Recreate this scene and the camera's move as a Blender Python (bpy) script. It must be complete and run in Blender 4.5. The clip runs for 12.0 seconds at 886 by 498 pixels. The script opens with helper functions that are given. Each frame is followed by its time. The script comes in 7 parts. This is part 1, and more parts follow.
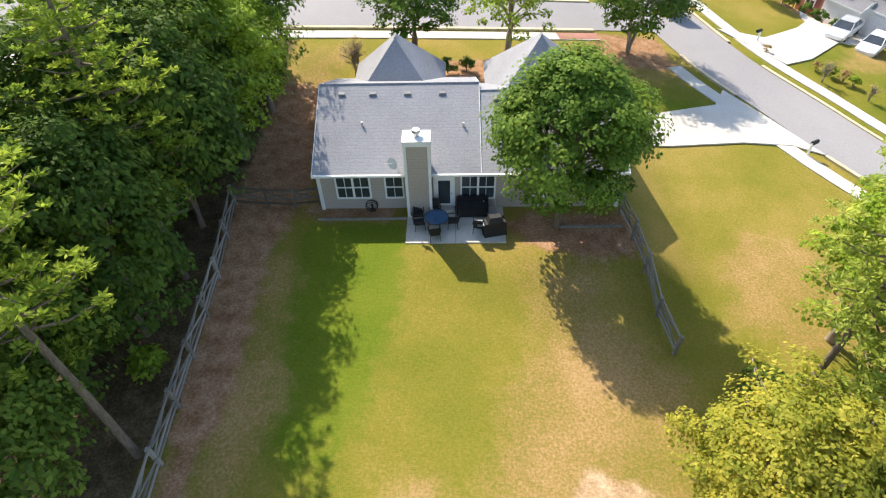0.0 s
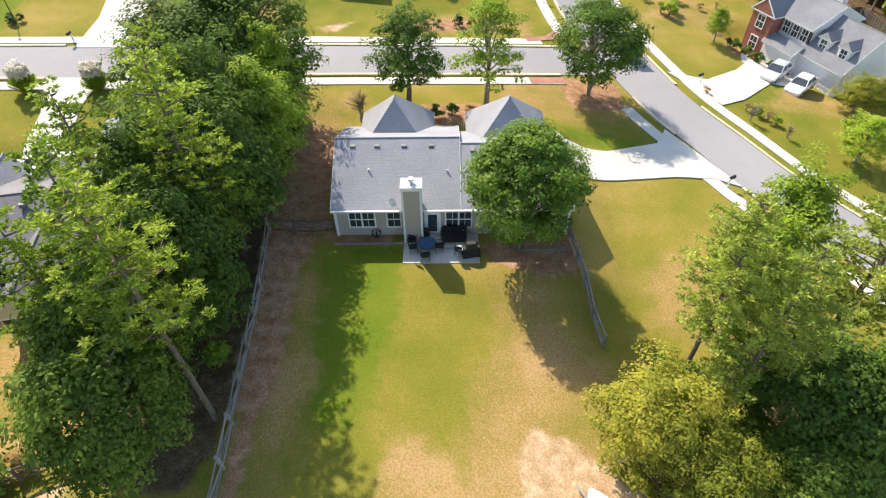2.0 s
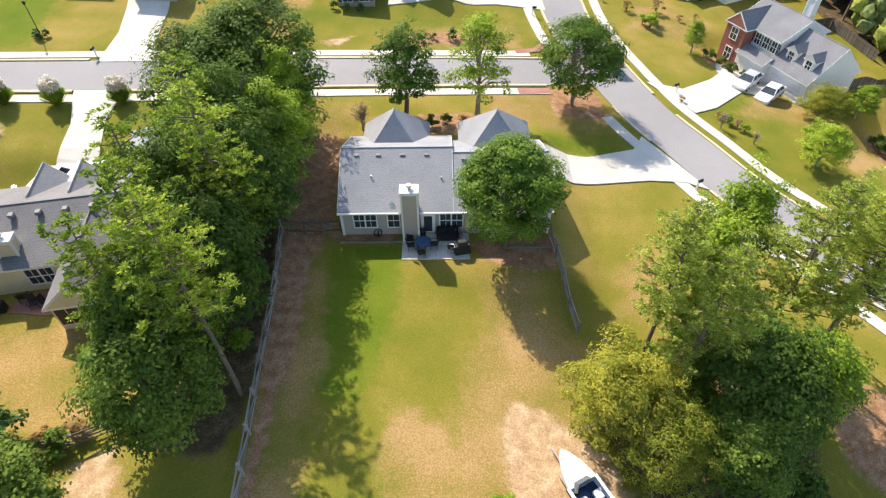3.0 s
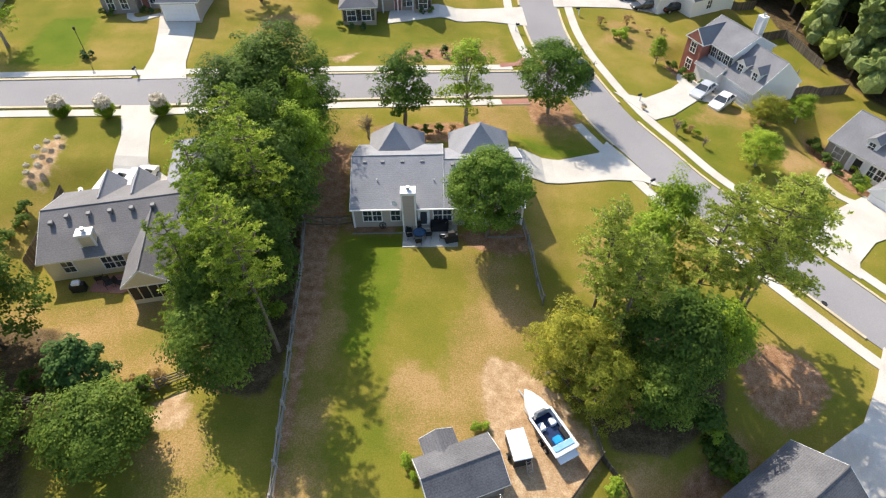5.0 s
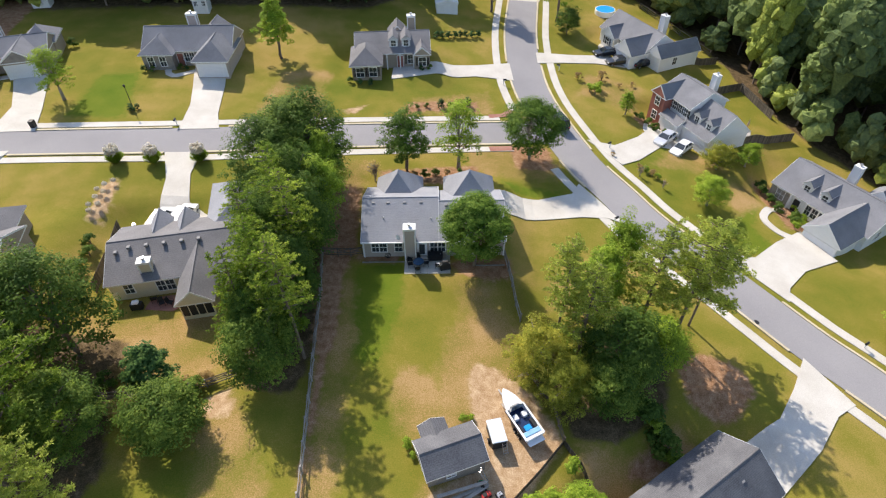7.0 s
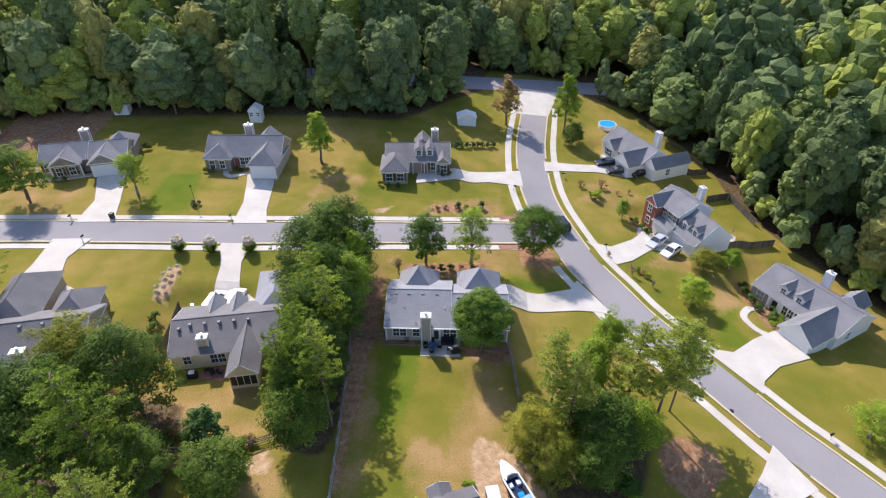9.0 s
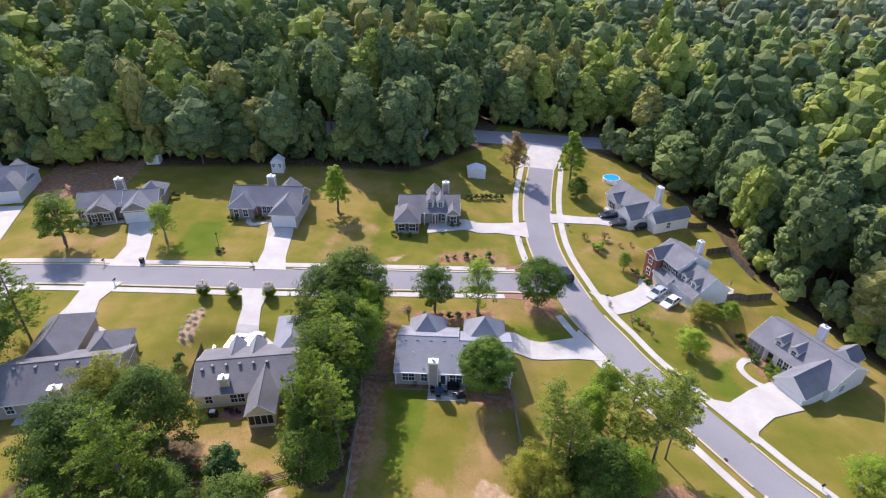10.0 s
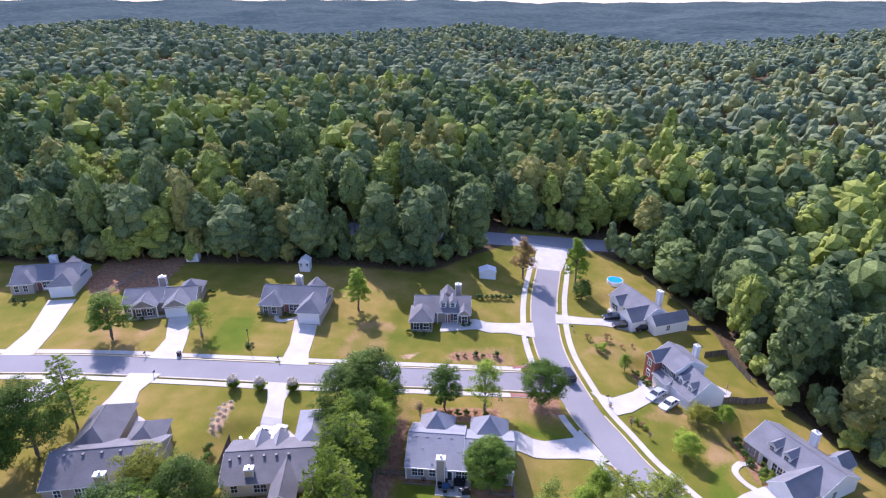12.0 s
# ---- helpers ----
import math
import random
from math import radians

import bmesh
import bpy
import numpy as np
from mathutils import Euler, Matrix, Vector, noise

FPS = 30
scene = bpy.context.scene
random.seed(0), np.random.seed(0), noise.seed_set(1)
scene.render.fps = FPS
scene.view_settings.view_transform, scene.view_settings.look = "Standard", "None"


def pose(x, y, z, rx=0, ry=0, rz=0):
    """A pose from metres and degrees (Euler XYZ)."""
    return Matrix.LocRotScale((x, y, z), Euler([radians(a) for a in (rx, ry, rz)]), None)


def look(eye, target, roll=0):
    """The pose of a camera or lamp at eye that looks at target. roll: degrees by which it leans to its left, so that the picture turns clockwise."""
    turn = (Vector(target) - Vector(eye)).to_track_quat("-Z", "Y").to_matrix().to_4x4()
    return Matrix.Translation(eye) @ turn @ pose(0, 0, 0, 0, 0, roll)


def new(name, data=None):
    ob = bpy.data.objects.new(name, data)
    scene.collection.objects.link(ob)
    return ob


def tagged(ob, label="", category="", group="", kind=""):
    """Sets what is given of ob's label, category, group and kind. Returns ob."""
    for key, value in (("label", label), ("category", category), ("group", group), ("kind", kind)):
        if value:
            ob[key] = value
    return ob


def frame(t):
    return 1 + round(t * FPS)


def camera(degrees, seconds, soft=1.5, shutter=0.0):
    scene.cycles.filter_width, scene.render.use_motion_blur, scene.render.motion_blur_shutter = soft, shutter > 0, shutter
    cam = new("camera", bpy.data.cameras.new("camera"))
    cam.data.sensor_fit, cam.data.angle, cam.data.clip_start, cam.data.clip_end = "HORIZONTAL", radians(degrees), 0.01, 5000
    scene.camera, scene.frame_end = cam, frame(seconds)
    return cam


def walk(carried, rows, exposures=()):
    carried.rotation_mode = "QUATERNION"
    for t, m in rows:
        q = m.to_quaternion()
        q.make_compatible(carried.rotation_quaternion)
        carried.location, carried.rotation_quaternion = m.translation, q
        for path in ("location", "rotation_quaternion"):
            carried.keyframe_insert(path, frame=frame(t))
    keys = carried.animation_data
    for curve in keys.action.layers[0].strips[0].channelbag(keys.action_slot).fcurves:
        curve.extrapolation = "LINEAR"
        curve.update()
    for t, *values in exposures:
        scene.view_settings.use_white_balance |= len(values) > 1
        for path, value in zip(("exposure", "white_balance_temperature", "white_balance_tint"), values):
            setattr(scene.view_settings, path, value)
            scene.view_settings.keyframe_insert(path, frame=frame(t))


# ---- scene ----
EXPOSURES = [(0.0, 1.04, 6750, 10), (3.0, 0.94, 6750, 10), (6.0, 0.62, 6650, 11), (7.5, 0.54, 6450, 13), (9.5, 0.52, 6050, 21), (10.5, 0.56, 5800, 27), (12.0, 0.68, 5450, 35)]
cam = camera(75.37, 12.0, 1.2)
PATH = [
    (0.0, (-0.065, -0.045, 24.492), (-1.007, 35.481, -10.680), -1.573),
    (0.5, (0.080, -1.233, 26.393), (-0.732, 34.219, -8.856), -1.345),
    (1.0, (0.203, -2.459, 28.261), (-0.486, 32.951, -7.033), -1.214),
    (1.5, (0.302, -3.818, 30.077), (-0.203, 31.533, -5.278), -1.000),
    (2.0, (0.418, -5.364, 31.857), (0.087, 29.943, -3.545), -0.844),
    (2.5, (0.561, -7.044, 33.607), (0.334, 28.234, -1.825), -0.776),
    (3.0, (0.698, -8.766, 35.344), (0.571, 26.363, -0.235), -0.776),
    (5.0, (1.229, -15.962, 42.377), (1.233, 18.612, 6.257), -0.993),
    (5.5, (1.331, -17.810, 44.242), (1.414, 16.714, 8.075), -0.900),
    (6.0, (1.395, -19.701, 46.159), (1.587, 14.796, 9.966), -0.745),
    (6.5, (1.468, -21.621, 48.121), (1.751, 13.440, 12.475), -0.628),
    (7.0, (1.584, -23.554, 50.124), (1.779, 12.708, 15.699), -0.580),
    (9.0, (2.398, -31.269, 58.220), (0.918, 9.468, 29.268), -0.277),
    (9.5, (2.689, -33.128, 60.227), (0.649, 8.610, 32.773), -0.172),
    (10.0, (3.019, -34.956, 62.201), (0.456, 7.721, 36.276), -0.096),
    (10.5, (3.387, -36.757, 64.148), (0.299, 6.801, 39.793), -0.058),
    (11.0, (3.812, -38.542, 66.076), (0.200, 5.834, 43.323), -0.034),
    (11.5, (4.282, -40.269, 67.978), (0.258, 4.883, 46.881), -0.007),
    (12.0, (4.765, -41.959, 69.861), (0.375, 3.911, 50.454), -0.029),
]
walk(cam, [(t, look(eye, target, roll)) for t, eye, target, roll in PATH], EXPOSURES)

# ---- light ----
SUN_EL = radians(44.0)
SUN_AZ = math.atan2(-0.52, 0.855)  # sun stands behind the house, a little to its left
world = bpy.data.worlds.new("sky")
scene.world = world
world.use_nodes = True
wn = world.node_tree.nodes
sky = wn.new("ShaderNodeTexSky")
sky.sky_type = "NISHITA"
sky.sun_disc = False
sky.sun_elevation = SUN_EL
sky.sun_rotation = SUN_AZ
wn["Background"].inputs["Strength"].default_value = 0.15
world.node_tree.links.new(sky.outputs[0], wn["Background"].inputs["Color"])
sun = new("sun", bpy.data.lights.new("sun", "SUN"))
sun.data.energy = 4.0
sun.data.angle = radians(0.6)
sun.data.color = (1.0, 0.92, 0.80)
SUN_DIR = Vector((math.sin(SUN_AZ) * math.cos(SUN_EL), math.cos(SUN_AZ) * math.cos(SUN_EL), math.sin(SUN_EL)))
sun.matrix_world = look(SUN_DIR * 300, (0, 0, 0))

# ---- materials ----


def surface(name, a, b, scale=1.0, rough=0.8, bump=0.2, fine=12.0, metal=0.0, c=None, per="none", stretch=None, spec=0.3, lean=0.5):
    """Two tones mixed by a coarse and a fine noise, with relief; per: 'object' or 'island' varies the tone piece by piece."""
    m = bpy.data.materials.new(name)
    m.use_nodes = True
    n, l = m.node_tree.nodes, m.node_tree.links
    p = n["Principled BSDF"]
    tc = n.new("ShaderNodeTexCoord")
    co = tc.outputs["Object"]
    if stretch:
        mp = n.new("ShaderNodeMapping")
        mp.inputs["Scale"].default_value = stretch
        l.new(co, mp.inputs["Vector"])
        co = mp.outputs[0]
    n1, n2 = n.new("ShaderNodeTexNoise"), n.new("ShaderNodeTexNoise")
    n1.inputs["Scale"].default_value, n1.inputs["Detail"].default_value = scale, 5
    n2.inputs["Scale"].default_value, n2.inputs["Detail"].default_value = scale * fine, 4
    l.new(co, n1.inputs["Vector"])
    l.new(co, n2.inputs["Vector"])
    add = n.new("ShaderNodeMath")
    add.operation = "MULTIPLY_ADD"
    add.inputs[1].default_value = 0.5
    l.new(n2.outputs["Fac"], add.inputs[0])
    half = n.new("ShaderNodeMath")
    half.operation = "MULTIPLY"
    half.inputs[1].default_value = 0.5
    l.new(n1.outputs["Fac"], half.inputs[0])
    l.new(half.outputs[0], add.inputs[2])
    fac = add.outputs[0]
    if per != "none":
        src = n.new("ShaderNodeObjectInfo").outputs["Random"] if per == "object" else n.new("ShaderNodeNewGeometry").outputs["Random Per Island"]
        mix = n.new("ShaderNodeMath")
        mix.operation = "MULTIPLY_ADD"
        mix.inputs[1].default_value = 0.4
        l.new(src, mix.inputs[0])
        sub = n.new("ShaderNodeMath")
        sub.operation = "SUBTRACT"
        sub.inputs[1].default_value = 0.2
        l.new(fac, sub.inputs[0])
        l.new(sub.outputs[0], mix.inputs[2])
        fac = mix.outputs[0]
    r = n.new("ShaderNodeValToRGB")
    r.color_ramp.elements[0].position, r.color_ramp.elements[0].color = lean - 0.14, (*a, 1)
    r.color_ramp.elements[1].position, r.color_ramp.elements[1].color = lean + 0.14, (*b, 1)
    if c:
        e = r.color_ramp.elements.new(lean)
        e.color = (*c, 1)
    l.new(fac, r.inputs["Fac"])
    l.new(r.outputs["Color"], p.inputs["Base Color"])
    p.inputs["Roughness"].default_value = rough
    p.inputs["Metallic"].default_value = metal
    p.inputs["Specular IOR Level"].default_value = spec
    if bump:
        bn = n.new("ShaderNodeBump")
        bn.inputs["Strength"].default_value = bump
        bn.inputs["Distance"].default_value = 0.05
        l.new(n2.outputs["Fac"], bn.inputs["Height"])
        l.new(bn.outputs[0], p.inputs["Normal"])
    return m


def courses(m, axis, pitch, depth=0.35, dark=0.72):
    """Adds thin horizontal lines (shingle courses, lap siding) to a material: a saw profile along one local axis."""
    n, l = m.node_tree.nodes, m.node_tree.links
    p = n["Principled BSDF"]
    tc = n.new("ShaderNodeTexCoord")
    sep = n.new("ShaderNodeSeparateXYZ")
    l.new(tc.outputs["Object"], sep.inputs[0])
    div = n.new("ShaderNodeMath")
    div.operation = "DIVIDE"
    div.inputs[1].default_value = pitch
    l.new(sep.outputs[axis], div.inputs[0])
    fr = n.new("ShaderNodeMath")
    fr.operation = "FRACT"
    l.new(div.outputs[0], fr.inputs[0])
    ramp = n.new("ShaderNodeValToRGB")
    ramp.color_ramp.elements[0].position, ramp.color_ramp.elements[0].color = 0.0, (dark, dark, dark, 1)
    ramp.color_ramp.elements[1].position, ramp.color_ramp.elements[1].color = 0.3, (1, 1, 1, 1)
    l.new(fr.outputs[0], ramp.inputs[0])
    mul = n.new("ShaderNodeMix")
    mul.data_type, mul.blend_type = "RGBA", "MULTIPLY"
    mul.inputs[0].default_value = 1.0
    old = p.inputs["Base Color"].links[0].from_socket
    l.new(old, mul.inputs[6])
    l.new(ramp.outputs[0], mul.inputs[7])
    l.new(mul.outputs[2], p.inputs["Base Color"])
    bn = n.new("ShaderNodeBump")
    bn.inputs["Strength"].default_value = depth
    bn.inputs["Distance"].default_value = 0.03
    l.new(fr.outputs[0], bn.inputs["Height"])
    if p.inputs["Normal"].links:
        l.new(p.inputs["Normal"].links[0].from_socket, bn.inputs["Normal"])
    l.new(bn.outputs[0], p.inputs["Normal"])
    return m


def foliage(name, dark, mid, light, through_=0.5, gloss=0.6, rich=3.3, leafy=0.4, warm=1.1):
    """Leaves: tone by leaf and by tree, with light passing through."""
    dark, mid, light = ((min(0.75, rich * c[0] * warm), min(0.75, rich * c[1]), min(0.75, rich * c[2])) for c in (dark, mid, light))
    m = bpy.data.materials.new(name)
    m.use_nodes = True
    n, l = m.node_tree.nodes, m.node_tree.links
    p = n["Principled BSDF"]
    geo = n.new("ShaderNodeNewGeometry")
    inf = n.new("ShaderNodeObjectInfo")
    tc = n.new("ShaderNodeTexCoord")
    nz = n.new("ShaderNodeTexNoise")
    nz.inputs["Scale"].default_value = 0.35
    l.new(tc.outputs["Object"], nz.inputs["Vector"])
    s1 = n.new("ShaderNodeMath")
    s1.operation = "MULTIPLY_ADD"
    s1.inputs[1].default_value = leafy
    l.new(geo.outputs["Random Per Island"], s1.inputs[0])
    s2 = n.new("ShaderNodeMath")
    s2.operation = "MULTIPLY_ADD"
    s2.inputs[1].default_value = 0.25
    l.new(inf.outputs["Random"], s2.inputs[0])
    l.new(nz.outputs["Fac"], s2.inputs[2])
    sub = n.new("ShaderNodeMath")
    sub.operation = "SUBTRACT"
    sub.inputs[1].default_value = 0.33 - (0.4 - leafy) / 2
    l.new(s2.outputs[0], sub.inputs[0])
    l.new(sub.outputs[0], s1.inputs[2])
    r = n.new("ShaderNodeValToRGB")
    r.color_ramp.elements[0].position, r.color_ramp.elements[0].color = 0.12, (*dark, 1)
    r.color_ramp.elements[1].position, r.color_ramp.elements[1].color = 0.88, (*light, 1)
    e = r.color_ramp.elements.new(0.5)
    e.color = (*mid, 1)
    l.new(s1.outputs[0], r.inputs[0])
    l.new(r.outputs[0], p.inputs["Base Color"])
    p.inputs["Roughness"].default_value = gloss
    p.inputs["Specular IOR Level"].default_value = 0.12
    t = n.new("ShaderNodeBsdfTranslucent")
    l.new(r.outputs[0], t.inputs["Color"])
    mix = n.new("ShaderNodeMixShader")
    mix.inputs[0].default_value = through_
    l.new(p.outputs[0], mix.inputs[1])
    l.new(t.outputs[0], mix.inputs[2])
    l.new(mix.outputs[0], n["Material Output"].inputs["Surface"])
    return m


def canopy(name, dark, mid, light, grain=2.2, bright=2.8):
    """Woodland crowns seen from afar: leaf mottling at two scales, tone by clump, rough relief."""
    m = bpy.data.materials.new(name)
    m.use_nodes = True
    n, l = m.node_tree.nodes, m.node_tree.links
    p = n["Principled BSDF"]
    tc = n.new("ShaderNodeTexCoord")
    geo = n.new("ShaderNodeNewGeometry")
    fine, wide = n.new("ShaderNodeTexNoise"), n.new("ShaderNodeTexNoise")
    fine.inputs["Scale"].default_value, fine.inputs["Detail"].default_value, fine.inputs["Roughness"].default_value = grain, 6, 0.7
    wide.inputs["Scale"].default_value = 0.06
    l.new(tc.outputs["Object"], fine.inputs["Vector"])
    l.new(tc.outputs["Object"], wide.inputs["Vector"])
    a, b = n.new("ShaderNodeMath"), n.new("ShaderNodeMath")
    a.operation = b.operation = "MULTIPLY_ADD"
    a.inputs[1].default_value, a.inputs[2].default_value = 0.16, -0.34
    l.new(geo.outputs["Random Per Island"], a.inputs[0])
    b.inputs[1].default_value = 1.0
    l.new(fine.outputs["Fac"], b.inputs[0])
    l.new(a.outputs[0], b.inputs[2])
    c = n.new("ShaderNodeMath")
    c.operation = "MULTIPLY_ADD"
    c.inputs[1].default_value = 0.5
    l.new(wide.outputs["Fac"], c.inputs[0])
    l.new(b.outputs[0], c.inputs[2])
    r = n.new("ShaderNodeValToRGB")
    tone = lambda q: (min(0.6, bright * 1.2 * q[0]), min(0.6, bright * q[1]), min(0.6, bright * 0.78 * q[2]), 1)
    r.color_ramp.elements[0].position, r.color_ramp.elements[0].color = 0.26, tone(dark)
    r.color_ramp.elements[1].position, r.color_ramp.elements[1].color = 0.80, tone(light)
    e = r.color_ramp.elements.new(0.54)
    e.color = tone(mid)
    l.new(c.outputs[0], r.inputs[0])
    l.new(r.outputs[0], p.inputs["Base Color"])
    p.inputs["Roughness"].default_value = 0.8
    p.inputs["Specular IOR Level"].default_value = 0.1
    bn = n.new("ShaderNodeBump")
    bn.inputs["Strength"].default_value, bn.inputs["Distance"].default_value = 0.7, 0.4
    l.new(fine.outputs["Fac"], bn.inputs["Height"])
    l.new(bn.outputs[0], p.inputs["Normal"])
    t = n.new("ShaderNodeBsdfTranslucent")
    l.new(r.outputs[0], t.inputs["Color"])
    l.new(bn.outputs[0], t.inputs["Normal"])
    mix = n.new("ShaderNodeMixShader")
    mix.inputs[0].default_value = 0.3
    l.new(p.outputs[0], mix.inputs[1])
    l.new(t.outputs[0], mix.inputs[2])
    l.new(mix.outputs[0], n["Material Output"].inputs["Surface"])
    return m


M = {}
M["straw"] = surface("pine straw", (0.17, 0.085, 0.045), (0.33, 0.19, 0.11), 0.5, 0.95, 0.6, 20, spec=0.05)
M["dirt"] = surface("sandy dirt", (0.36, 0.24, 0.14), (0.58, 0.45, 0.32), 0.6, 0.95, 0.5, 14, spec=0.05)
M["litter"] = surface("woodland litter", (0.07, 0.05, 0.025), (0.15, 0.10, 0.05), 0.4, 0.95, 0.6, 14, spec=0.05)
M["asphalt"] = surface("asphalt", (0.255, 0.245, 0.25), (0.33, 0.315, 0.315), 0.12, 0.85, 0.3, 80, spec=0.2)
M["concrete"] = surface("concrete", (0.50, 0.46, 0.40), (0.64, 0.61, 0.55), 0.35, 0.85, 0.2, 30, spec=0.2)
M["kerb"] = surface("kerb concrete", (0.50, 0.42, 0.27), (0.66, 0.58, 0.42), 0.4, 0.9, 0.2, 20, spec=0.2)
M["paver"] = surface("brick pavers", (0.30, 0.13, 0.10), (0.42, 0.22, 0.17), 0.8, 0.9, 0.3, 10)
M["roof"] = courses(surface("grey shingles", (0.25, 0.255, 0.275), (0.355, 0.36, 0.385), 0.35, 0.8, 0.3, 25, spec=0.3), "Z", 0.085, dark=0.82)
M["roof_brown"] = courses(surface("weathered dark shingles", (0.150, 0.146, 0.150), (0.235, 0.228, 0.232), 0.35, 0.8, 0.3, 25, spec=0.3), "Z", 0.085, dark=0.82)
M["roof_slate"] = courses(surface("slate grey shingles", (0.165, 0.168, 0.182), (0.255, 0.256, 0.272), 0.35, 0.85, 0.3, 25, spec=0.2), "Z", 0.085, dark=0.82)
M["roof_dark"] = courses(surface("charcoal shingles", (0.10, 0.10, 0.11), (0.19, 0.19, 0.20), 0.5, 0.85, 0.3, 18, spec=0.25), "Z", 0.085)
M["beige"] = courses(surface("beige lap siding", (0.40, 0.345, 0.30), (0.48, 0.42, 0.37), 0.4, 0.7, 0.05, 20), "Z", 0.18, 0.2, 0.88)
M["cream"] = courses(surface("cream lap siding", (0.66, 0.58, 0.40), (0.74, 0.66, 0.48), 0.4, 0.7, 0.05, 20), "Z", 0.18, 0.2, 0.86)
M["white"] = courses(surface("white lap siding", (0.74, 0.74, 0.72), (0.82, 0.82, 0.80), 0.4, 0.65, 0.05, 20), "Z", 0.18, 0.2, 0.86)
M["tan"] = courses(surface("tan siding", (0.34, 0.28, 0.22), (0.42, 0.35, 0.28), 0.4, 0.7, 0.05, 20), "Z", 0.18, 0.2, 0.86)
M["trim"] = surface("white painted trim", (0.74, 0.74, 0.73), (0.84, 0.84, 0.82), 1.5, 0.5, 0.03, 10)
M["brick"] = surface("red brick", (0.26, 0.09, 0.07), (0.38, 0.16, 0.12), 1.2, 0.85, 0.4, 14)
M["stone"] = surface("field stone", (0.20, 0.18, 0.16), (0.36, 0.32, 0.28), 1.6, 0.85, 0.5, 6)
M["glass"] = surface("window glass", (0.030, 0.038, 0.045), (0.055, 0.065, 0.075), 0.8, 0.06, 0, 3, spec=0.8)
M["shutter"] = surface("black shutters", (0.015, 0.016, 0.018), (0.03, 0.03, 0.032), 2, 0.5, 0.05, 8)
M["garage"] = surface("white garage door", (0.70, 0.71, 0.73), (0.78, 0.79, 0.80), 1, 0.45, 0.03, 10)
M["vent_grey"] = surface("weathered grey roof vent", (0.16, 0.16, 0.165), (0.24, 0.24, 0.245), 6, 0.6, 0.05, 8)
M["metal"] = surface("galvanised metal", (0.45, 0.46, 0.47), (0.6, 0.6, 0.61), 3, 0.35, 0.05, 6, metal=0.8)
M["black"] = surface("black paint", (0.012, 0.012, 0.013), (0.03, 0.03, 0.03), 3, 0.5, 0.05, 6)
M["rubber"] = surface("black rubber", (0.012, 0.012, 0.012), (0.025, 0.025, 0.025), 5, 0.8, 0.1, 6)
M["rail"] = surface("weathered grey wood", (0.22, 0.20, 0.17), (0.38, 0.35, 0.31), 2.0, 0.9, 0.4, 8, per="object")
M["board"] = surface("dark weathered boards", (0.09, 0.075, 0.06), (0.18, 0.15, 0.12), 2.0, 0.9, 0.4, 8, per="object")
M["bark"] = surface("grey brown bark", (0.13, 0.10, 0.075), (0.25, 0.20, 0.16), 2.5, 0.95, 0.8, 6, stretch=(1, 1, 0.3))
M["bark_light"] = surface("pale bark", (0.24, 0.20, 0.16), (0.40, 0.35, 0.29), 2.5, 0.95, 0.7, 6, stretch=(1, 1, 0.3))
M["blue"] = surface("bright blue vinyl", (0.01, 0.25, 0.62), (0.02, 0.36, 0.75), 2, 0.3, 0.02, 6)
M["gel"] = surface("white gelcoat", (0.76, 0.77, 0.78), (0.84, 0.84, 0.84), 1, 0.2, 0.0, 6, spec=0.5)
M["navy"] = surface("navy hull paint", (0.015, 0.03, 0.09), (0.025, 0.05, 0.13), 1, 0.2, 0.0, 6, spec=0.5)
M["red"] = surface("red plastic", (0.5, 0.03, 0.03), (0.62, 0.06, 0.05), 2, 0.4, 0.02, 6)
M["green"] = surface("green plastic", (0.05, 0.32, 0.12), (0.08, 0.42, 0.16), 2, 0.4, 0.02, 6)
M["silver"] = surface("silver car paint", (0.62, 0.63, 0.64), (0.72, 0.73, 0.74), 1, 0.25, 0, 6, metal=0.4, spec=0.6)
M["carwhite"] = surface("white car paint", (0.76, 0.76, 0.75), (0.82, 0.82, 0.81), 1, 0.2, 0, 6, spec=0.6)
M["carblack"] = surface("black car paint", (0.012, 0.014, 0.018), (0.025, 0.027, 0.032), 1, 0.15, 0, 6, spec=0.6)
M["blue_glass"] = surface("blue glass", (0.02, 0.07, 0.16), (0.04, 0.12, 0.24), 1.5, 0.08, 0, 4, spec=0.7)
M["sea"] = surface("pale blue vinyl", (0.20, 0.42, 0.62), (0.30, 0.52, 0.70), 1.5, 0.4, 0.02, 6)
M["roofmetal"] = surface("pale painted metal roof", (0.55, 0.62, 0.68), (0.68, 0.73, 0.77), 0.8, 0.35, 0.03, 8)
M["shedwood"] = courses(surface("weathered shed siding", (0.20, 0.17, 0.14), (0.32, 0.28, 0.24), 0.8, 0.85, 0.2, 12), "Z", 0.2)
M["oak"] = foliage("oak leaves", (0.016, 0.034, 0.007), (0.036, 0.066, 0.011), (0.086, 0.122, 0.021), rich=3.1)
M["maple"] = foliage("maple leaves", (0.017, 0.038, 0.006), (0.040, 0.078, 0.011), (0.098, 0.145, 0.024), rich=3.0)
M["lime"] = foliage("sunlit yellow-green leaves", (0.046, 0.082, 0.008), (0.098, 0.152, 0.016), (0.185, 0.240, 0.030), rich=2.7)
M["yellow"] = foliage("yellowing leaves", (0.050, 0.070, 0.009), (0.112, 0.130, 0.017), (0.215, 0.205, 0.034), rich=2.6)
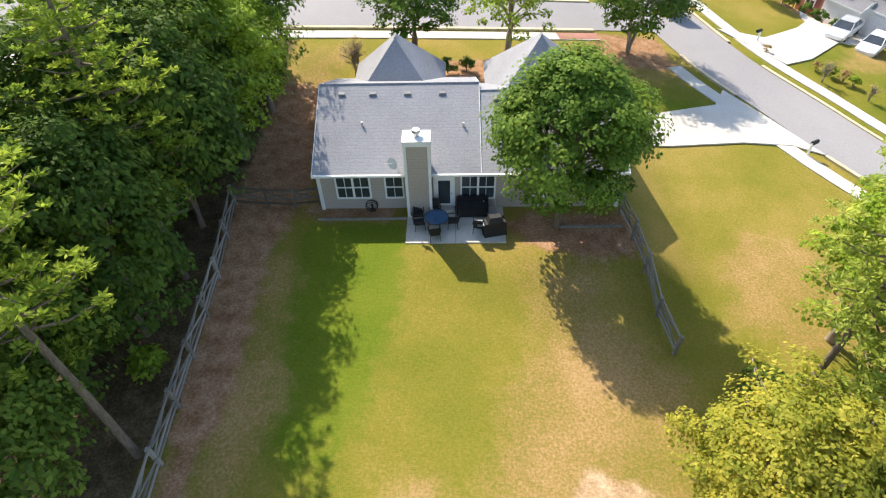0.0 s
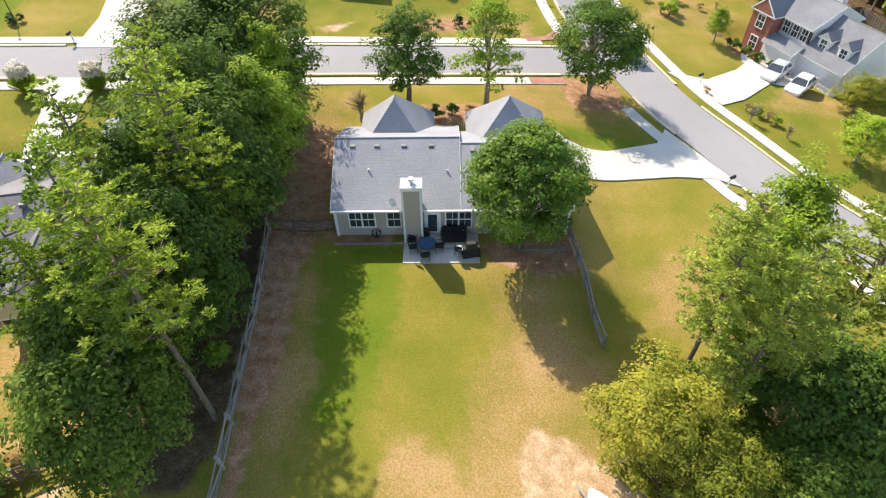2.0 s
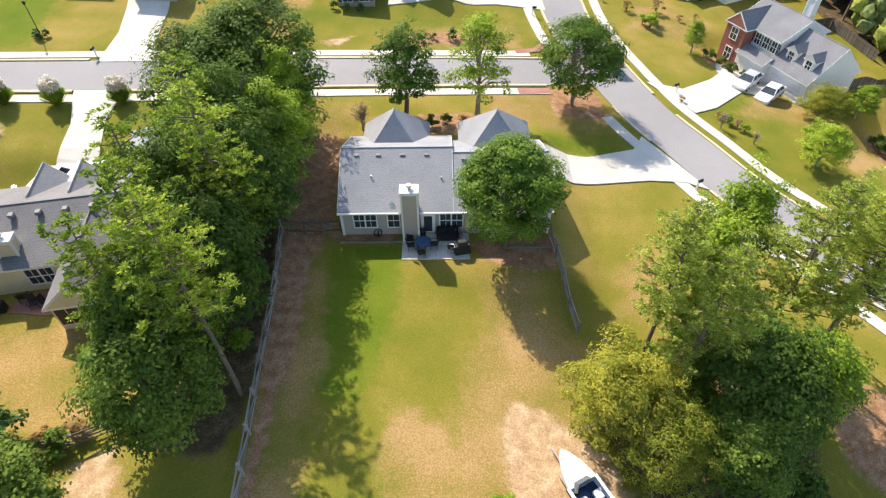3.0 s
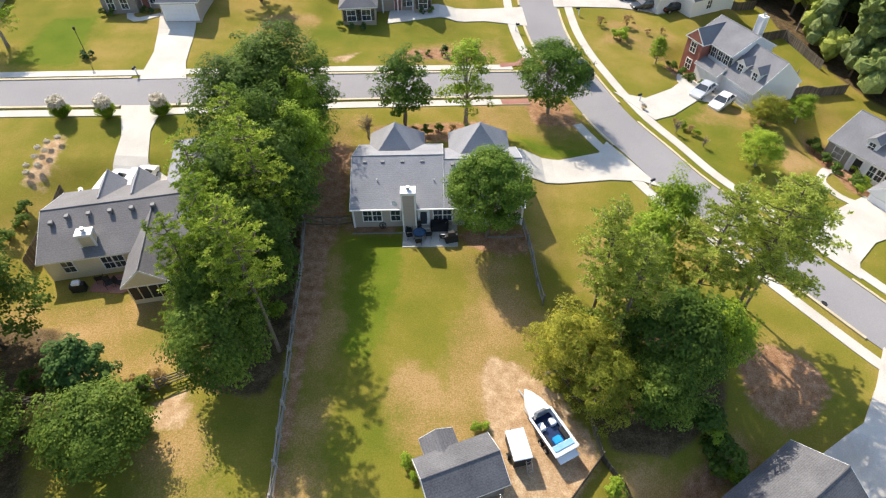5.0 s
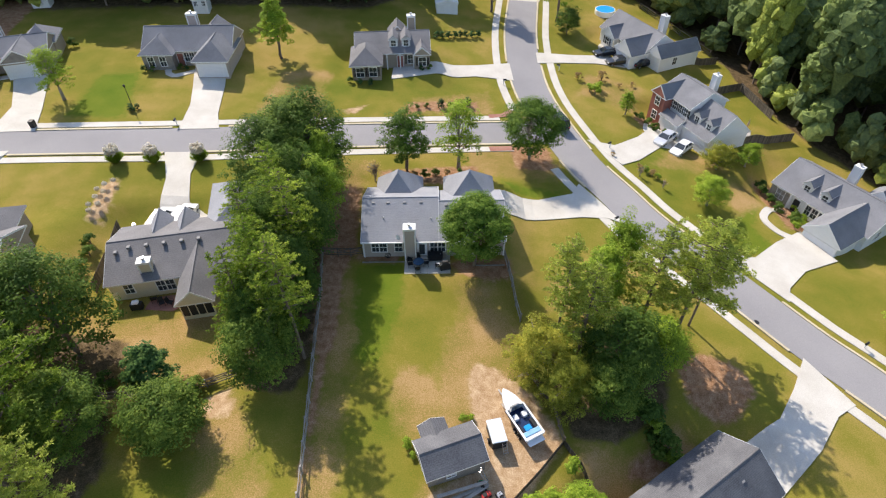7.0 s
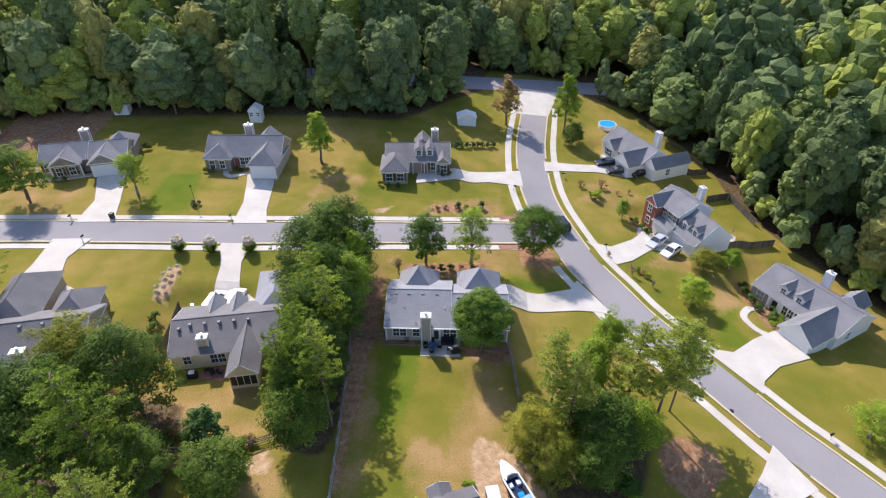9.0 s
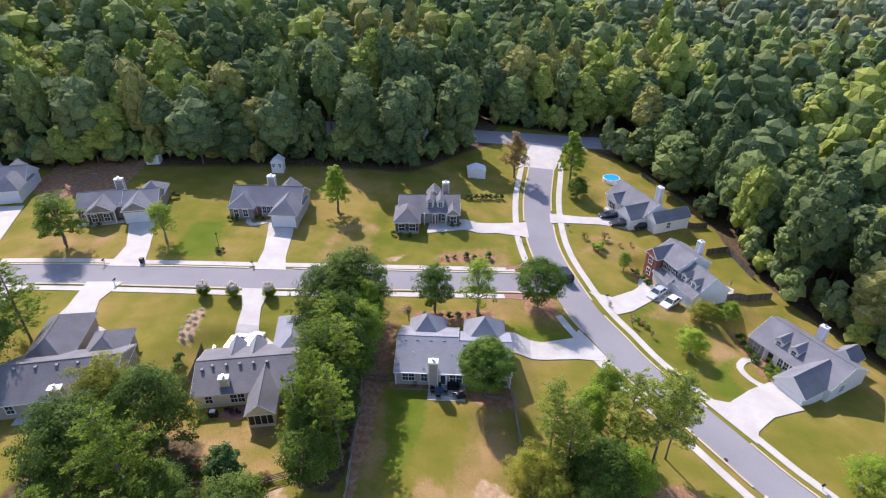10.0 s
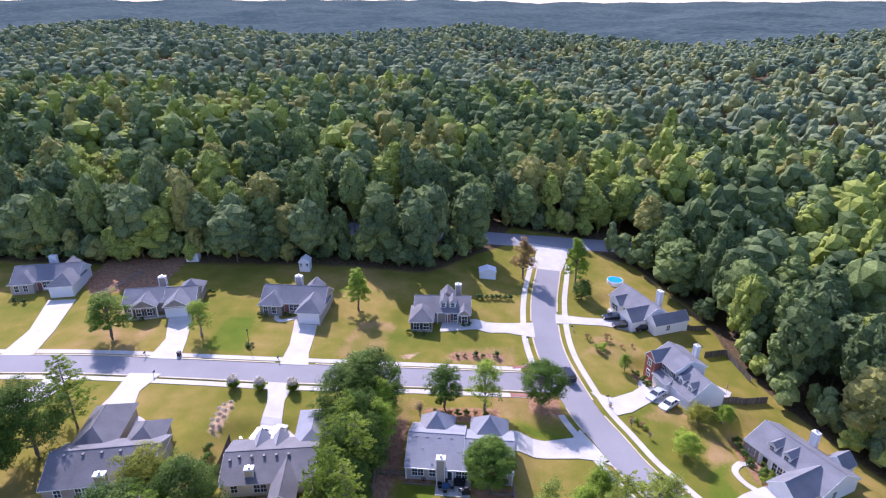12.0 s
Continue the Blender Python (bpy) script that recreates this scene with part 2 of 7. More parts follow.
M["pine"] = foliage("pine needles", (0.025, 0.048, 0.007), (0.065, 0.102, 0.013), (0.135, 0.172, 0.026), 0.5, 0.5)
# lit copy of the pine needles: sunlight painted in as a paler, yellower tone
M["pine_sun"] = foliage("pine needles with painted sunlight", (0.044, 0.064, 0.012), (0.105, 0.138, 0.026), (0.190, 0.215, 0.048), 0.5, 0.5)
M["dark"] = foliage("dark evergreen leaves", (0.008, 0.020, 0.006), (0.016, 0.036, 0.010), (0.035, 0.065, 0.014), 0.2, 0.7)
M["rust"] = foliage("browning leaves", (0.07, 0.05, 0.02), (0.13, 0.10, 0.04), (0.22, 0.17, 0.07))
M["wood1"] = canopy("mixed hardwood leaves", (0.030, 0.052, 0.024), (0.075, 0.115, 0.046), (0.135, 0.180, 0.068))
M["wood2"] = canopy("bright hardwood leaves", (0.055, 0.085, 0.024), (0.120, 0.165, 0.044), (0.200, 0.240, 0.072))
M["wood3"] = canopy("dark pine woods", (0.018, 0.036, 0.024), (0.048, 0.078, 0.036), (0.088, 0.124, 0.052))
M["wood4"] = canopy("olive hardwood leaves", (0.055, 0.070, 0.028), (0.115, 0.132, 0.050), (0.185, 0.195, 0.078))
M["wood5"] = canopy("blue-green hardwood leaves", (0.028, 0.050, 0.034), (0.066, 0.102, 0.050), (0.118, 0.156, 0.070))
# the ridge's blue-grey is distance haze put straight into the base colour
M["skyline"] = surface("wooded ridge in haze colour", (0.050, 0.078, 0.080), (0.105, 0.135, 0.130), 0.006, 1.0, 0, 10, spec=0.0)
# far crowns: aerial haze is painted into these bluer, lighter leaf colours
M["far1"] = canopy("haze-tinted hardwoods", (0.040, 0.064, 0.046), (0.085, 0.120, 0.076), (0.140, 0.175, 0.104), 0.7)
M["far2"] = canopy("haze-tinted pine woods", (0.028, 0.050, 0.042), (0.060, 0.092, 0.068), (0.105, 0.140, 0.092), 0.7)
M["far3"] = canopy("haze-tinted bright hardwoods", (0.066, 0.088, 0.046), (0.125, 0.152, 0.076), (0.185, 0.210, 0.106), 0.7)
M["plume"] = foliage("pale grass plumes", (0.68, 0.62, 0.52), (0.74, 0.70, 0.61), (0.75, 0.74, 0.68), rich=1.0, warm=1.0)


def ground_material():
    """Lawn, with dry grass, pine straw, dirt and leaf litter where the zones say so; noise frays the borders."""
    m = bpy.data.materials.new("lawn")
    m.use_nodes = True
    n, l = m.node_tree.nodes, m.node_tree.links
    p = n["Principled BSDF"]
    tc = n.new("ShaderNodeTexCoord")

    def nz(scale, detail=5.0):
        t = n.new("ShaderNodeTexNoise")
        t.inputs["Scale"].default_value, t.inputs["Detail"].default_value = scale, detail
        l.new(tc.outputs["Object"], t.inputs["Vector"])
        return t.outputs["Fac"]

    def ramp(fac, *stops):
        r = n.new("ShaderNodeValToRGB")
        while len(r.color_ramp.elements) < len(stops):
            r.color_ramp.elements.new(0.5)
        for e, (pos, c) in zip(r.color_ramp.elements, stops):
            e.position, e.color = pos, (*c, 1)
        l.new(fac, r.inputs[0])
        return r.outputs[0]

    def math_(op, a, b):
        q = n.new("ShaderNodeMath")
        q.operation = op
        for s, v in ((0, a), (1, b)):
            if isinstance(v, float):
                q.inputs[s].default_value = v
            else:
                l.new(v, q.inputs[s])
        return q.outputs[0]

    def zone(name, fray):
        a = n.new("ShaderNodeAttribute")
        a.attribute_name = name
        s = math_("ADD", a.outputs["Fac"], math_("MULTIPLY", math_("SUBTRACT", fray, 0.5), 1.1))
        r = n.new("ShaderNodeMapRange")
        r.interpolation_type = "SMOOTHSTEP"
        r.inputs["From Min"].default_value, r.inputs["From Max"].default_value = 0.33, 0.72
        l.new(s, r.inputs["Value"])
        return r.outputs[0]

    def blend(f, a, b):
        q = n.new("ShaderNodeMix")
        q.data_type = "RGBA"
        l.new(f, q.inputs[0])
        l.new(a, q.inputs[6])
        l.new(b, q.inputs[7])
        return q.outputs[2]

    big, mid, fine, tiny = nz(0.035), nz(0.22), nz(1.4, 6.0), nz(9.0, 4.0)
    mixed = math_("ADD", math_("MULTIPLY", big, 0.45), math_("ADD", math_("MULTIPLY", mid, 0.3), math_("MULTIPLY", tiny, 0.25)))
    green = ramp(mixed, (0.38, (0.125, 0.150, 0.016)), (0.50, (0.215, 0.190, 0.030)), (0.60, (0.335, 0.240, 0.070)))
    dry = ramp(math_("ADD", math_("MULTIPLY", mid, 0.5), math_("MULTIPLY", tiny, 0.5)), (0.40, (0.195, 0.175, 0.032)), (0.52, (0.310, 0.212, 0.072)), (0.64, (0.43, 0.275, 0.130)))
    lush = ramp(math_("ADD", math_("MULTIPLY", mid, 0.5), math_("MULTIPLY", tiny, 0.5)), (0.38, (0.090, 0.145, 0.010)), (0.62, (0.160, 0.185, 0.020)))
    fuzz = math_("ADD", math_("MULTIPLY", fine, 0.5), math_("MULTIPLY", tiny, 0.5))
    straw = ramp(fuzz, (0.36, (0.21, 0.105, 0.050)), (0.50, (0.33, 0.185, 0.100)), (0.66, (0.48, 0.305, 0.19)))
    dirt = ramp(fuzz, (0.36, (0.33, 0.205, 0.105)), (0.50, (0.45, 0.305, 0.175)), (0.66, (0.60, 0.455, 0.30)))
    litter = ramp(fuzz, (0.36, (0.06, 0.045, 0.022)), (0.50, (0.115, 0.080, 0.042)), (0.66, (0.21, 0.15, 0.085)))
    col = green
    fray = math_("ADD", math_("MULTIPLY", mid, 0.5), math_("MULTIPLY", fine, 0.5))
    for name, c in (("lush", lush), ("dry", dry), ("litter", litter), ("straw", straw), ("dirt", dirt)):
        col = blend(zone(name, fray), col, c)
    l.new(col, p.inputs["Base Color"])
    p.inputs["Roughness"].default_value = 0.95
    p.inputs["Specular IOR Level"].default_value = 0.08
    bn = n.new("ShaderNodeBump")
    bn.inputs["Strength"].default_value, bn.inputs["Distance"].default_value = 0.6, 0.06
    l.new(nz(22.0, 3.0), bn.inputs["Height"])
    l.new(bn.outputs[0], p.inputs["Normal"])
    return m


M["grass"] = ground_material()

# ---- ground ----
PADS = []  # centre x, y, half width, half depth, yaw, height above the plain slope


def smooth(t):
    t = np.clip(t, 0, 1)
    return t * t * (3 - 2 * t)


def slope(x, y):
    """The plain lie of the land: falling to the right, flattening out, with wooded rises far off."""
    xs = 70 * np.tanh(x / 70) * 0.45 + np.clip(x, -75, 75) * 0.55
    ys = np.clip(y, -40, 115) - 20
    X, Y = xs / 50, ys / 50
    z = 3.58 - 5.18 * X - 0.11 * Y - 1.37 * X * X + 1.04 * Y * Y
    z = z - 2.0 * np.exp(-(((x + 31) / 14) ** 2) - ((y - 17) / 18) ** 2)  # hollow behind the cream house
    r = np.hypot(x, y - 40)
    z = z + 13 * smooth((r - 260) / 350) * np.sin(x / 120 + 1.3 + 0.4 * np.sin(y / 90)) * np.sin(y / 150 + 0.5)
    z = z - 5.0 * smooth((r - 130) / 200) + 82 * smooth((r - 700) / 3000)
    return z


def G(x, y):
    x, y = np.asarray(x, float), np.asarray(y, float)
    z = slope(x, y)
    for cx, cy, hw, hd, yaw, pz in PADS:
        c, s = math.cos(radians(yaw)), math.sin(radians(yaw))
        u, v = np.abs((x - cx) * c + (y - cy) * s) - hw, np.abs(-(x - cx) * s + (y - cy) * c) - hd
        d = np.hypot(np.maximum(u, 0), np.maximum(v, 0))
        w = 1 - smooth(d / 4.0)
        z = z * (1 - w) + pz * w
    return z


def g(x, y):
    return float(G(x, y))


def mesh_of(name, verts, faces, mats=(), index=None, smooth_=False):
    me = bpy.data.meshes.new(name)
    me.from_pydata([tuple(v) for v in verts], [], [tuple(f) for f in faces])
    for m in mats:
        me.materials.append(m)
    if index is not None:
        me.polygons.foreach_set("material_index", np.asarray(index, np.int32))
    if smooth_:
        me.polygons.foreach_set("use_smooth", np.ones(len(me.polygons), bool))
    me.update()
    return me


def quads_mesh(name, v, mats=(), index=None):
    """A mesh of loose quads from an array (n, 4, 3)."""
    n = len(v)
    me = bpy.data.meshes.new(name)
    me.vertices.add(4 * n)
    me.vertices.foreach_set("co", v.astype(np.float32).ravel())
    me.loops.add(4 * n)
    me.loops.foreach_set("vertex_index", np.arange(4 * n, dtype=np.int32))
    me.polygons.add(n)
    me.polygons.foreach_set("loop_start", np.arange(0, 4 * n, 4, dtype=np.int32))
    for m in mats:
        me.materials.append(m)
    if index is not None:
        me.polygons.foreach_set("material_index", np.asarray(index, np.int32))
    me.update(calc_edges=True)
    return me


def thing(name, label, category, at=(0, 0, 0), yaw=0, group="", kind=""):
    ob = new(name)
    ob.matrix_basis = pose(*at, 0, 0, yaw)
    return tagged(ob, label, category, group, kind)


def piece(name, me, parent, m=None, label=""):
    """A mesh as a part under a thing or a part."""
    ob = new(name, me)
    ob.parent = parent
    if m is not None:
        ob.matrix_basis = m
    if label:
        ob["label"] = label
    return ob


class Build:
    """Collects boxes, prisms and tubes into one mesh."""

    def __init__(self):
        self.v, self.f, self.i = [], [], []

    def add(self, verts, faces, i=0):
        k = len(self.v)
        self.v += [tuple(p) for p in verts]
        self.f += [tuple(k + a for a in f) for f in faces]
        self.i += [i] * len(faces)
        return self

    def box(self, x0, x1, y0, y1, z0, z1, i=0, m=None, taper=0.0):
        t = taper
        p = [(x0, y0, z0), (x1, y0, z0), (x1, y1, z0), (x0, y1, z0), (x0 + t, y0 + t, z1), (x1 - t, y0 + t, z1), (x1 - t, y1 - t, z1), (x0 + t, y1 - t, z1)]
        if m is not None:
            p = [m @ Vector(q) for q in p]
        return self.add(p, [(3, 2, 1, 0), (4, 5, 6, 7), (0, 1, 5, 4), (1, 2, 6, 5), (2, 3, 7, 6), (3, 0, 4, 7)], i)

    def tube(self, pts, radii, n=8, i=0):
        rings = []
        for k, (p, r) in enumerate(zip(pts, radii)):
            p = Vector(p)
            a = Vector(pts[min(k + 1, len(pts) - 1)]) - Vector(pts[max(k - 1, 0)])
            q = a.to_track_quat("Z", "Y")
            rings.append([p + q @ Vector((r * math.cos(2 * math.pi * j / n), r * math.sin(2 * math.pi * j / n), 0)) for j in range(n)])
        verts = [v for ring in rings for v in ring]
        faces = [(k * n + j, k * n + (j + 1) % n, (k + 1) * n + (j + 1) % n, (k + 1) * n + j) for k in range(len(pts) - 1) for j in range(n)]
        faces += [tuple(range(n - 1, -1, -1)), tuple((len(pts) - 1) * n + j for j in range(n))]
        return self.add(verts, faces, i)

    def lattice(self, xs, zs, solid, y0, y1, i=0):
        """A flat grille of one piece: the cells of a grid that solid(column, row) keeps."""
        nx_, nz_ = len(xs), len(zs)
        at = lambda a, c, s: s * nx_ * nz_ + c * nx_ + a
        v = [(x, y, z) for y in (y0, y1) for z in zs for x in xs]
        keep = {(a, c) for a in range(nx_ - 1) for c in range(nz_ - 1) if solid(a, c)}
        f = []
        for a, c in keep:
            f.append((at(a, c, 0), at(a + 1, c, 0), at(a + 1, c + 1, 0), at(a, c + 1, 0)))
            f.append((at(a, c + 1, 1), at(a + 1, c + 1, 1), at(a + 1, c, 1), at(a, c, 1)))
            for da, dc, p, q in ((0, -1, (a, c), (a + 1, c)), (1, 0, (a + 1, c), (a + 1, c + 1)), (0, 1, (a + 1, c + 1), (a, c + 1)), (-1, 0, (a, c + 1), (a, c))):
                if (a + da, c + dc) not in keep:
                    f.append((at(*q, 0), at(*p, 0), at(*p, 1), at(*q, 1)))
        return self.add(v, f, i)

    def mesh(self, name, *mats, smooth_=False):
        return mesh_of(name, self.v, self.f, mats, self.i, smooth_)


def box_mesh(name, x0, x1, y0, y1, z0, z1, mat):
    return Build().box(x0, x1, y0, y1, z0, z1).mesh(name, mat)


def bezel(name, x0, x1, y0, y1, z0, z1, mat, r=0.02):
    """A box with bevelled edges."""
    bm = bmesh.new()
    bmesh.ops.create_cube(bm, size=1)
    for v in bm.verts:
        v.co = ((x0 + x1) / 2 + v.co.x * (x1 - x0), (y0 + y1) / 2 + v.co.y * (y1 - y0), (z0 + z1) / 2 + v.co.z * (z1 - z0))
    bmesh.ops.bevel(bm, geom=bm.edges[:], offset=r, segments=2, affect="EDGES")
    me = bpy.data.meshes.new(name)
    bm.to_mesh(me)
    bm.free()
    me.materials.append(mat)
    return me


def drape(name, outline, lift, mat, label, category, wobble=0.0, cell=2.5, kind="structure", skirt=0.0):
    """A patch that follows the ground inside an outline."""
    pts = [Vector((*p, 0)) for p in outline]
    if wobble:
        fine = []
        for a, b in zip(pts, pts[1:] + pts[:1]):
            n = max(1, int((b - a).length / 0.8))
            side = Vector((a.y - b.y, b.x - a.x, 0)).normalized()
            for k in range(n):
                q = a.lerp(b, k / n)
                w = noise.noise(q * 0.35) + 0.7 * noise.noise(q * 1.1)
                fine.append(q + side * wobble * w)
        pts = fine
    bm = bmesh.new()
    bm.faces.new([bm.verts.new(p) for p in pts])
    bmesh.ops.triangulate(bm, faces=bm.faces[:])
    for ax in (0, 1):
        lo, hi = min(p[ax] for p in pts), max(p[ax] for p in pts)
        no = Vector((1, 0, 0)) if ax == 0 else Vector((0, 1, 0))
        k = math.ceil(lo / cell) * cell
        while k < hi:
            bmesh.ops.bisect_plane(bm, geom=bm.verts[:] + bm.edges[:] + bm.faces[:], plane_co=no * k, plane_no=no)
            k += cell
    bm.normal_update()
    for f in bm.faces:
        if f.normal.z < 0:
            f.normal_flip()
    if skirt:
        ret = bmesh.ops.extrude_face_region(bm, geom=bm.faces[:])
        top = {e for e in ret["geom"] if isinstance(e, bmesh.types.BMVert)}
    else:
        top = set(bm.verts)
    for v in bm.verts:
        v.co.z = g(v.co.x, v.co.y) + (lift if v in top else lift - skirt)
    me = bpy.data.meshes.new(name)
    bm.to_mesh(me)
    bm.free()
    me.materials.append(mat)
    return tagged(new(name, me), label, category, kind=kind)


def curve_points(ctrl, step=1.5):
    """A smooth line through control points, with points about every step metres."""
    c = [np.array(p, float) for p in ctrl]
    c = [2 * c[0] - c[1]] + c + [2 * c[-1] - c[-2]]
    out = []
    for a, b, d, e in zip(c, c[1:], c[2:], c[3:]):
        n = max(1, int(np.linalg.norm(d - b) / step))
        for k in range(n):
            t = k / n
            out.append(0.5 * (2 * b + (d - a) * t + (2 * a - 5 * b + 4 * d - e) * t * t + (3 * b - a - 3 * d + e) * t**3))
    out.append(c[-2])
    return np.array(out)


def offset_line(p, off):
    t = np.gradient(p, axis=0)
    t /= np.linalg.norm(t, axis=1)[:, None]
    return p + off * np.stack([-t[:, 1], t[:, 0]], 1)


def ribbon(name, line, width, lift, mat, label, category, thick=0.12, across=3):
    """A strip of a given width that follows the ground, with thickness."""
    n = across + 1
    rows = [offset_line(line, width * (k / across - 0.5)) for k in range(n)]
    verts, faces = [], []
    for j in range(len(line)):
        for k in range(n):
            x, y = rows[k][j]
            verts.append((x, y, g(x, y) + lift))
        for k in (0, n - 1):
            x, y = rows[k][j]
            verts.append((x, y, g(x, y) + lift - thick))
    w = n + 2
    for j in range(len(line) - 1):
        a, b = j * w, (j + 1) * w
        for k in range(n - 1):
            faces.append((a + k, b + k, b + k + 1, a + k + 1))
        faces.append((a + n, b + n, b, a))
        faces.append((a + n - 1, b + n - 1, b + n + 1, a + n + 1))
    me = mesh_of(name, verts, [f[::-1] for f in faces], (mat,))
    return tagged(new(name, me), label, category, kind="structure")


# floor heights of the houses, each on a levelled pad
def pad(cx, cy, hw, hd, yaw, up=0.0):
    z = float(slope(cx, cy)) + up
    PADS.append((cx, cy, hw, hd, yaw, z))
    return z


Z_OWN = 3.9
PADS.append((0.6, 28.8, 8.6, 8.2, 0, Z_OWN))
Z_L1 = pad(-26.8, 23.0, 8.5, 7.5, 10.5, -0.1)
Z_L2 = pad(-50, 18.5, 8, 7, 13)
Z_A0 = pad(-100.5, 72, 8, 6, 15)
Z_A = pad(-68, 64, 8, 5, 15)
Z_B = pad(-39, 69, 8, 5.5, 0)
Z_C = pad(-6.5, 71.5, 7, 5, 3)
Z_E = pad(41.5, 84.5, 8, 5, -66)
Z_H3 = pad(44.5, 58.5, 7.5, 5, -68, -0.3)
Z_H4 = pad(58.5, 40, 8.5, 6, -60, -0.4)
Z_G = pad(24, -3.3, 8, 4, 32, -2.3)

# ground sheet, fine near the houses and coarse to the horizon
fine_x, fine_y = np.arange(-110, 96, 1.25), np.arange(-60, 132, 1.25)
out = 1.25 * np.cumsum(1.22 ** np.arange(1, 33))
gx = np.concatenate([fine_x[0] - out[::-1], fine_x, fine_x[-1] + out])
gy = np.concatenate([fine_y[0] - out[::-1], fine_y, fine_y[-1] + out])
XX, YY = np.meshgrid(gx, gy)
ZZ = G(XX, YY)
nx, ny = len(gx), len(gy)
idx = np.arange(nx * ny).reshape(ny, nx)
gf = np.stack([idx[:-1, :-1], idx[:-1, 1:], idx[1:, 1:], idx[1:, :-1]], -1).reshape(-1, 4)
gm = bpy.data.meshes.new("ground")
gm.from_pydata(np.stack([XX, YY, ZZ], -1).reshape(-1, 3).tolist(), [], gf.tolist())
gm.polygons.foreach_set("use_smooth", np.ones(len(gm.polygons), bool))
gm.materials.append(M["grass"])
tagged(new("ground", gm), "yellow-green lawn grass with dry tan patches", "ground", kind="structure")

# zones of worn, lush and bare ground
ZONES = {
    "dry": [[(-9.6, 24), (-8.2, 20), (-7.2, 12), (-7.4, 2), (-7.0, -10), (-10, -10)], [(-3.5, 6), (-1, 9), (1.5, 5), (0, 1), (-3, 2)], [(13.4, 1), (18, 1), (23, 4), (26, 3), (19, -6), (15, -5)], [(3.5, 20), (7.5, 19.6), (6, 17.4), (2.6, 18)], [(1.5, 12), (3.5, 15), (7, 17), (9.8, 12), (9, 6), (5, 1), (3, -6), (-1, -6), (1, 4)], [(3, 9), (5, 5), (9, 7), (9.8, 14), (6.4, 17.5), (3, 21.5), (3.4, 17), (5, 12)], [(-36, 15), (-20, 16), (-18, 9), (-24, 7), (-35, 8)], [(-20, 5), (-17.2, 6), (-12.4, -4), (-12, -16), (-21.4, -16), (-19, -5)], [(5, 46.6), (17.5, 48), (19.5, 41), (13.5, 39.5), (6, 42)], [(33, 47), (43, 45.4), (47, 50), (38, 52)], [(-77, 55), (-65, 55), (-65, 47.6), (-77, 47)], [(15, 24), (21, 23), (24, 19), (20, 15), (13, 17)], [(-24, 66), (-16, 66), (-17, 53), (-26, 52)], [(26, 66), (34, 62), (38, 70), (28, 74)], [(-2, 60), (10, 63), (10, 57), (-4, 55)], [(42, 36), (47, 40), (50, 48), (45, 47)], [(-20, 28), (-14, 42), (-8, 42), (-9, 36), (-9, 28)]],
    "lush": [[(-8.5, 23), (-2.6, 23), (-2.4, 20), (-3, 14), (-5, 8), (-8, 10)], [(9.5, 40), (19, 38.4), (20, 36.6), (10, 36.5)], [(40, 30), (48, 26), (44, 34), (47, 40), (42, 36)], [(-52, 62), (-46, 64), (-44, 50), (-52, 50)]],
    "straw": [[(-12.2, 37), (-8.6, 37), (-8.4, 25), (-9.4, 20), (-8.8, 15), (-9.6, 8), (-9.3, 3), (-9.0, -10), (-9.6, -10), (-10.4, 4), (-11.2, 12), (-12.2, 24)], [(2.4, 23.4), (9.6, 23.4), (9.7, 20.2), (7, 19.8), (4.4, 20.6), (2.8, 21.8)], [(25.4, 6.2), (29.6, 4.6), (33.6, 8), (32, 11), (29, 12.6), (25.8, 10.4)], [(17, -1), (20, 1.6), (23, 2.4), (21, -0.6)], [(-6.6, 40.4), (6.8, 43), (7.4, 39.4), (2, 37.6), (-5.4, 38.2)], [(-94, 89), (-74, 89), (-73, 73), (-87, 67), (-94, 74)], [(11.5, 49.0), (18.0, 48.6), (17.8, 43.0), (12.5, 43.0)], [(-7.6, 24.4), (-2.6, 24.4), (-2.6, 22.9), (-7.6, 22.9)], [(49, 47), (52, 46), (54, 40), (53, 34.5), (48.8, 34.5), (49.6, 40)], [(35, 62), (38.4, 62), (40.6, 55), (36.5, 54.6), (33.4, 60.4)], [(-3.4, 58.6), (8, 60.4), (8, 57.4), (-3, 55.8)]],
    "dirt": [[(4.2, 9.6), (7, 9.2), (10.2, 6), (12.4, 1.6), (9.4, -2.4), (6.6, -5.2), (2, -10), (-1, -9), (0.3, -3.6), (4.6, -1.2), (4.2, 3)], [(-20.2, 5.4), (-17.6, 6), (-17.0, 3.4), (-18, 2.4), (-19.5, 3)], [(-13.2, 55), (-9, 57), (-12, 53)], [(-41.2, 36.4), (-39.2, 36.4), (-38.8, 28.6), (-40.9, 28.6)]],
    "litter": [[(12.4, 13), (15, 14), (22, 15), (25, 11), (23, 5), (17.5, 1.6), (13.4, 2.0), (10.6, 7), (10.8, 12)], [(26, 6.5), (29.5, 5.2), (33, 8), (31.5, 10.5), (29, 12), (26.5, 10)], [(-22, 44), (-12.2, 43), (-11.4, 28), (-11.0, 9), (-12.0, 5.6), (-16.6, 5.8), (-18.4, 12), (-20, 30)], [(-46, 14), (-30, 12), (-26, -2), (-30, -20), (-50, -20)]],
}


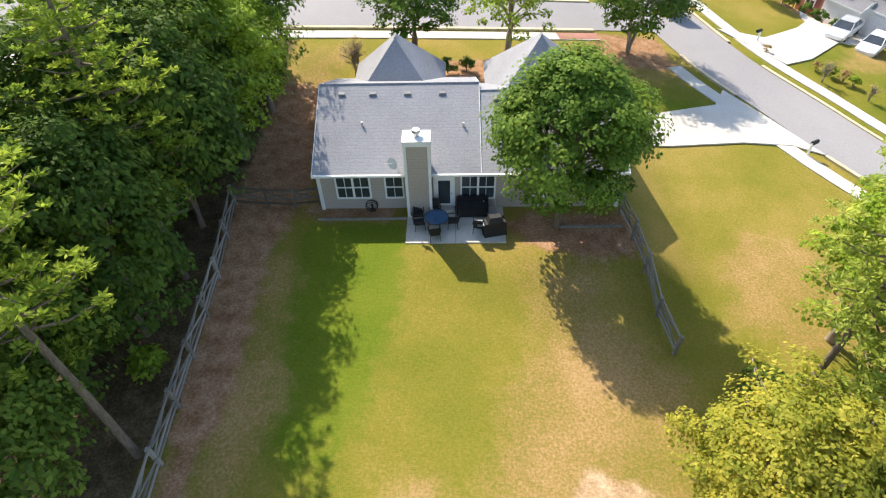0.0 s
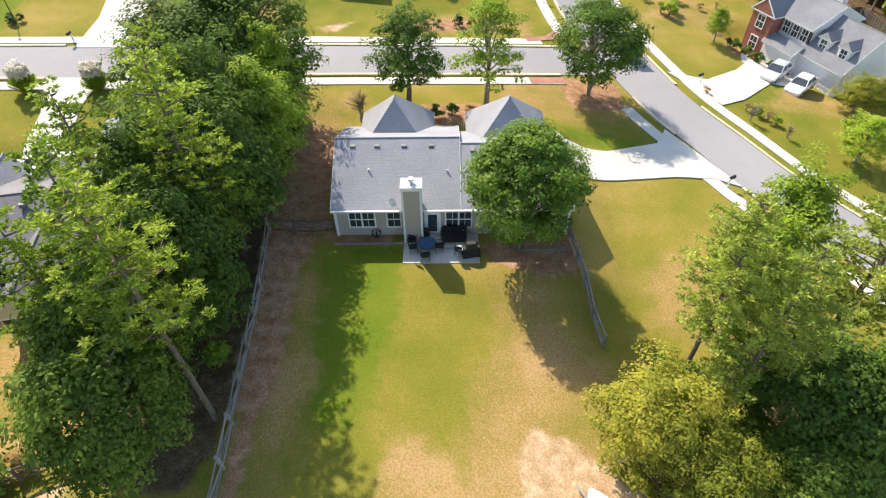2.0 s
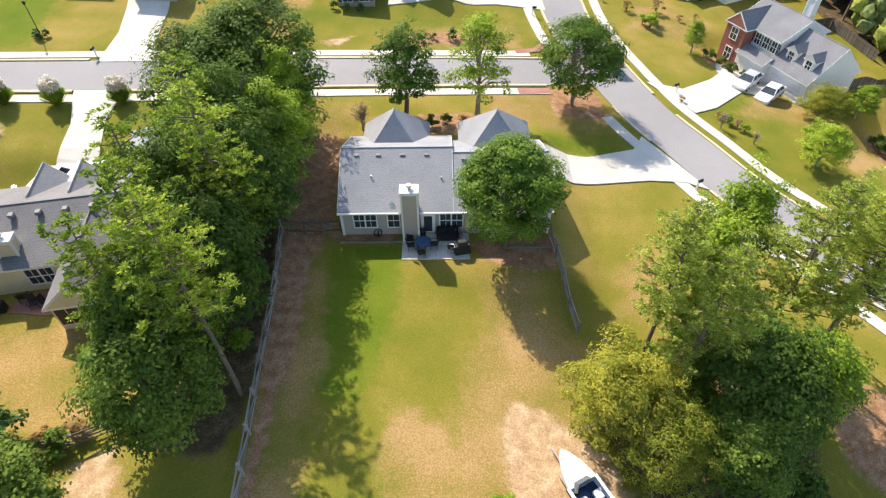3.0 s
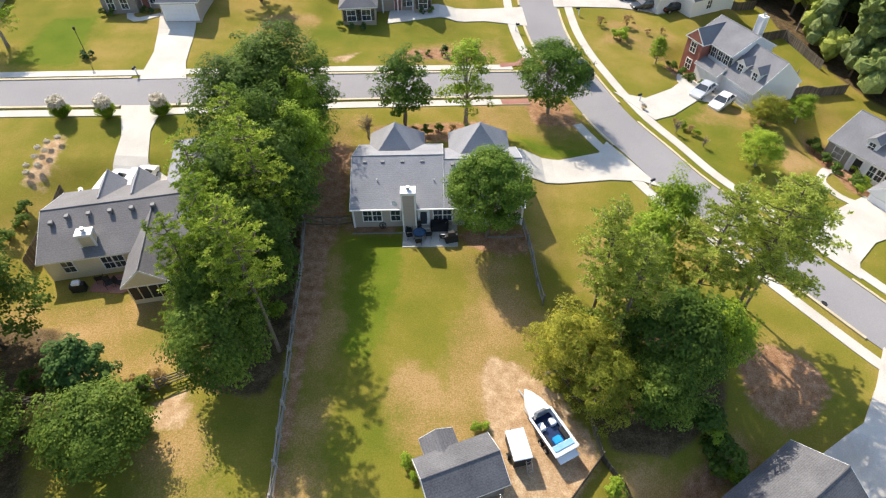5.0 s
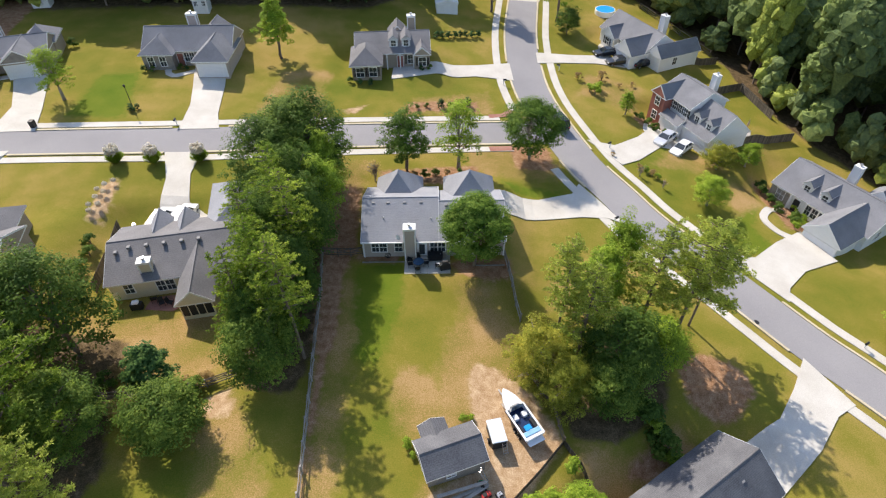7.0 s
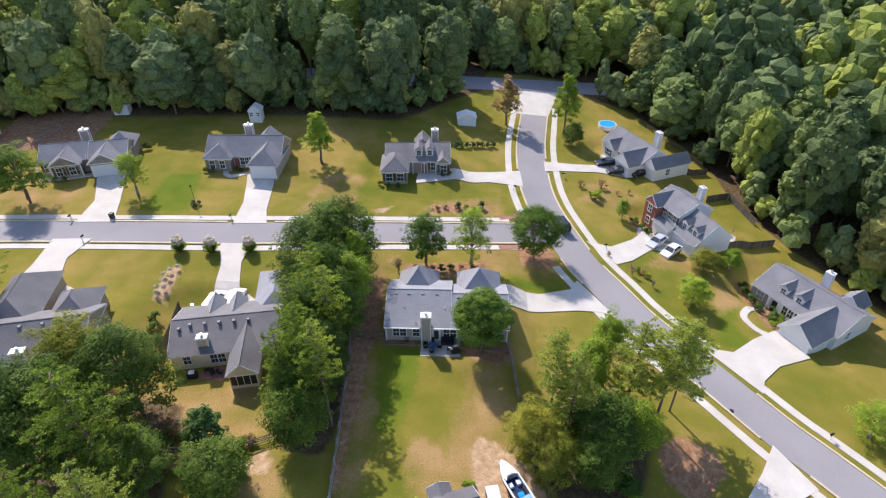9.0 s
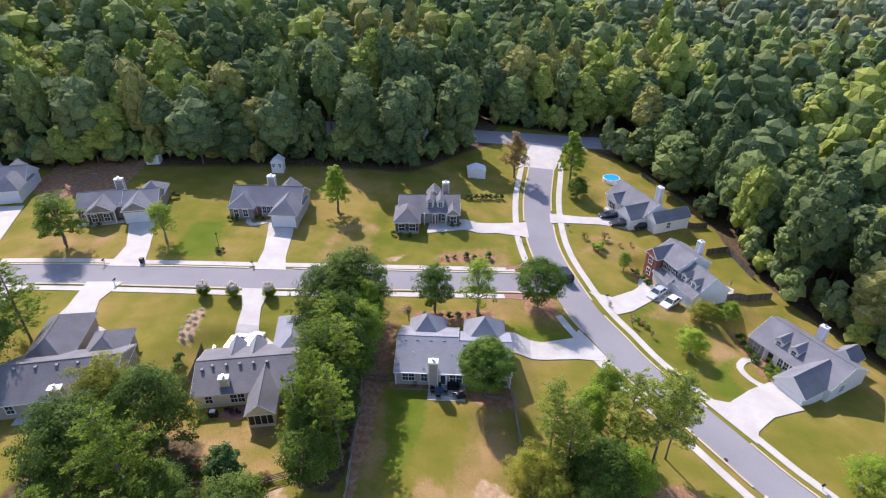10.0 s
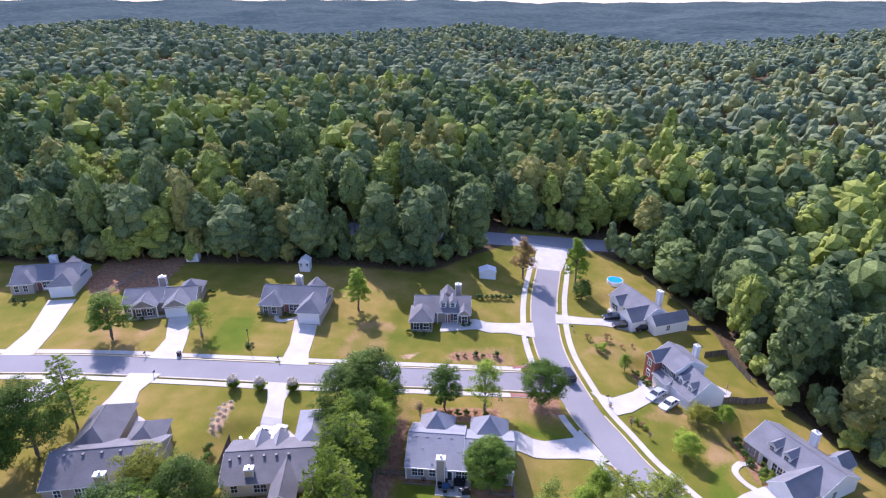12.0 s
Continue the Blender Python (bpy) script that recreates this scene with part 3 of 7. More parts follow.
def inside_depth(poly, X, Y):
    """Signed distance to an outline, positive inside."""
    d = np.full(X.shape, 1e9)
    ins = np.zeros(X.shape, bool)
    for (ax, ay), (bx, by) in zip(poly, poly[1:] + poly[:1]):
        ex, ey = bx - ax, by - ay
        t = np.clip(((X - ax) * ex + (Y - ay) * ey) / (ex * ex + ey * ey), 0, 1)
        d = np.minimum(d, np.hypot(X - ax - t * ex, Y - ay - t * ey))
        cr = ((ay > Y) != (by > Y)) & (X < ax + (Y - ay) * ex / (ey if abs(ey) > 1e-9 else 1e-9))
        ins ^= cr
    return np.where(ins, d, -d)


EDGE_X = [-500, -96, -63, -30, -12, 0, 8, 9, 34, 35, 45, 56, 60, 64, 72, 90, 140, 400]
EDGE_Y = [76, 83, 87, 91, 92, 106, 114, 129, 129, 118, 112, 94, 68, 58, 43, 22, -20, -220]
for zname, polys in ZONES.items():
    soft = {"dry": 2.5, "lush": 2.0}.get(zname, 0.9)
    w = np.zeros(XX.shape)
    for poly in polys:
        w = np.maximum(w, np.clip(0.5 + inside_depth(poly, XX, YY) / (2 * soft), 0, 1))
    if zname == "litter":
        w = np.maximum(w, np.clip(0.5 + (YY - np.interp(XX, EDGE_X, EDGE_Y) + 1.0) / 5, 0, 1))
    gm.attributes.new(zname, "FLOAT", "POINT").data.foreach_set("value", w.ravel().astype(np.float32))

# roads, kerbs and pavements
main = curve_points([(-190, 30), (-120, 37.3), (-72, 42.0), (-54, 43.3), (-36, 45.0), (-18, 47.2), (-3, 49.4), (10, 51.6), (19.4, 53.2)])
side = curve_points([(75, -30), (60, -8), (47.2, 8.6), (42.7, 14.0), (39.2, 19.0), (36.0, 23.6), (29.4, 32.4), (26.0, 38.9), (22.6, 45.6), (19.8, 54.5), (17.8, 63), (17.1, 72), (17.7, 86), (20.2, 104), (21.5, 118)])
cross = curve_points([(-40, 112), (0, 116.5), (22, 120.5), (50, 127)])
ribbon("road_1", main, 5.7, 0.06, M["asphalt"], "light grey asphalt residential street", "road", 0.3, 4)
ribbon("road_2", side, 6.1, 0.064, M["asphalt"], "light grey asphalt street curving downhill", "road", 0.3, 4)
ribbon("road_3", cross, 9.0, 0.05, M["asphalt"], "pale asphalt cross street at the wood's edge", "road", 0.3, 4)
drape("stop_apron", [(15.6, 101.5), (23.4, 102), (26.5, 113), (27.5, 117), (14, 117), (17.0, 112)], 0.075, M["concrete"], "pale concrete apron at the street's end", "road")


def cut(line, keep):
    """Splits a line into runs whose points pass keep."""
    runs, run = [], []
    for p in line:
        if keep(*p):
            run.append(p)
        else:
            if len(run) > 2:
                runs.append(np.array(run))
            run = []
    if len(run) > 2:
        runs.append(np.array(run))
    return runs


def near(x, y, gaps, r=3.2):
    return any((x - a) ** 2 + (y - b) ** 2 < (rr if rr else r) ** 2 for a, b, rr in gaps)


GAPS_MAIN = [(-32.8, 46, 5.4), (-57.5, 43.5, 5.4), (-86, 41, 5.4), (-110, 38, 5.5)]
GAPS_SIDE = [(24.5, 38.5, 0), (15.5, 71, 5.2), (26.5, 48.5, 4.8), (20.3, 77, 4.2), (39.6, 24.4, 5.0), (39.4, 10.5, 0)]
kerb_lines = []
for off in (2.95, -2.95):
    kerb_lines += [("m", r) for r in cut(offset_line(main, off), lambda x, y: x < (13.0 if y > 48 else 16) and not near(x, y, [(-32.8, 48.5, 2.6), (-57.3, 46.5, 2.6), (-86, 44.5, 2.6), (-33, 41, 2.4), (-58, 39.5, 2.6), (-72, 38.5, 2.4)]))]
for off in (3.15, -3.15):
    kerb_lines += [("s", r) for r in cut(offset_line(side, off), lambda x, y: y < 108 and not (x < 19 and 47 < y < 57.5) and not near(x, y, [(24, 36.5, 2.8), (14, 71, 2.4), (27, 48, 2.6), (20.3, 77.3, 1.8), (39.8, 23.8, 3.0), (39.5, 10, 2.6)]))]
for k, (_, r) in enumerate(kerb_lines):
    ribbon("kerb", r, 0.32, 0.17, M["kerb"], "yellowed concrete kerb along the street", "kerb", 0.3, 1)
for off in (4.1, -4.1):
    for r in cut(offset_line(main, off), lambda x, y: x < (12.0 if y > 48 else 14)):
        ribbon("pavement", r, 1.2, 0.085, M["concrete"], "pale concrete pavement beside the street", "pavement", 0.2, 1)
for off in (4.95, -4.95):
    for r in cut(offset_line(side, off), lambda x, y: y < 108 and not (x < 19 and 45 < y < 58)):
        ribbon("pavement", r, 1.3, 0.085, M["concrete"], "pale concrete pavement beside the street", "pavement", 0.2, 1)
drape("kerb_ramp", [(9.5, 55.6), (12.4, 56.6), (13.6, 58.4), (12.8, 58.8), (11.6, 57.2), (9.3, 56.6)], 0.1, M["paver"], "red brick kerb ramp at the corner", "pavement", cell=1.5)
drape("kerb_ramp", [(8.8, 47.8), (12.4, 48.5), (12.6, 47.4), (9.0, 46.7)], 0.1, M["paver"], "red brick kerb ramp at the corner", "pavement", cell=1.5)

# driveways
DRIVES = [
    [(8.6, 36.2), (14.6, 36.2), (19.6, 38.2), (21.0, 40.6), (23.4, 36.8), (25.6, 32.8), (23.6, 33.6), (20, 33.4), (14.7, 32.2), (8.6, 31.3)],
    [(-35.6, 42.2), (-30.8, 42.6), (-31.0, 38), (-29.8, 33), (-26.8, 31.0), (-26.6, 27.4), (-33.6, 26.4), (-33.2, 32), (-33.8, 37)],
    [(-61.2, 40.6), (-55.4, 41.2), (-56.4, 36), (-54.6, 30.6), (-50.2, 28.2), (-50.6, 26.8), (-56, 28), (-60.6, 29.2), (-60.4, 34)],
    [(-35.4, 47.6), (-29.9, 48.2), (-31.0, 52), (-32.6, 65.0), (-37.8, 64.4), (-35.6, 54)],
    [(-60.4, 45.4), (-54.4, 46.0), (-56.2, 52), (-59.6, 61.6), (-64.4, 60.4), (-60.6, 52)],
    [(-89, 43), (-82.6, 43.6), (-84.6, 52), (-89, 65), (-95, 64), (-90, 52)],
    [(14.6, 68.2), (14.4, 74.2), (8, 72.2), (0.4, 70.8), (-6.0, 69.4), (-6.2, 64.9), (2, 66.8), (8, 68.4)],
    [(24.4, 52.0), (28.6, 46.2), (31.6, 47.8), (36.2, 52.0), (39.6, 51.4), (42.4, 54.2), (37.8, 59.2), (33, 54.2), (28.6, 51.2)],
    [(19.9, 79.4), (27, 79.9), (34, 81.2), (39.5, 81.0), (38.6, 77.4), (31, 77.6), (24, 76.4), (19.7, 75.4)],
    [(37.0, 28.6), (42.8, 20.8), (44.0, 23.2), (47.6, 26.4), (53.2, 28.8), (50.8, 34.4), (46.0, 31.6), (41.6, 28.2)],
    [(40.4, 12.6), (43.2, 7.0), (40.6, 5.6), (36.8, 1.8), (31.4, -2.4), (28.6, 2.0), (34.2, 5.0), (37.4, 8.6)],
    [(-74.4, 39.0), (-70.6, 39.2), (-70.4, 33), (-73, 28), (-77, 29)],
]
for d in DRIVES:
    drape("driveway", d, 0.12, M["concrete"], "pale concrete driveway sloping to the street", "driveway", cell=1.25, skirt=0.1)
for pts, w in (([(49.6, 32.4), (47.4, 33.8), (46.4, 36.4), (48.0, 38.6), (51.4, 40.8)], 1.1), ([(-37.6, 63.6), (-40.6, 62.2), (-42.0, 64.0), (-41.2, 66.2)], 1.0), ([(-50.4, 27.6), (-52.4, 29.2), (-55.6, 29.8)], 1.0), ([(36.2, 53.6), (35.2, 56.6), (36.8, 60.2)], 1.2), ([(-64.6, 60.6), (-70, 58.6), (-73.5, 58.2)], 1.2), ([(34.4, 81), (33.6, 85), (34.6, 88)], 1.1)):
    ribbon("footpath", curve_points(pts, 0.8), w, 0.1, M["concrete"], "curved pale concrete front walk", "footpath", 0.15, 1)

# ---- houses ----
WIN = {}


def window(parent, x, y, z, face, w=0.9, h=1.35, shutters=False, twin=False):
    """A sash window on a wall: frame, panes and shutters; face: yaw of the wall's outward side, 0 looks to -y."""
    m = pose(x, y, z, 0, 0, face)
    if (w, h, twin) not in WIN:
        t, m_ = 0.09, 0.03
        mid_ = [-w / 4 - m_ / 2, -w / 4 + m_ / 2, -0.06, 0.06, w / 4 - m_ / 2, w / 4 + m_ / 2] if twin else [-m_ / 2, m_ / 2]
        xs = [-w / 2 - t, -w / 2, *mid_, w / 2, w / 2 + t]
        zs = [-t, 0, h / 2 - 0.03, h / 2 + 0.03, h, h + t]
        b = Build().lattice(xs, zs, lambda a, c_: a % 2 == 0 or c_ % 2 == 0, -0.10, 0.02)
        WIN[(w, h, twin)] = (b.mesh("window_frame", M["trim"]), box_mesh("pane", -w / 2, w / 2, -0.05, -0.01, 0, h, M["glass"]))
    fr, pn = WIN[(w, h, twin)]
    ob = piece("window", fr, parent, m)
    piece("pane", pn, ob)
    if shutters:
        if ("s", h) not in WIN:
            zs = [q * 0.06 for q in range(int(h / 0.06) + 1)]
            b = Build().lattice([-0.2, -0.15, 0.15, 0.2], zs, lambda a, c_: a != 1 or c_ % 2 == 0 or c_ == len(zs) - 2, -0.05, 0)
            WIN[("s", h)] = b.mesh("shutter", M["shutter"])
        for s in (-1, 1):
            piece("shutter", WIN[("s", h)], ob, pose(s * (w / 2 + 0.3), 0, 0))
    return ob


def garage_door(parent, x, y, z, face, w=4.9, h=2.15):
    ob = piece("garage_door", box_mesh("garage_door", -w / 2, w / 2, -0.02, 0.03, 0, h, M["garage"]), parent, pose(x, y, z, 0, 0, face), "white panelled garage door")
    key = ("panel", w, h)
    if key not in WIN:
        xs = sorted(s for q in range(8) for s in (-w / 2 + q * w / 8, -w / 2 + (q + 0.12) * w / 8, -w / 2 + (q + 0.88) * w / 8)) + [w / 2]
        WIN[key] = Build().lattice(xs, [0.01, 0.1, h / 4 - 0.1, h / 4 - 0.01], lambda a, c_: c_ != 1 or a % 3 != 1, -0.06, -0.02).mesh("door_section", M["garage"])
    for k in range(4):
        piece("door_section", WIN[key], ob, pose(0, 0, k * h / 4))
    t = Build().lattice([-w / 2 - 0.12, -w / 2, w / 2, w / 2 + 0.12], [0, h, h + 0.12], lambda a, c_: a != 1 or c_ == 1, -0.08, 0.02)
    piece("door_frame", t.mesh("door_frame", M["trim"]), ob)


def door(parent, x, y, z, face, mat="trim", w=0.95, h=2.05, glazed=True):
    ob = piece("door", bezel("door", -w / 2, w / 2, -0.05, 0.0, 0, h, M[mat], 0.008), parent, pose(x, y, z, 0, 0, face))
    fr = Build().lattice([-w / 2 - 0.09, -w / 2, w / 2, w / 2 + 0.09], [0, h, h + 0.09], lambda a, c_: a != 1 or c_ == 1, -0.1, 0.02)
    piece("door_frame", fr.mesh("door_frame", M["trim"]), ob)
    if glazed:
        piece("pane", box_mesh("pane", -w / 2 + 0.16, w / 2 - 0.16, -0.07, -0.04, 0.3, h - 0.2, M["glass"]), ob)
    piece("door_handle", bezel("door_handle", w / 2 - 0.12, w / 2 - 0.06, -0.12, -0.05, 0.95, 1.05, M["metal"], 0.01), ob)


def wing(parent, x0, x1, y0, y1, h, rise, axis="x", roof="gable", wall="beige", tiles="roof", over=0.35, z0=-0.8, gable="white", lip=0.18, hip=None):
    """A block of the house: walls from below grade to the eaves, and a solid roof with eaves and fascia."""
    piece("wall", box_mesh("wall", x0, x1, y0, y1, z0, h, M[wall]), parent)
    ox, oy = (lip, over) if axis == "x" and roof == "gable" else ((over, lip) if roof == "gable" else (over, over))
    a, b, c, d = x0 - ox, x1 + ox, y0 - oy, y1 + oy
    xm, ym = (a + b) / 2, (c + d) / 2
    e = h - 0.02
    if roof == "gable":
        r = [(a, ym), (b, ym)] if axis == "x" else [(xm, c), (xm, d)]
    else:
        ins = hip if hip is not None else min(b - a, d - c) / 2
        r = [(a + ins, ym), (b - ins, ym)] if axis == "x" else [(xm, c + ins), (xm, d - ins)]
    v = [(a, c, e - 0.16), (b, c, e - 0.16), (b, d, e - 0.16), (a, d, e - 0.16), (a, c, e), (b, c, e), (b, d, e), (a, d, e), (*r[0], h + rise), (*r[1], h + rise)]
    f = [(3, 2, 1, 0), (0, 1, 5, 4), (1, 2, 6, 5), (2, 3, 7, 6), (3, 0, 4, 7)]
    i = [1, 1, 1, 1, 1]
    gi = 2 if roof == "gable" else 0
    if axis == "x":
        f += [(4, 5, 9, 8), (6, 7, 8, 9), (5, 6, 9), (7, 4, 8)]
        i += [0, 0, gi, gi]
    else:
        f += [(4, 5, 8), (6, 7, 9), (5, 6, 9, 8), (7, 4, 8, 9)]
        i += [gi, gi, 0, 0]
    piece("roof", mesh_of("roof", v, f, (M[tiles], M["trim"], M[gable]), i), parent)
    cap = Build().tube([(*r[0], h + rise - 0.005), (*r[1], h + rise - 0.005)], [0.07, 0.07], 6) if (Vector(r[0]) - Vector(r[1])).length > 0.3 else None
    if cap:
        piece("ridge_cap", cap.mesh("ridge_cap", M[tiles]), parent)
    if roof == "gable":
        t = 0.1
        for s, (p, q, w) in enumerate(((4, 8, 5), (7, 9, 6)) if axis == "y" else ((4, 8, 7), (5, 9, 6))):
            bb = Build()
            for u in (p, w):
                A, B = Vector(v[u]), Vector(v[q])
                n = Vector((0, -0.03 if s == 0 else 0.03, 0)) if axis == "y" else Vector((-0.03 if s == 0 else 0.03, 0, 0))
                dn = Vector((0, 0, -0.2))
                up = Vector((0, 0, 0.02))
                bb.add([A + up, B + up, B + dn, A + dn, A + up + n, B + up + n, B + dn + n, A + dn + n], [(0, 1, 2, 3), (7, 6, 5, 4), (0, 4, 5, 1), (1, 5, 6, 2), (2, 6, 7, 3), (3, 7, 4, 0)])
            piece("rake_board", bb.mesh("rake_board", M["trim"]), parent)


def chimney(parent, x, y, z0, z1, w=1.5, d=0.75, wall="beige", cap="trim", flue=True):
    ob = piece("chimney", box_mesh("chimney", x - w / 2, x + w / 2, y - d / 2, y + d / 2, z0, z1, M[wall]), parent)
    t = Build()
    for sx in (-1, 1):
        for sy in (-1, 1):
            cx, cy = x + sx * w / 2, y + sy * d / 2
            t.box(cx - 0.07, cx + 0.07, cy - 0.07, cy + 0.07, z0, z1)
    piece("corner_board", t.mesh("corner_board", M["trim"]), ob)
    b = Build().box(x - w / 2 - 0.1, x + w / 2 + 0.1, y - d / 2 - 0.1, y + d / 2 + 0.1, z1, z1 + 0.14).box(x - w / 2 - 0.05, x + w / 2 + 0.05, y - d / 2 - 0.05, y + d / 2 + 0.05, z1 - 0.18, z1)
    piece("chimney_cap", b.mesh("chimney_cap", M[cap]), ob)
    if flue:
        f = Build().tube([(x, y, z1 + 0.14), (x, y, z1 + 0.4)], [0.14, 0.14], 12).tube([(x, y, z1 + 0.4), (x, y, z1 + 0.52)], [0.23, 0.2], 12)
        piece("flue", f.mesh("flue", M["metal"]), ob)
    return ob


def dormer(parent, x, y, z, face, w=1.4, h=1.35, depth=2.6, rise=0.65, wall="white", tiles="roof"):
    """A small gabled dormer; its front at x, y, looking along face."""
    m = pose(x, y, z, 0, 0, face)
    ob = piece("dormer", box_mesh("dormer", -w / 2, w / 2, 0, depth, -0.8, h, M[wall]), parent, m)
    o = 0.18
    v = [(-w / 2 - o, -0.2, h - 0.1), (w / 2 + o, -0.2, h - 0.1), (w / 2 + o, depth, h - 0.1), (-w / 2 - o, depth, h - 0.1), (0, -0.2, h + rise), (0, depth + 1.2, h + rise)]
    v = v + [(a, b, c + 0.09) for a, b, c in v]
    f = [(0, 4, 10, 6), (4, 1, 7, 10), (0, 1, 4), (6, 10, 7), (6, 9, 11, 10), (7, 10, 11, 8), (0, 6, 9, 3), (1, 2, 8, 7), (0, 3, 5, 4), (1, 4, 5, 2)]
    piece("dormer_roof", mesh_of("dormer_roof", v, f, (M[tiles], M["trim"]), [1, 1, 1, 1, 0, 0, 1, 1, 1, 1]), ob)
    window(ob, 0, 0, 0.2, 0, 0.75, 1.0)


VENT = None


def vents(parent, pts):
    global VENT
    if VENT is None:
        VENT = Build().box(-0.17, 0.17, -0.2, 0.2, -0.1, 0.12).box(-0.21, 0.21, -0.26, 0.22, 0.12, 0.2, taper=0.05).mesh("roof_vent", M["vent_grey"])
    for p in pts:
        piece("roof_vent", VENT, parent, pose(*p))


def corner_boards(parent, pts, z1, z0=-0.8):
    for x, y in pts:
        piece("corner_board", box_mesh("corner_board", x - 0.09, x + 0.09, y - 0.09, y + 0.09, z0, z1 - 0.05, M["trim"]), parent)


def gutter(parent, x0, x1, y, z):
    piece("gutter", Build().box(x0, x1, y - 0.12, y, z - 0.12, z).mesh("gutter", M["trim"]), parent)


# the house in the middle, seen from its back
own = thing("house", "single-storey beige house with grey shingle roof, seen from behind", "house", (0, 0, Z_OWN))
wing(own, -7.2, 1.2, 24.0, 33.4, 2.6, 2.35, "x", "gable", "beige", "roof", 0.4, gable="beige")
wing(own, -1.0, 8.8, 24.012, 32.6, 2.59, 2.1, "x", "gable", "beige", "roof", 0.4, gable="beige")
wing(own, -5.9, -0.9, 29.8, 35.4, 2.6, 3.3, "y", "hip", "beige", "roof", 0.4)
wing(own, 2.4, 7.9, 29.6, 35.4, 2.6, 3.3, "y", "hip", "beige", "roof", 0.4)
chimney(own, -1.85, 23.65, -0.3, 4.75, 1.2, 0.85, "beige")
corner_boards(own, [(-7.2, 24.0), (8.8, 24.0), (-7.2, 33.4)], 2.6)
gutter(own, -7.4, -2.75, 23.62, 2.6)
gutter(own, -1.15, 9.0, 23.62, 2.6)
window(own, -5.4, 24.0, 0.85, 0, 1.7, 1.35, twin=True)
window(own, -3.2, 24.0, 0.85, 0, 0.85, 1.35)
door(own, -0.55, 24.0, 0.05, 0)
window(own, 1.25, 24.0, 0.75, 0, 1.7, 1.45, twin=True)
window(own, 5.2, 24.0, 0.85, 0, 1.7, 1.35, twin=True)
window(own, -7.2, 28.5, 0.9, -90, 0.9, 1.3)
window(own, 8.8, 29, 0.9, 90, 0.9, 1.3)
garage_door(own, 7.92, 34.1, 0.0, 90, 2.3)
window(own, -3.4, 35.4, 0.7, 180, 1.7, 1.5, True, True)
window(own, 5.2, 35.4, 0.7, 180, 1.7, 1.5, True, True)
door(own, 0.8, 33.4, 0.05, 180, "brick")
vents(own, [(x, 28.2, 4.53) for x in (-6.1, -4.4, -2.5, -0.6)] + [(2.3, 27.8, 4.37)])
for vx, vy, vz in ((-4.9, 26.3, 3.65), (0.5, 26.2, 3.6)):
    piece("vent_pipe", Build().tube([(vx, vy, vz - 0.1), (vx, vy, vz + 0.4)], [0.07, 0.06], 8).tube([(vx, vy, vz), (vx, vy, vz + 0.08)], [0.16, 0.08], 8).mesh("vent_pipe", M["metal"]), own)
sd = Build().tube([(-2.95, 23.9, 2.75), (-2.95, 23.8, 3.15)], [0.025, 0.025], 6)
sd.tube([(-3.15, 23.65, 3.25), (-3.11, 23.72, 3.23), (-3.05, 23.8, 3.2)], [0.3, 0.22, 0.03], 16)
sd.tube([(-3.1, 23.7, 3.2), (-3.5, 23.4, 3.45)], [0.015, 0.015], 5)
piece("satellite_dish", sd.mesh("satellite_dish", M["trim"]), own, None, "white satellite dish on the eaves")

# neighbouring house to the west
l1 = thing("house", "cream house with grey shingle roof and a brown gabled screen porch", "house", (-33.07, 16.88, Z_L1), 10.4)
wing(l1, 0, 13.4, 0.6, 9.4, 2.6, 1.9, "x", "gable", "cream", "roof_brown", 0.4, gable="cream")
wing(l1, 3.3, 5.1, 6.5, 10.4, 2.6, 1.5, "y", "gable", "cream", "roof", 0.35)
wing(l1, 6.2, 8.0, 6.5, 10.2, 2.6, 1.5, "y", "gable", "cream", "roof", 0.35)
wing(l1, 9.6, 14.8, 6.5, 16.0, 2.6, 2.0, "y", "hip", "cream", "roof", 0.35)
wing(l1, 7.6, 10.9, -3.6, 4.6, 2.4, 1.75, "y", "gable", "cream", "roof_brown", 0.35, gable="cream")
chimney(l1, 4.1, 1.6, 2.2, 4.25, 1.2, 0.8, "cream")
window(l1, 1.9, 0.6, 0.9, 0, 0.9, 1.3)
window(l1, 5.6, 0.6, 0.7, 0, 1.8, 1.4, twin=True)
for q in range(4):
    piece("screen_panel", Build().box(7.75 + q * 0.78, 8.4 + q * 0.78, -3.66, -3.61, 0.6, 2.1).mesh("screen_panel", M["shutter"]), l1)
garage_door(l1, 9.6, 13.0, 0, -90)
vents(l1, [(x, 4.0, 4.27) for x in (2.2, 4.0, 5.8, 7.6, 9.4)] + [(0.9, 3.6, 4.1)])

l2 = thing("house", "beige single-storey house with weathered grey hipped roof", "house", (-55.5, 11.7, Z_L2), 13)
wing(l2, 0, 14.4, 0, 8.8, 2.6, 2.4, "x", "gable", "tan", "roof_brown", 0.4, gable="tan")
wing(l2, 0.6, 6.4, 6.5, 17.5, 2.6, 2.5, "y", "hip", "tan", "roof_brown", 0.4)
wing(l2, 8.4, 13.2, 6.5, 12.6, 2.6, 2.1, "y", "hip", "tan", "roof_brown", 0.4)
chimney(l2, 8.2, -0.3, -0.3, 4.5, 1.4, 0.8, "tan")
window(l2, 5.2, 0, 0.8, 0, 1.7, 1.4, twin=True)
window(l2, 2.0, 0, 0.9, 0, 0.9, 1.3)
window(l2, 11.5, 0, 0.9, 0, 0.9, 1.3)
garage_door(l2, 0.6, 14, 0, -90)
vents(l2, [(x, 3.8, 4.68) for x in (2, 4.5, 7, 9.5)])


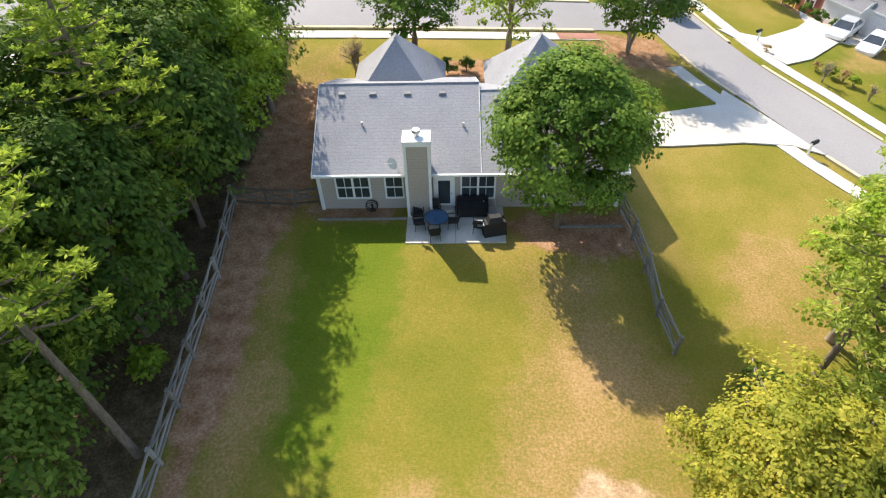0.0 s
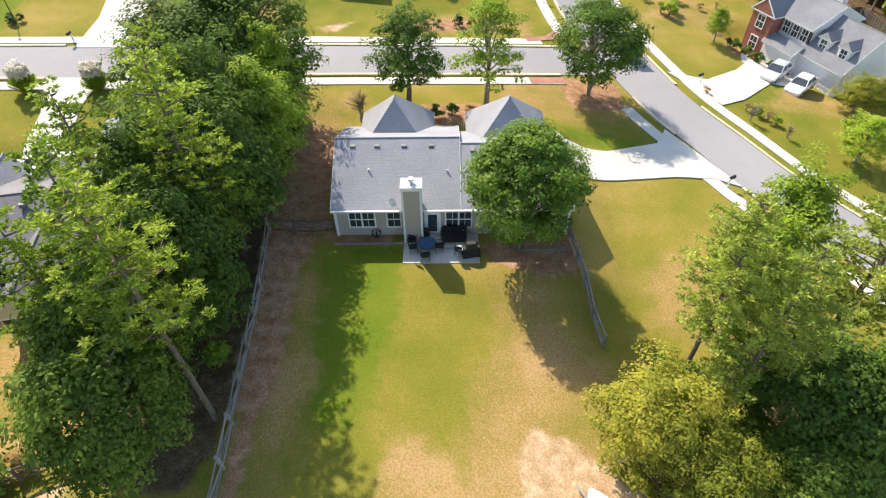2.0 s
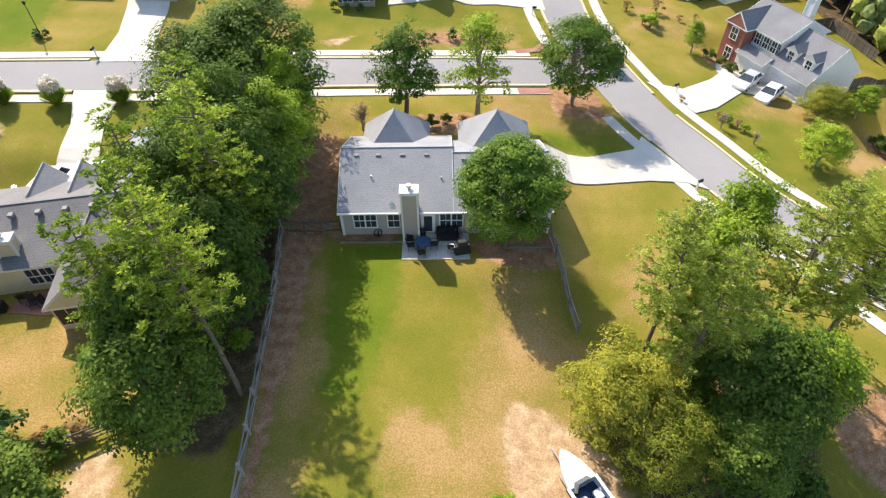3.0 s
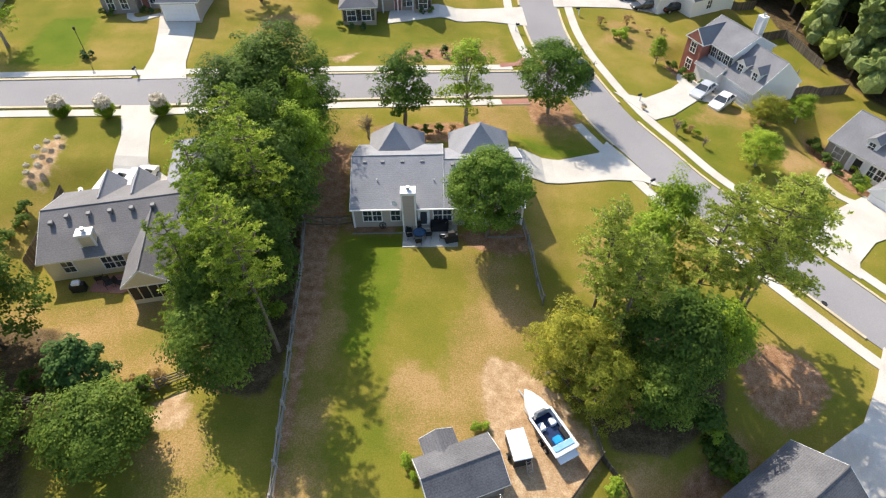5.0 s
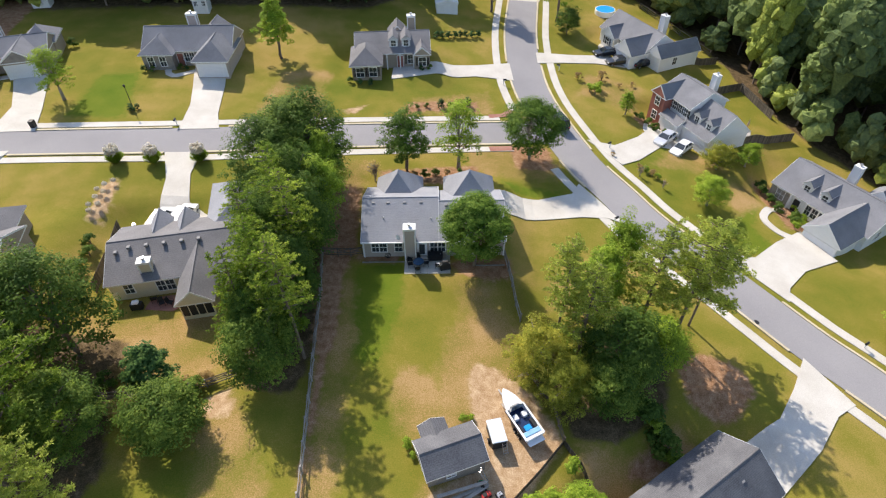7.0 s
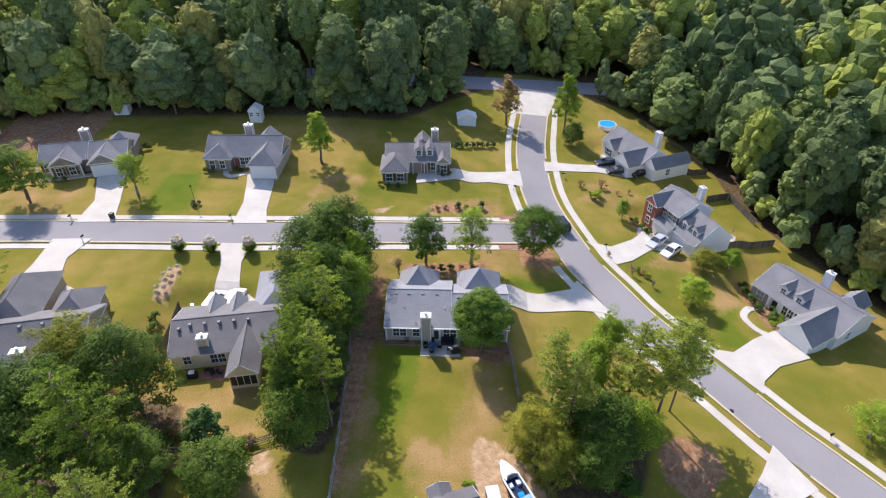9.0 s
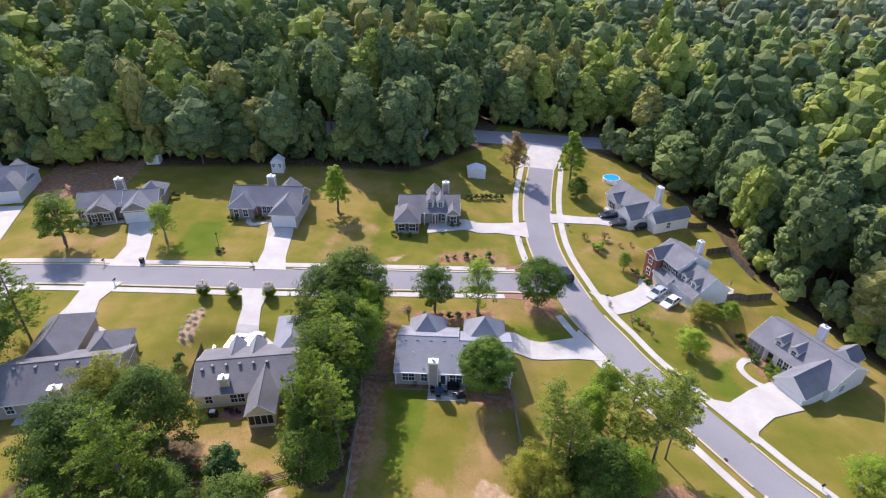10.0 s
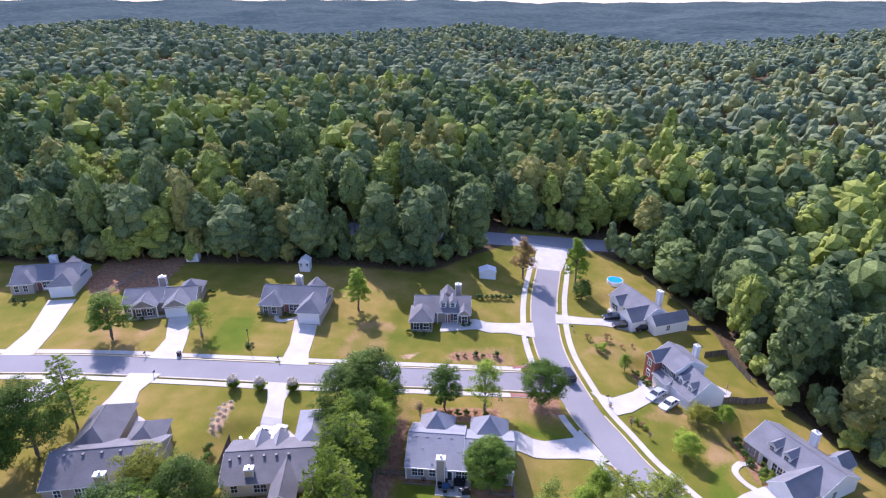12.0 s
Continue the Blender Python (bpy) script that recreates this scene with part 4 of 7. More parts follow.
def front_house(name, label, at, yaw, wall, tiles, brick, build):
    h = thing("house", label, "house", at, yaw)
    build(h, wall, tiles, brick)
    return h


def house_b(h, wall, tiles, front):
    wing(h, 0, 14.2, 1.5, 8.5, 2.7, 2.5, "x", "gable", wall, tiles, 0.4, gable=wall)
    wing(h, 0.2, 5.0, 0.0, 6.0, 2.7, 1.9, "y", "hip", front, tiles, 0.4)
    wing(h, 9.4, 14.4, -2.6, 5.4, 2.7, 2.2, "y", "hip", wall, tiles, 0.4)
    wing(h, 8.0, 11.6, 7.5, 11.0, 2.7, 1.8, "y", "gable", wall, tiles, 0.3, gable=wall)
    window(h, 1.5, 0.0, 0.7, 0, 0.9, 1.5)
    window(h, 3.4, 0.0, 0.7, 0, 0.9, 1.5)
    window(h, 7.2, 1.5, 0.8, 0, 1.6, 1.4, True, True)
    door(h, 5.7, 1.5, 0.05, 0, "brick", glazed=False)
    garage_door(h, 11.9, -2.6, 0, 0, 4.4)
    chimney(h, 6.4, 8.8, -0.3, 5.6, 1.5, 0.8, wall)


def house_a(h, wall, tiles, front):
    wing(h, 0, 8, 1.5, 8.3, 2.7, 2.0, "x", "gable", wall, tiles, 0.4, gable=wall)
    wing(h, 8, 14.8, 1.5, 7.8, 2.7, 1.8, "x", "gable", wall, tiles, 0.4, gable=wall)
    wing(h, 2.4, 7.0, -0.6, 4.8, 2.7, 1.7, "y", "gable", wall, tiles, 0.4, gable=front)
    wing(h, 9.0, 13.6, -1.2, 4.8, 2.7, 1.8, "y", "gable", wall, tiles, 0.4, gable=front)
    wing(h, 10.5, 15.0, 5.5, 10.4, 2.7, 2.0, "y", "hip", wall, tiles, 0.4)
    for q in (1.1, 3.6, 5.8):
        window(h, q, 1.5 if q < 3 else -0.6, 0.7, 0, 1.0, 1.5, True)
    for q in (0.2, 2.2, 7.2):
        piece("porch_post", Build().box(q - 0.1, q + 0.1, -0.5, -0.3, -0.5, 2.6).mesh("porch_post", M["trim"]), h)
    garage_door(h, 11.3, -1.2, 0, 0, 4.2)
    chimney(h, 6.6, 8.5, -0.3, 5.4, 1.5, 0.8, wall)


def house_c(h, wall, tiles, front):
    wing(h, 0, 12.4, 3.5, 11.2, 2.7, 2.1, "x", "gable", wall, tiles, 0.4, gable=wall)
    wing(h, -0.5, 4.2, -0.7, 6.0, 2.7, 1.9, "y", "hip", front, tiles, 0.4)
    wing(h, 9.8, 12.3, 2.4, 6, 2.7, 1.3, "y", "gable", wall, tiles, 0.3, gable=wall)
    wing(h, 5.6, 8.6, 10.2, 13.5, 2.7, 1.8, "y", "gable", wall, tiles, 0.3, gable=wall)
    for q in (0.8, 2.9):
        window(h, q, -0.7, 0.7, 0, 1.2, 1.5, True)
    dormer(h, 6.4, 4.4, 3.2, 0, tiles=tiles)
    dormer(h, 8.5, 4.4, 3.2, 0, tiles=tiles)
    for q in (5.2, 7.4, 9.6):
        piece("porch_post", Build().box(q - 0.1, q + 0.1, 2.9, 3.1, -0.5, 2.6).mesh("porch_post", M["trim"]), h)
    door(h, 7.4, 3.5, 0.05, 0, "brick", glazed=False)
    window(h, 9.2, 3.5, 0.7, 0, 1.0, 1.5, True)
    window(h, 11.1, 2.4, 0.7, 0, 1.2, 1.5, True)
    chimney(h, 9.6, 11.0, -0.3, 5.8, 1.3, 0.9, wall)


front_house("b", "beige house with grey roof, stone front and white garage", (-45.8, 64.2, Z_B), 0, "beige", "roof_slate", "stone", house_b)
front_house("a", "brown house with grey roof and white-posted front porch", (-73.5, 58.2, Z_A), 15, "tan", "roof_slate", "stone", house_a)
front_house("a0", "white-sided house with grey roof and wide garage", (-104.8, 65.0, Z_A0), 15, "white", "roof_slate", "beige", house_b)
front_house("c", "tan house with brown roof, two dormers and hipped wing", (-12.0, 65.0, Z_C), 3.3, "tan", "roof_brown", "tan", house_c)

# two-storey house with a brick end
h3 = thing("house", "two-storey white house with brick end wall and grey roof", "house", (38.6, 63.3, Z_H3), -68)
wing(h3, 0, 7.2, 0.0, 7.2, 5.2, 2.0, "x", "gable", "white", "roof_slate", 0.35, gable="white")
wing(h3, -0.1, 3.0, -1.6, 4.0, 5.2, 1.7, "y", "gable", "brick", "roof_slate", 0.3, gable="brick")
wing(h3, 7.2, 13.0, -0.6, 7.2, 2.7, 3.6, "x", "gable", "white", "roof_slate", 0.35, gable="white")
wing(h3, 3.0, 7.2, -1.7, 0.4, 2.5, 0.8, "x", "gable", "white", "roof_slate", 0.25)
for q in (3.8, 5.1, 6.4):
    window(h3, q, 0.0, 3.5, 0, 0.8, 1.3, True)
for zz in (0.9, 3.4):
    window(h3, 1.45, -1.6, zz, 0, 1.0, 1.4)
    window(h3, -0.1, 0.8, zz, -90, 0.9, 1.4)
for q in (3.8, 5.1, 6.4):
    window(h3, q, 0.0, 0.7, 0, 0.8, 1.5, True)
for q in (3.2, 4.5, 5.8, 7.0):
    piece("porch_post", Build().box(q - 0.09, q + 0.09, -1.65, -1.47, -0.5, 2.5).mesh("porch_post", M["trim"]), h3)
garage_door(h3, 10.2, -0.6, 0, 0, 4.6)
dormer(h3, 8.8, 0.3, 3.4, 0, tiles="roof_slate")
dormer(h3, 11.4, 0.3, 3.4, 0, tiles="roof_slate")
chimney(h3, 3.6, 7.5, -0.3, 7.7, 1.0, 0.8, "white")

# house with two dormers and a forward garage
h4 = thing("house", "white house with grey roof, two dormers and forward garage", "house", (50.8, 43.9, Z_H4), -60)
wing(h4, 0, 14.2, 0.0, 9.0, 2.7, 2.6, "x", "gable", "white", "roof_slate", 0.4, gable="white")
wing(h4, 8.7, 13.5, -5.3, 3.0, 2.7, 2.3, "y", "gable", "white", "roof_slate", 0.4, gable="white")
wing(h4, 9, 12, 8.5, 11.5, 2.7, 1.7, "y", "gable", "white", "roof_slate", 0.3)
dormer(h4, 4.2, 1.0, 3.0, 0, tiles="roof_slate")
dormer(h4, 6.9, 1.0, 3.0, 0, tiles="roof_slate")
window(h4, 1.6, 0, 0.7, 0, 1.2, 1.5, True)
door(h4, 4.2, 0, 0.05, 0, "shutter", glazed=False)
for q in (6.0, 7.0, 8.0):
    window(h4, q, 0, 0.7, 0, 0.8, 1.5)
for q in (3.2, 5.6):
    piece("porch_post", Build().box(q - 0.1, q + 0.1, -0.42, -0.22, -0.5, 2.65).mesh("porch_post", M["trim"]), h4)
piece("stone_front", box_mesh("stone_front", -0.06, 3.0, -0.08, 0.3, -0.8, 2.55, M["stone"]), h4)
garage_door(h4, 11.1, -5.3, 0, 0, 4.3)
window(h4, 14.2, 3.0, 1.0, 90, 0.9, 1.3)
chimney(h4, 6.0, 9.3, -0.3, 5.5, 1.1, 0.8, "white")

# white house at the wood's edge
he = thing("house", "white house with grey roofs beside the woods", "house", (34.6, 90.6, Z_E), -66)
wing(he, 0, 13.5, 0.0, 7.4, 2.7, 2.8, "x", "gable", "white", "roof_slate", 0.4, gable="white")
wing(he, 8.8, 13.4, -3.2, 3.0, 2.7, 2.3, "y", "gable", "white", "roof_slate", 0.4, gable="white")
wing(he, 2.0, 5.6, -1.2, 4, 2.7, 1.7, "y", "gable", "white", "roof_slate", 0.35)
wing(he, 13.5, 16.6, 1.0, 10.0, 2.7, 1.8, "y", "gable", "white", "roof_slate", 0.35)
garage_door(he, 11.1, -3.2, 0, 0, 4.2)
window(he, 3.8, -1.2, 0.8, 0, 1.2, 1.4, True)
window(he, 7.0, 0, 0.8, 0, 1.2, 1.4, True)
window(he, 16.6, 4.5, 0.9, 90, 0.9, 1.3)
chimney(he, 8.0, 8.3, -0.3, 6.2, 1.3, 0.9, "white")

# dark-roofed house in the near corner
hg = thing("house", "house with dark charcoal shingle roof under tree shade", "house", (30.2, -2.7, Z_G), 32.0)
wing(hg, -15.0, 0, 0, 6.2, 2.6, 2.2, "x", "gable", "tan", "roof_dark", 0.4, gable="tan")
window(hg, -6, 0, 0.9, 0, 1.7, 1.4, twin=True)
garage_door(hg, 0, 3.3, 0, 90)
vents(hg, [(x, 2.2, 4.0) for x in (-3, -6, -9)])

# ---- trees ----


def leaf_quads(centres, normals, size, rng, narrow=0.6):
    """One folded diamond a leaf, turned about its normal at random."""
    n = len(centres)
    nn = normals / (np.linalg.norm(normals, axis=1, keepdims=True) + 1e-9)
    r = rng.normal(size=(n, 3))
    u = np.cross(nn, r)
    u /= np.linalg.norm(u, axis=1, keepdims=True) + 1e-9
    w = np.cross(nn, u)
    s = size * rng.uniform(0.6, 1.35, (n, 1))
    q = np.stack([centres + u * s, centres + w * s * narrow + nn * s * 0.15, centres - u * s, centres - w * s * narrow + nn * s * 0.15], 1)
    return q


def clump_crown(rng, zc, rx, rz, n_clump, n_leaf, leaf, clump=0.3, egg=0.0, hollow=0.55, ragged=0.12, up=0.85, low=-0.75, narrow=0.6):
    """Leaves in clumps filling an uneven ellipsoid; egg > 0 is wider low down."""
    d = rng.normal(size=(n_clump, 3))
    d /= np.linalg.norm(d, axis=1, keepdims=True)
    d[:, 2] = np.where(d[:, 2] < low, -d[:, 2], d[:, 2])
    rad = rng.uniform(hollow, 1.0, (n_clump, 1)) ** 0.7 * (1 + ragged * rng.normal(size=(n_clump, 1)))
    c = d * rad
    wide = 1 - egg * c[:, 2:3]
    c = c * np.concatenate([rx * wide, rx * wide, np.full_like(wide, rz)], 1) * (1 - clump * 0.55)
    c[:, 2] += zc
    k = rng.normal(size=(n_clump, n_leaf, 3))
    k /= np.linalg.norm(k, axis=2, keepdims=True)
    k[..., 2] = np.abs(k[..., 2]) * 0.9 + k[..., 2] * 0.1
    cr = rx * clump * rng.uniform(0.6, 1.25, (n_clump, 1, 1))
    p = c[:, None] + k * cr * rng.uniform(0.55, 1.05, (n_clump, n_leaf, 1)) * np.array([1, 1, 0.75])
    nor = 0.8 * k + 0.33 * rng.normal(size=k.shape) + 0.75 * (c[:, None] - np.array([0, 0, zc])) / np.array([rx, rx, rz]) + np.array([0, 0, up])
    return leaf_quads(p.reshape(-1, 3), nor.reshape(-1, 3), leaf, rng, narrow), c


def trunk_mesh(name, rng, h, r, tips, mat, stems=1, lean=0.0, limb=0.25):
    b = Build()
    for s in range(stems):
        a = rng.uniform(0, 6.28)
        sp = 0.0 if stems == 1 else 0.5
        top = np.array([math.cos(a) * sp * h * 0.3 + lean * h, math.sin(a) * sp * h * 0.3, h])
        pts = [top * t + np.array([rng.normal() * 0.06, rng.normal() * 0.06, 0]) * (0 < t < 1) for t in (0, 0.08, 0.25, 0.5, 0.75, 1)]
        pts[0][2] = -0.4
        rr = r / math.sqrt(stems)
        b.tube([tuple(p) for p in pts], [rr * 1.5, rr * 1.05, rr * 0.9, rr * 0.7, rr * 0.5, rr * 0.2], 9)
        for t in tips:
            z0 = min(max(0.15 * h, t[2] * rng.uniform(0.5, 0.75)), h * 0.92)
            st = top * (z0 / h)
            t = np.array(t)
            mid = st * 0.5 + t * 0.5 + np.array([0, 0, 0.12 * h * rng.uniform(0, 0.5)])
            b.tube([tuple(st), tuple(mid), tuple(t)], [rr * limb * 1.4, rr * limb, rr * limb * 0.3], 5)
    return b.mesh(name, mat, smooth_=True)


TREES = {}


def broad_tree(kind, seed, h, r, base, leaf="oak", bark="bark", n_clump=90, n_leaf=70, size=0.17, egg=0.1, stems=1, limbs=14, clump=0.26, hollow=0.55, ragged=0.12):
    rng = np.random.default_rng(seed)
    q, c = clump_crown(rng, (h + base) / 2, r, (h - base) / 2, n_clump, n_leaf, size, clump, egg, hollow, ragged)
    tips = c[rng.choice(len(c), limbs, replace=False)]
    TREES[kind] = (trunk_mesh("trunk", rng, h * 0.8, 0.018 * h + 0.06, tips, M[bark], stems), quads_mesh("crown", q, (M[leaf],)))


def pine_tree(kind, seed, h, r, base, leaf="pine", tufts=620, needles=19, size=0.36, lean=0.0, blade=0.05):
    """A tall bare trunk with whorls of up-turned branches that carry needle tufts."""
    rng = np.random.default_rng(seed)
    b = Build()
    b.tube([(lean * h * t * t, 0, h * t - (0.4 if t == 0 else 0)) for t in (0, 0.05, 0.3, 0.6, 0.85, 1)], [0.22, 0.18, 0.16, 0.12, 0.07, 0.025], 9)
    cen, nor = [], []
    nb = 58
    for k in range(nb):
        t = (k + rng.uniform(0, 1)) / nb
        z = base + (h - base) * t
        ln = r * (1.08 - t) ** 0.55 * rng.uniform(0.45, 1.1) * (0.55 + 0.45 * min(1, t * 6))
        a = k * 2.4 + rng.uniform(-0.6, 0.6)
        st = np.array([lean * h * (z / h) ** 2, 0, z])
        en = st + np.array([math.cos(a) * ln, math.sin(a) * ln, ln * rng.uniform(0.05, 0.45)])
        b.tube([tuple(st), tuple((st + en) / 2 + np.array([0, 0, -0.1 * ln])), tuple(en)], [0.055, 0.04, 0.015], 5)
        m = max(3, int(tufts / nb * ln / r * 1.6))
        for _ in range(m):
            s = rng.uniform(0.35, 1.05)
            p = st + (en - st) * s + rng.normal(size=3) * np.array([0.42, 0.42, 0.34]) * (0.5 + 0.4 * ln / r)
            cen.append(p)
    cen = np.array(cen)
    d = rng.normal(size=(len(cen), needles, 3))
    d /= np.linalg.norm(d, axis=2, keepdims=True)
    d[..., 2] = np.abs(d[..., 2]) * 0.8 - 0.1
    s = size * rng.uniform(0.7, 1.25, (len(cen), needles, 1))
    side = np.cross(d, rng.normal(size=d.shape))
    side /= np.linalg.norm(side, axis=2, keepdims=True) + 1e-9
    a0 = cen[:, None] + d * s * 0.15
    a1 = cen[:, None] + d * s
    w = side * blade
    q = np.stack([a0 - w * 0.5, a1 * 0.5 + a0 * 0.5 - w, a1, a1 * 0.5 + a0 * 0.5 + w], 2).reshape(-1, 4, 3)
    TREES[kind] = (b.mesh("trunk", M["bark"], smooth_=True), quads_mesh("crown", q, (M[leaf],)))


def plant(kind, name, label, category, x, y, yaw=0, s=1.0, sz=None, group="", sink=0.0):
    ob = thing(name, label, category, (x, y, g(x, y) - sink), yaw, group)
    ob.scale = (s, s, sz or s)
    piece("trunk", TREES[kind][0], ob)
    piece("crown", TREES[kind][1], ob)
    return ob


broad_tree("maple", 3, 9.6, 4.0, 2.0, "maple", "bark", 360, 115, 0.1, 0.12, 4, 30, 0.19, 0.5, 0.07)
broad_tree("oak", 4, 10.0, 4.6, 1.4, "maple", "bark_light", 220, 85, 0.125, 0.05, 3, 22, 0.23, 0.6, 0.07)
broad_tree("street", 5, 10.0, 3.6, 1.2, "maple", "bark", 130, 75, 0.125, 0.22, 1, 18, 0.23, 0.4)
broad_tree("airy", 6, 11.0, 3.4, 1.0, "lime", "bark_light", 110, 60, 0.12, 0.15, 1, 22, 0.24, 0.35)
broad_tree("big", 7, 14.0, 5.6, 0.8, "oak", "bark", 300, 74, 0.145, 0.12, 1, 22, 0.21, 0.58, 0.11)
broad_tree("lime", 8, 10.0, 3.8, 0.8, "lime", "bark_light", 140, 80, 0.125, 0.15, 1, 22, 0.24, 0.45, 0.14)
broad_tree("yellow", 9, 8.5, 3.9, 0.3, "yellow", "bark_light", 240, 95, 0.095, 0.08, 4, 34, 0.19, 0.4, 0.17)
broad_tree("dark", 10, 7.0, 2.4, 0.3, "dark", "bark", 90, 80, 0.14, 0.25, 1, 10, 0.25)
broad_tree("green", 11, 8.5, 4.4, 0.4, "oak", "bark", 220, 80, 0.13, 0.08, 2, 18, 0.23, 0.55, 0.12)
broad_tree("rust", 12, 12.0, 3.2, 0.8, "rust", "bark", 120, 70, 0.15, 0.3, 1, 16, 0.24, 0.4)
broad_tree("cone", 13, 11.0, 2.8, 0.4, "lime", "bark", 110, 75, 0.15, 0.5, 1, 10, 0.25)
broad_tree("bare", 14, 3.4, 1.4, 0.6, "rust", "bark_light", 26, 22, 0.05, -0.1, 4, 24, 0.2)
pine_tree("pine", 20, 16.0, 3.4, 4.5, "pine")
pine_tree("pine_low", 21, 15.0, 4.0, 2.2, "pine", 900)
pine_tree("pine_tall", 22, 17.0, 3.4, 7.5, "pine", 520, lean=0.04)
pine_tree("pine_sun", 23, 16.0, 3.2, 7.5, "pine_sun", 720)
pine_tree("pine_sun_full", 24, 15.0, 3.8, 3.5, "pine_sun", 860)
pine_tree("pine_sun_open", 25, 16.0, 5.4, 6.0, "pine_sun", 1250)

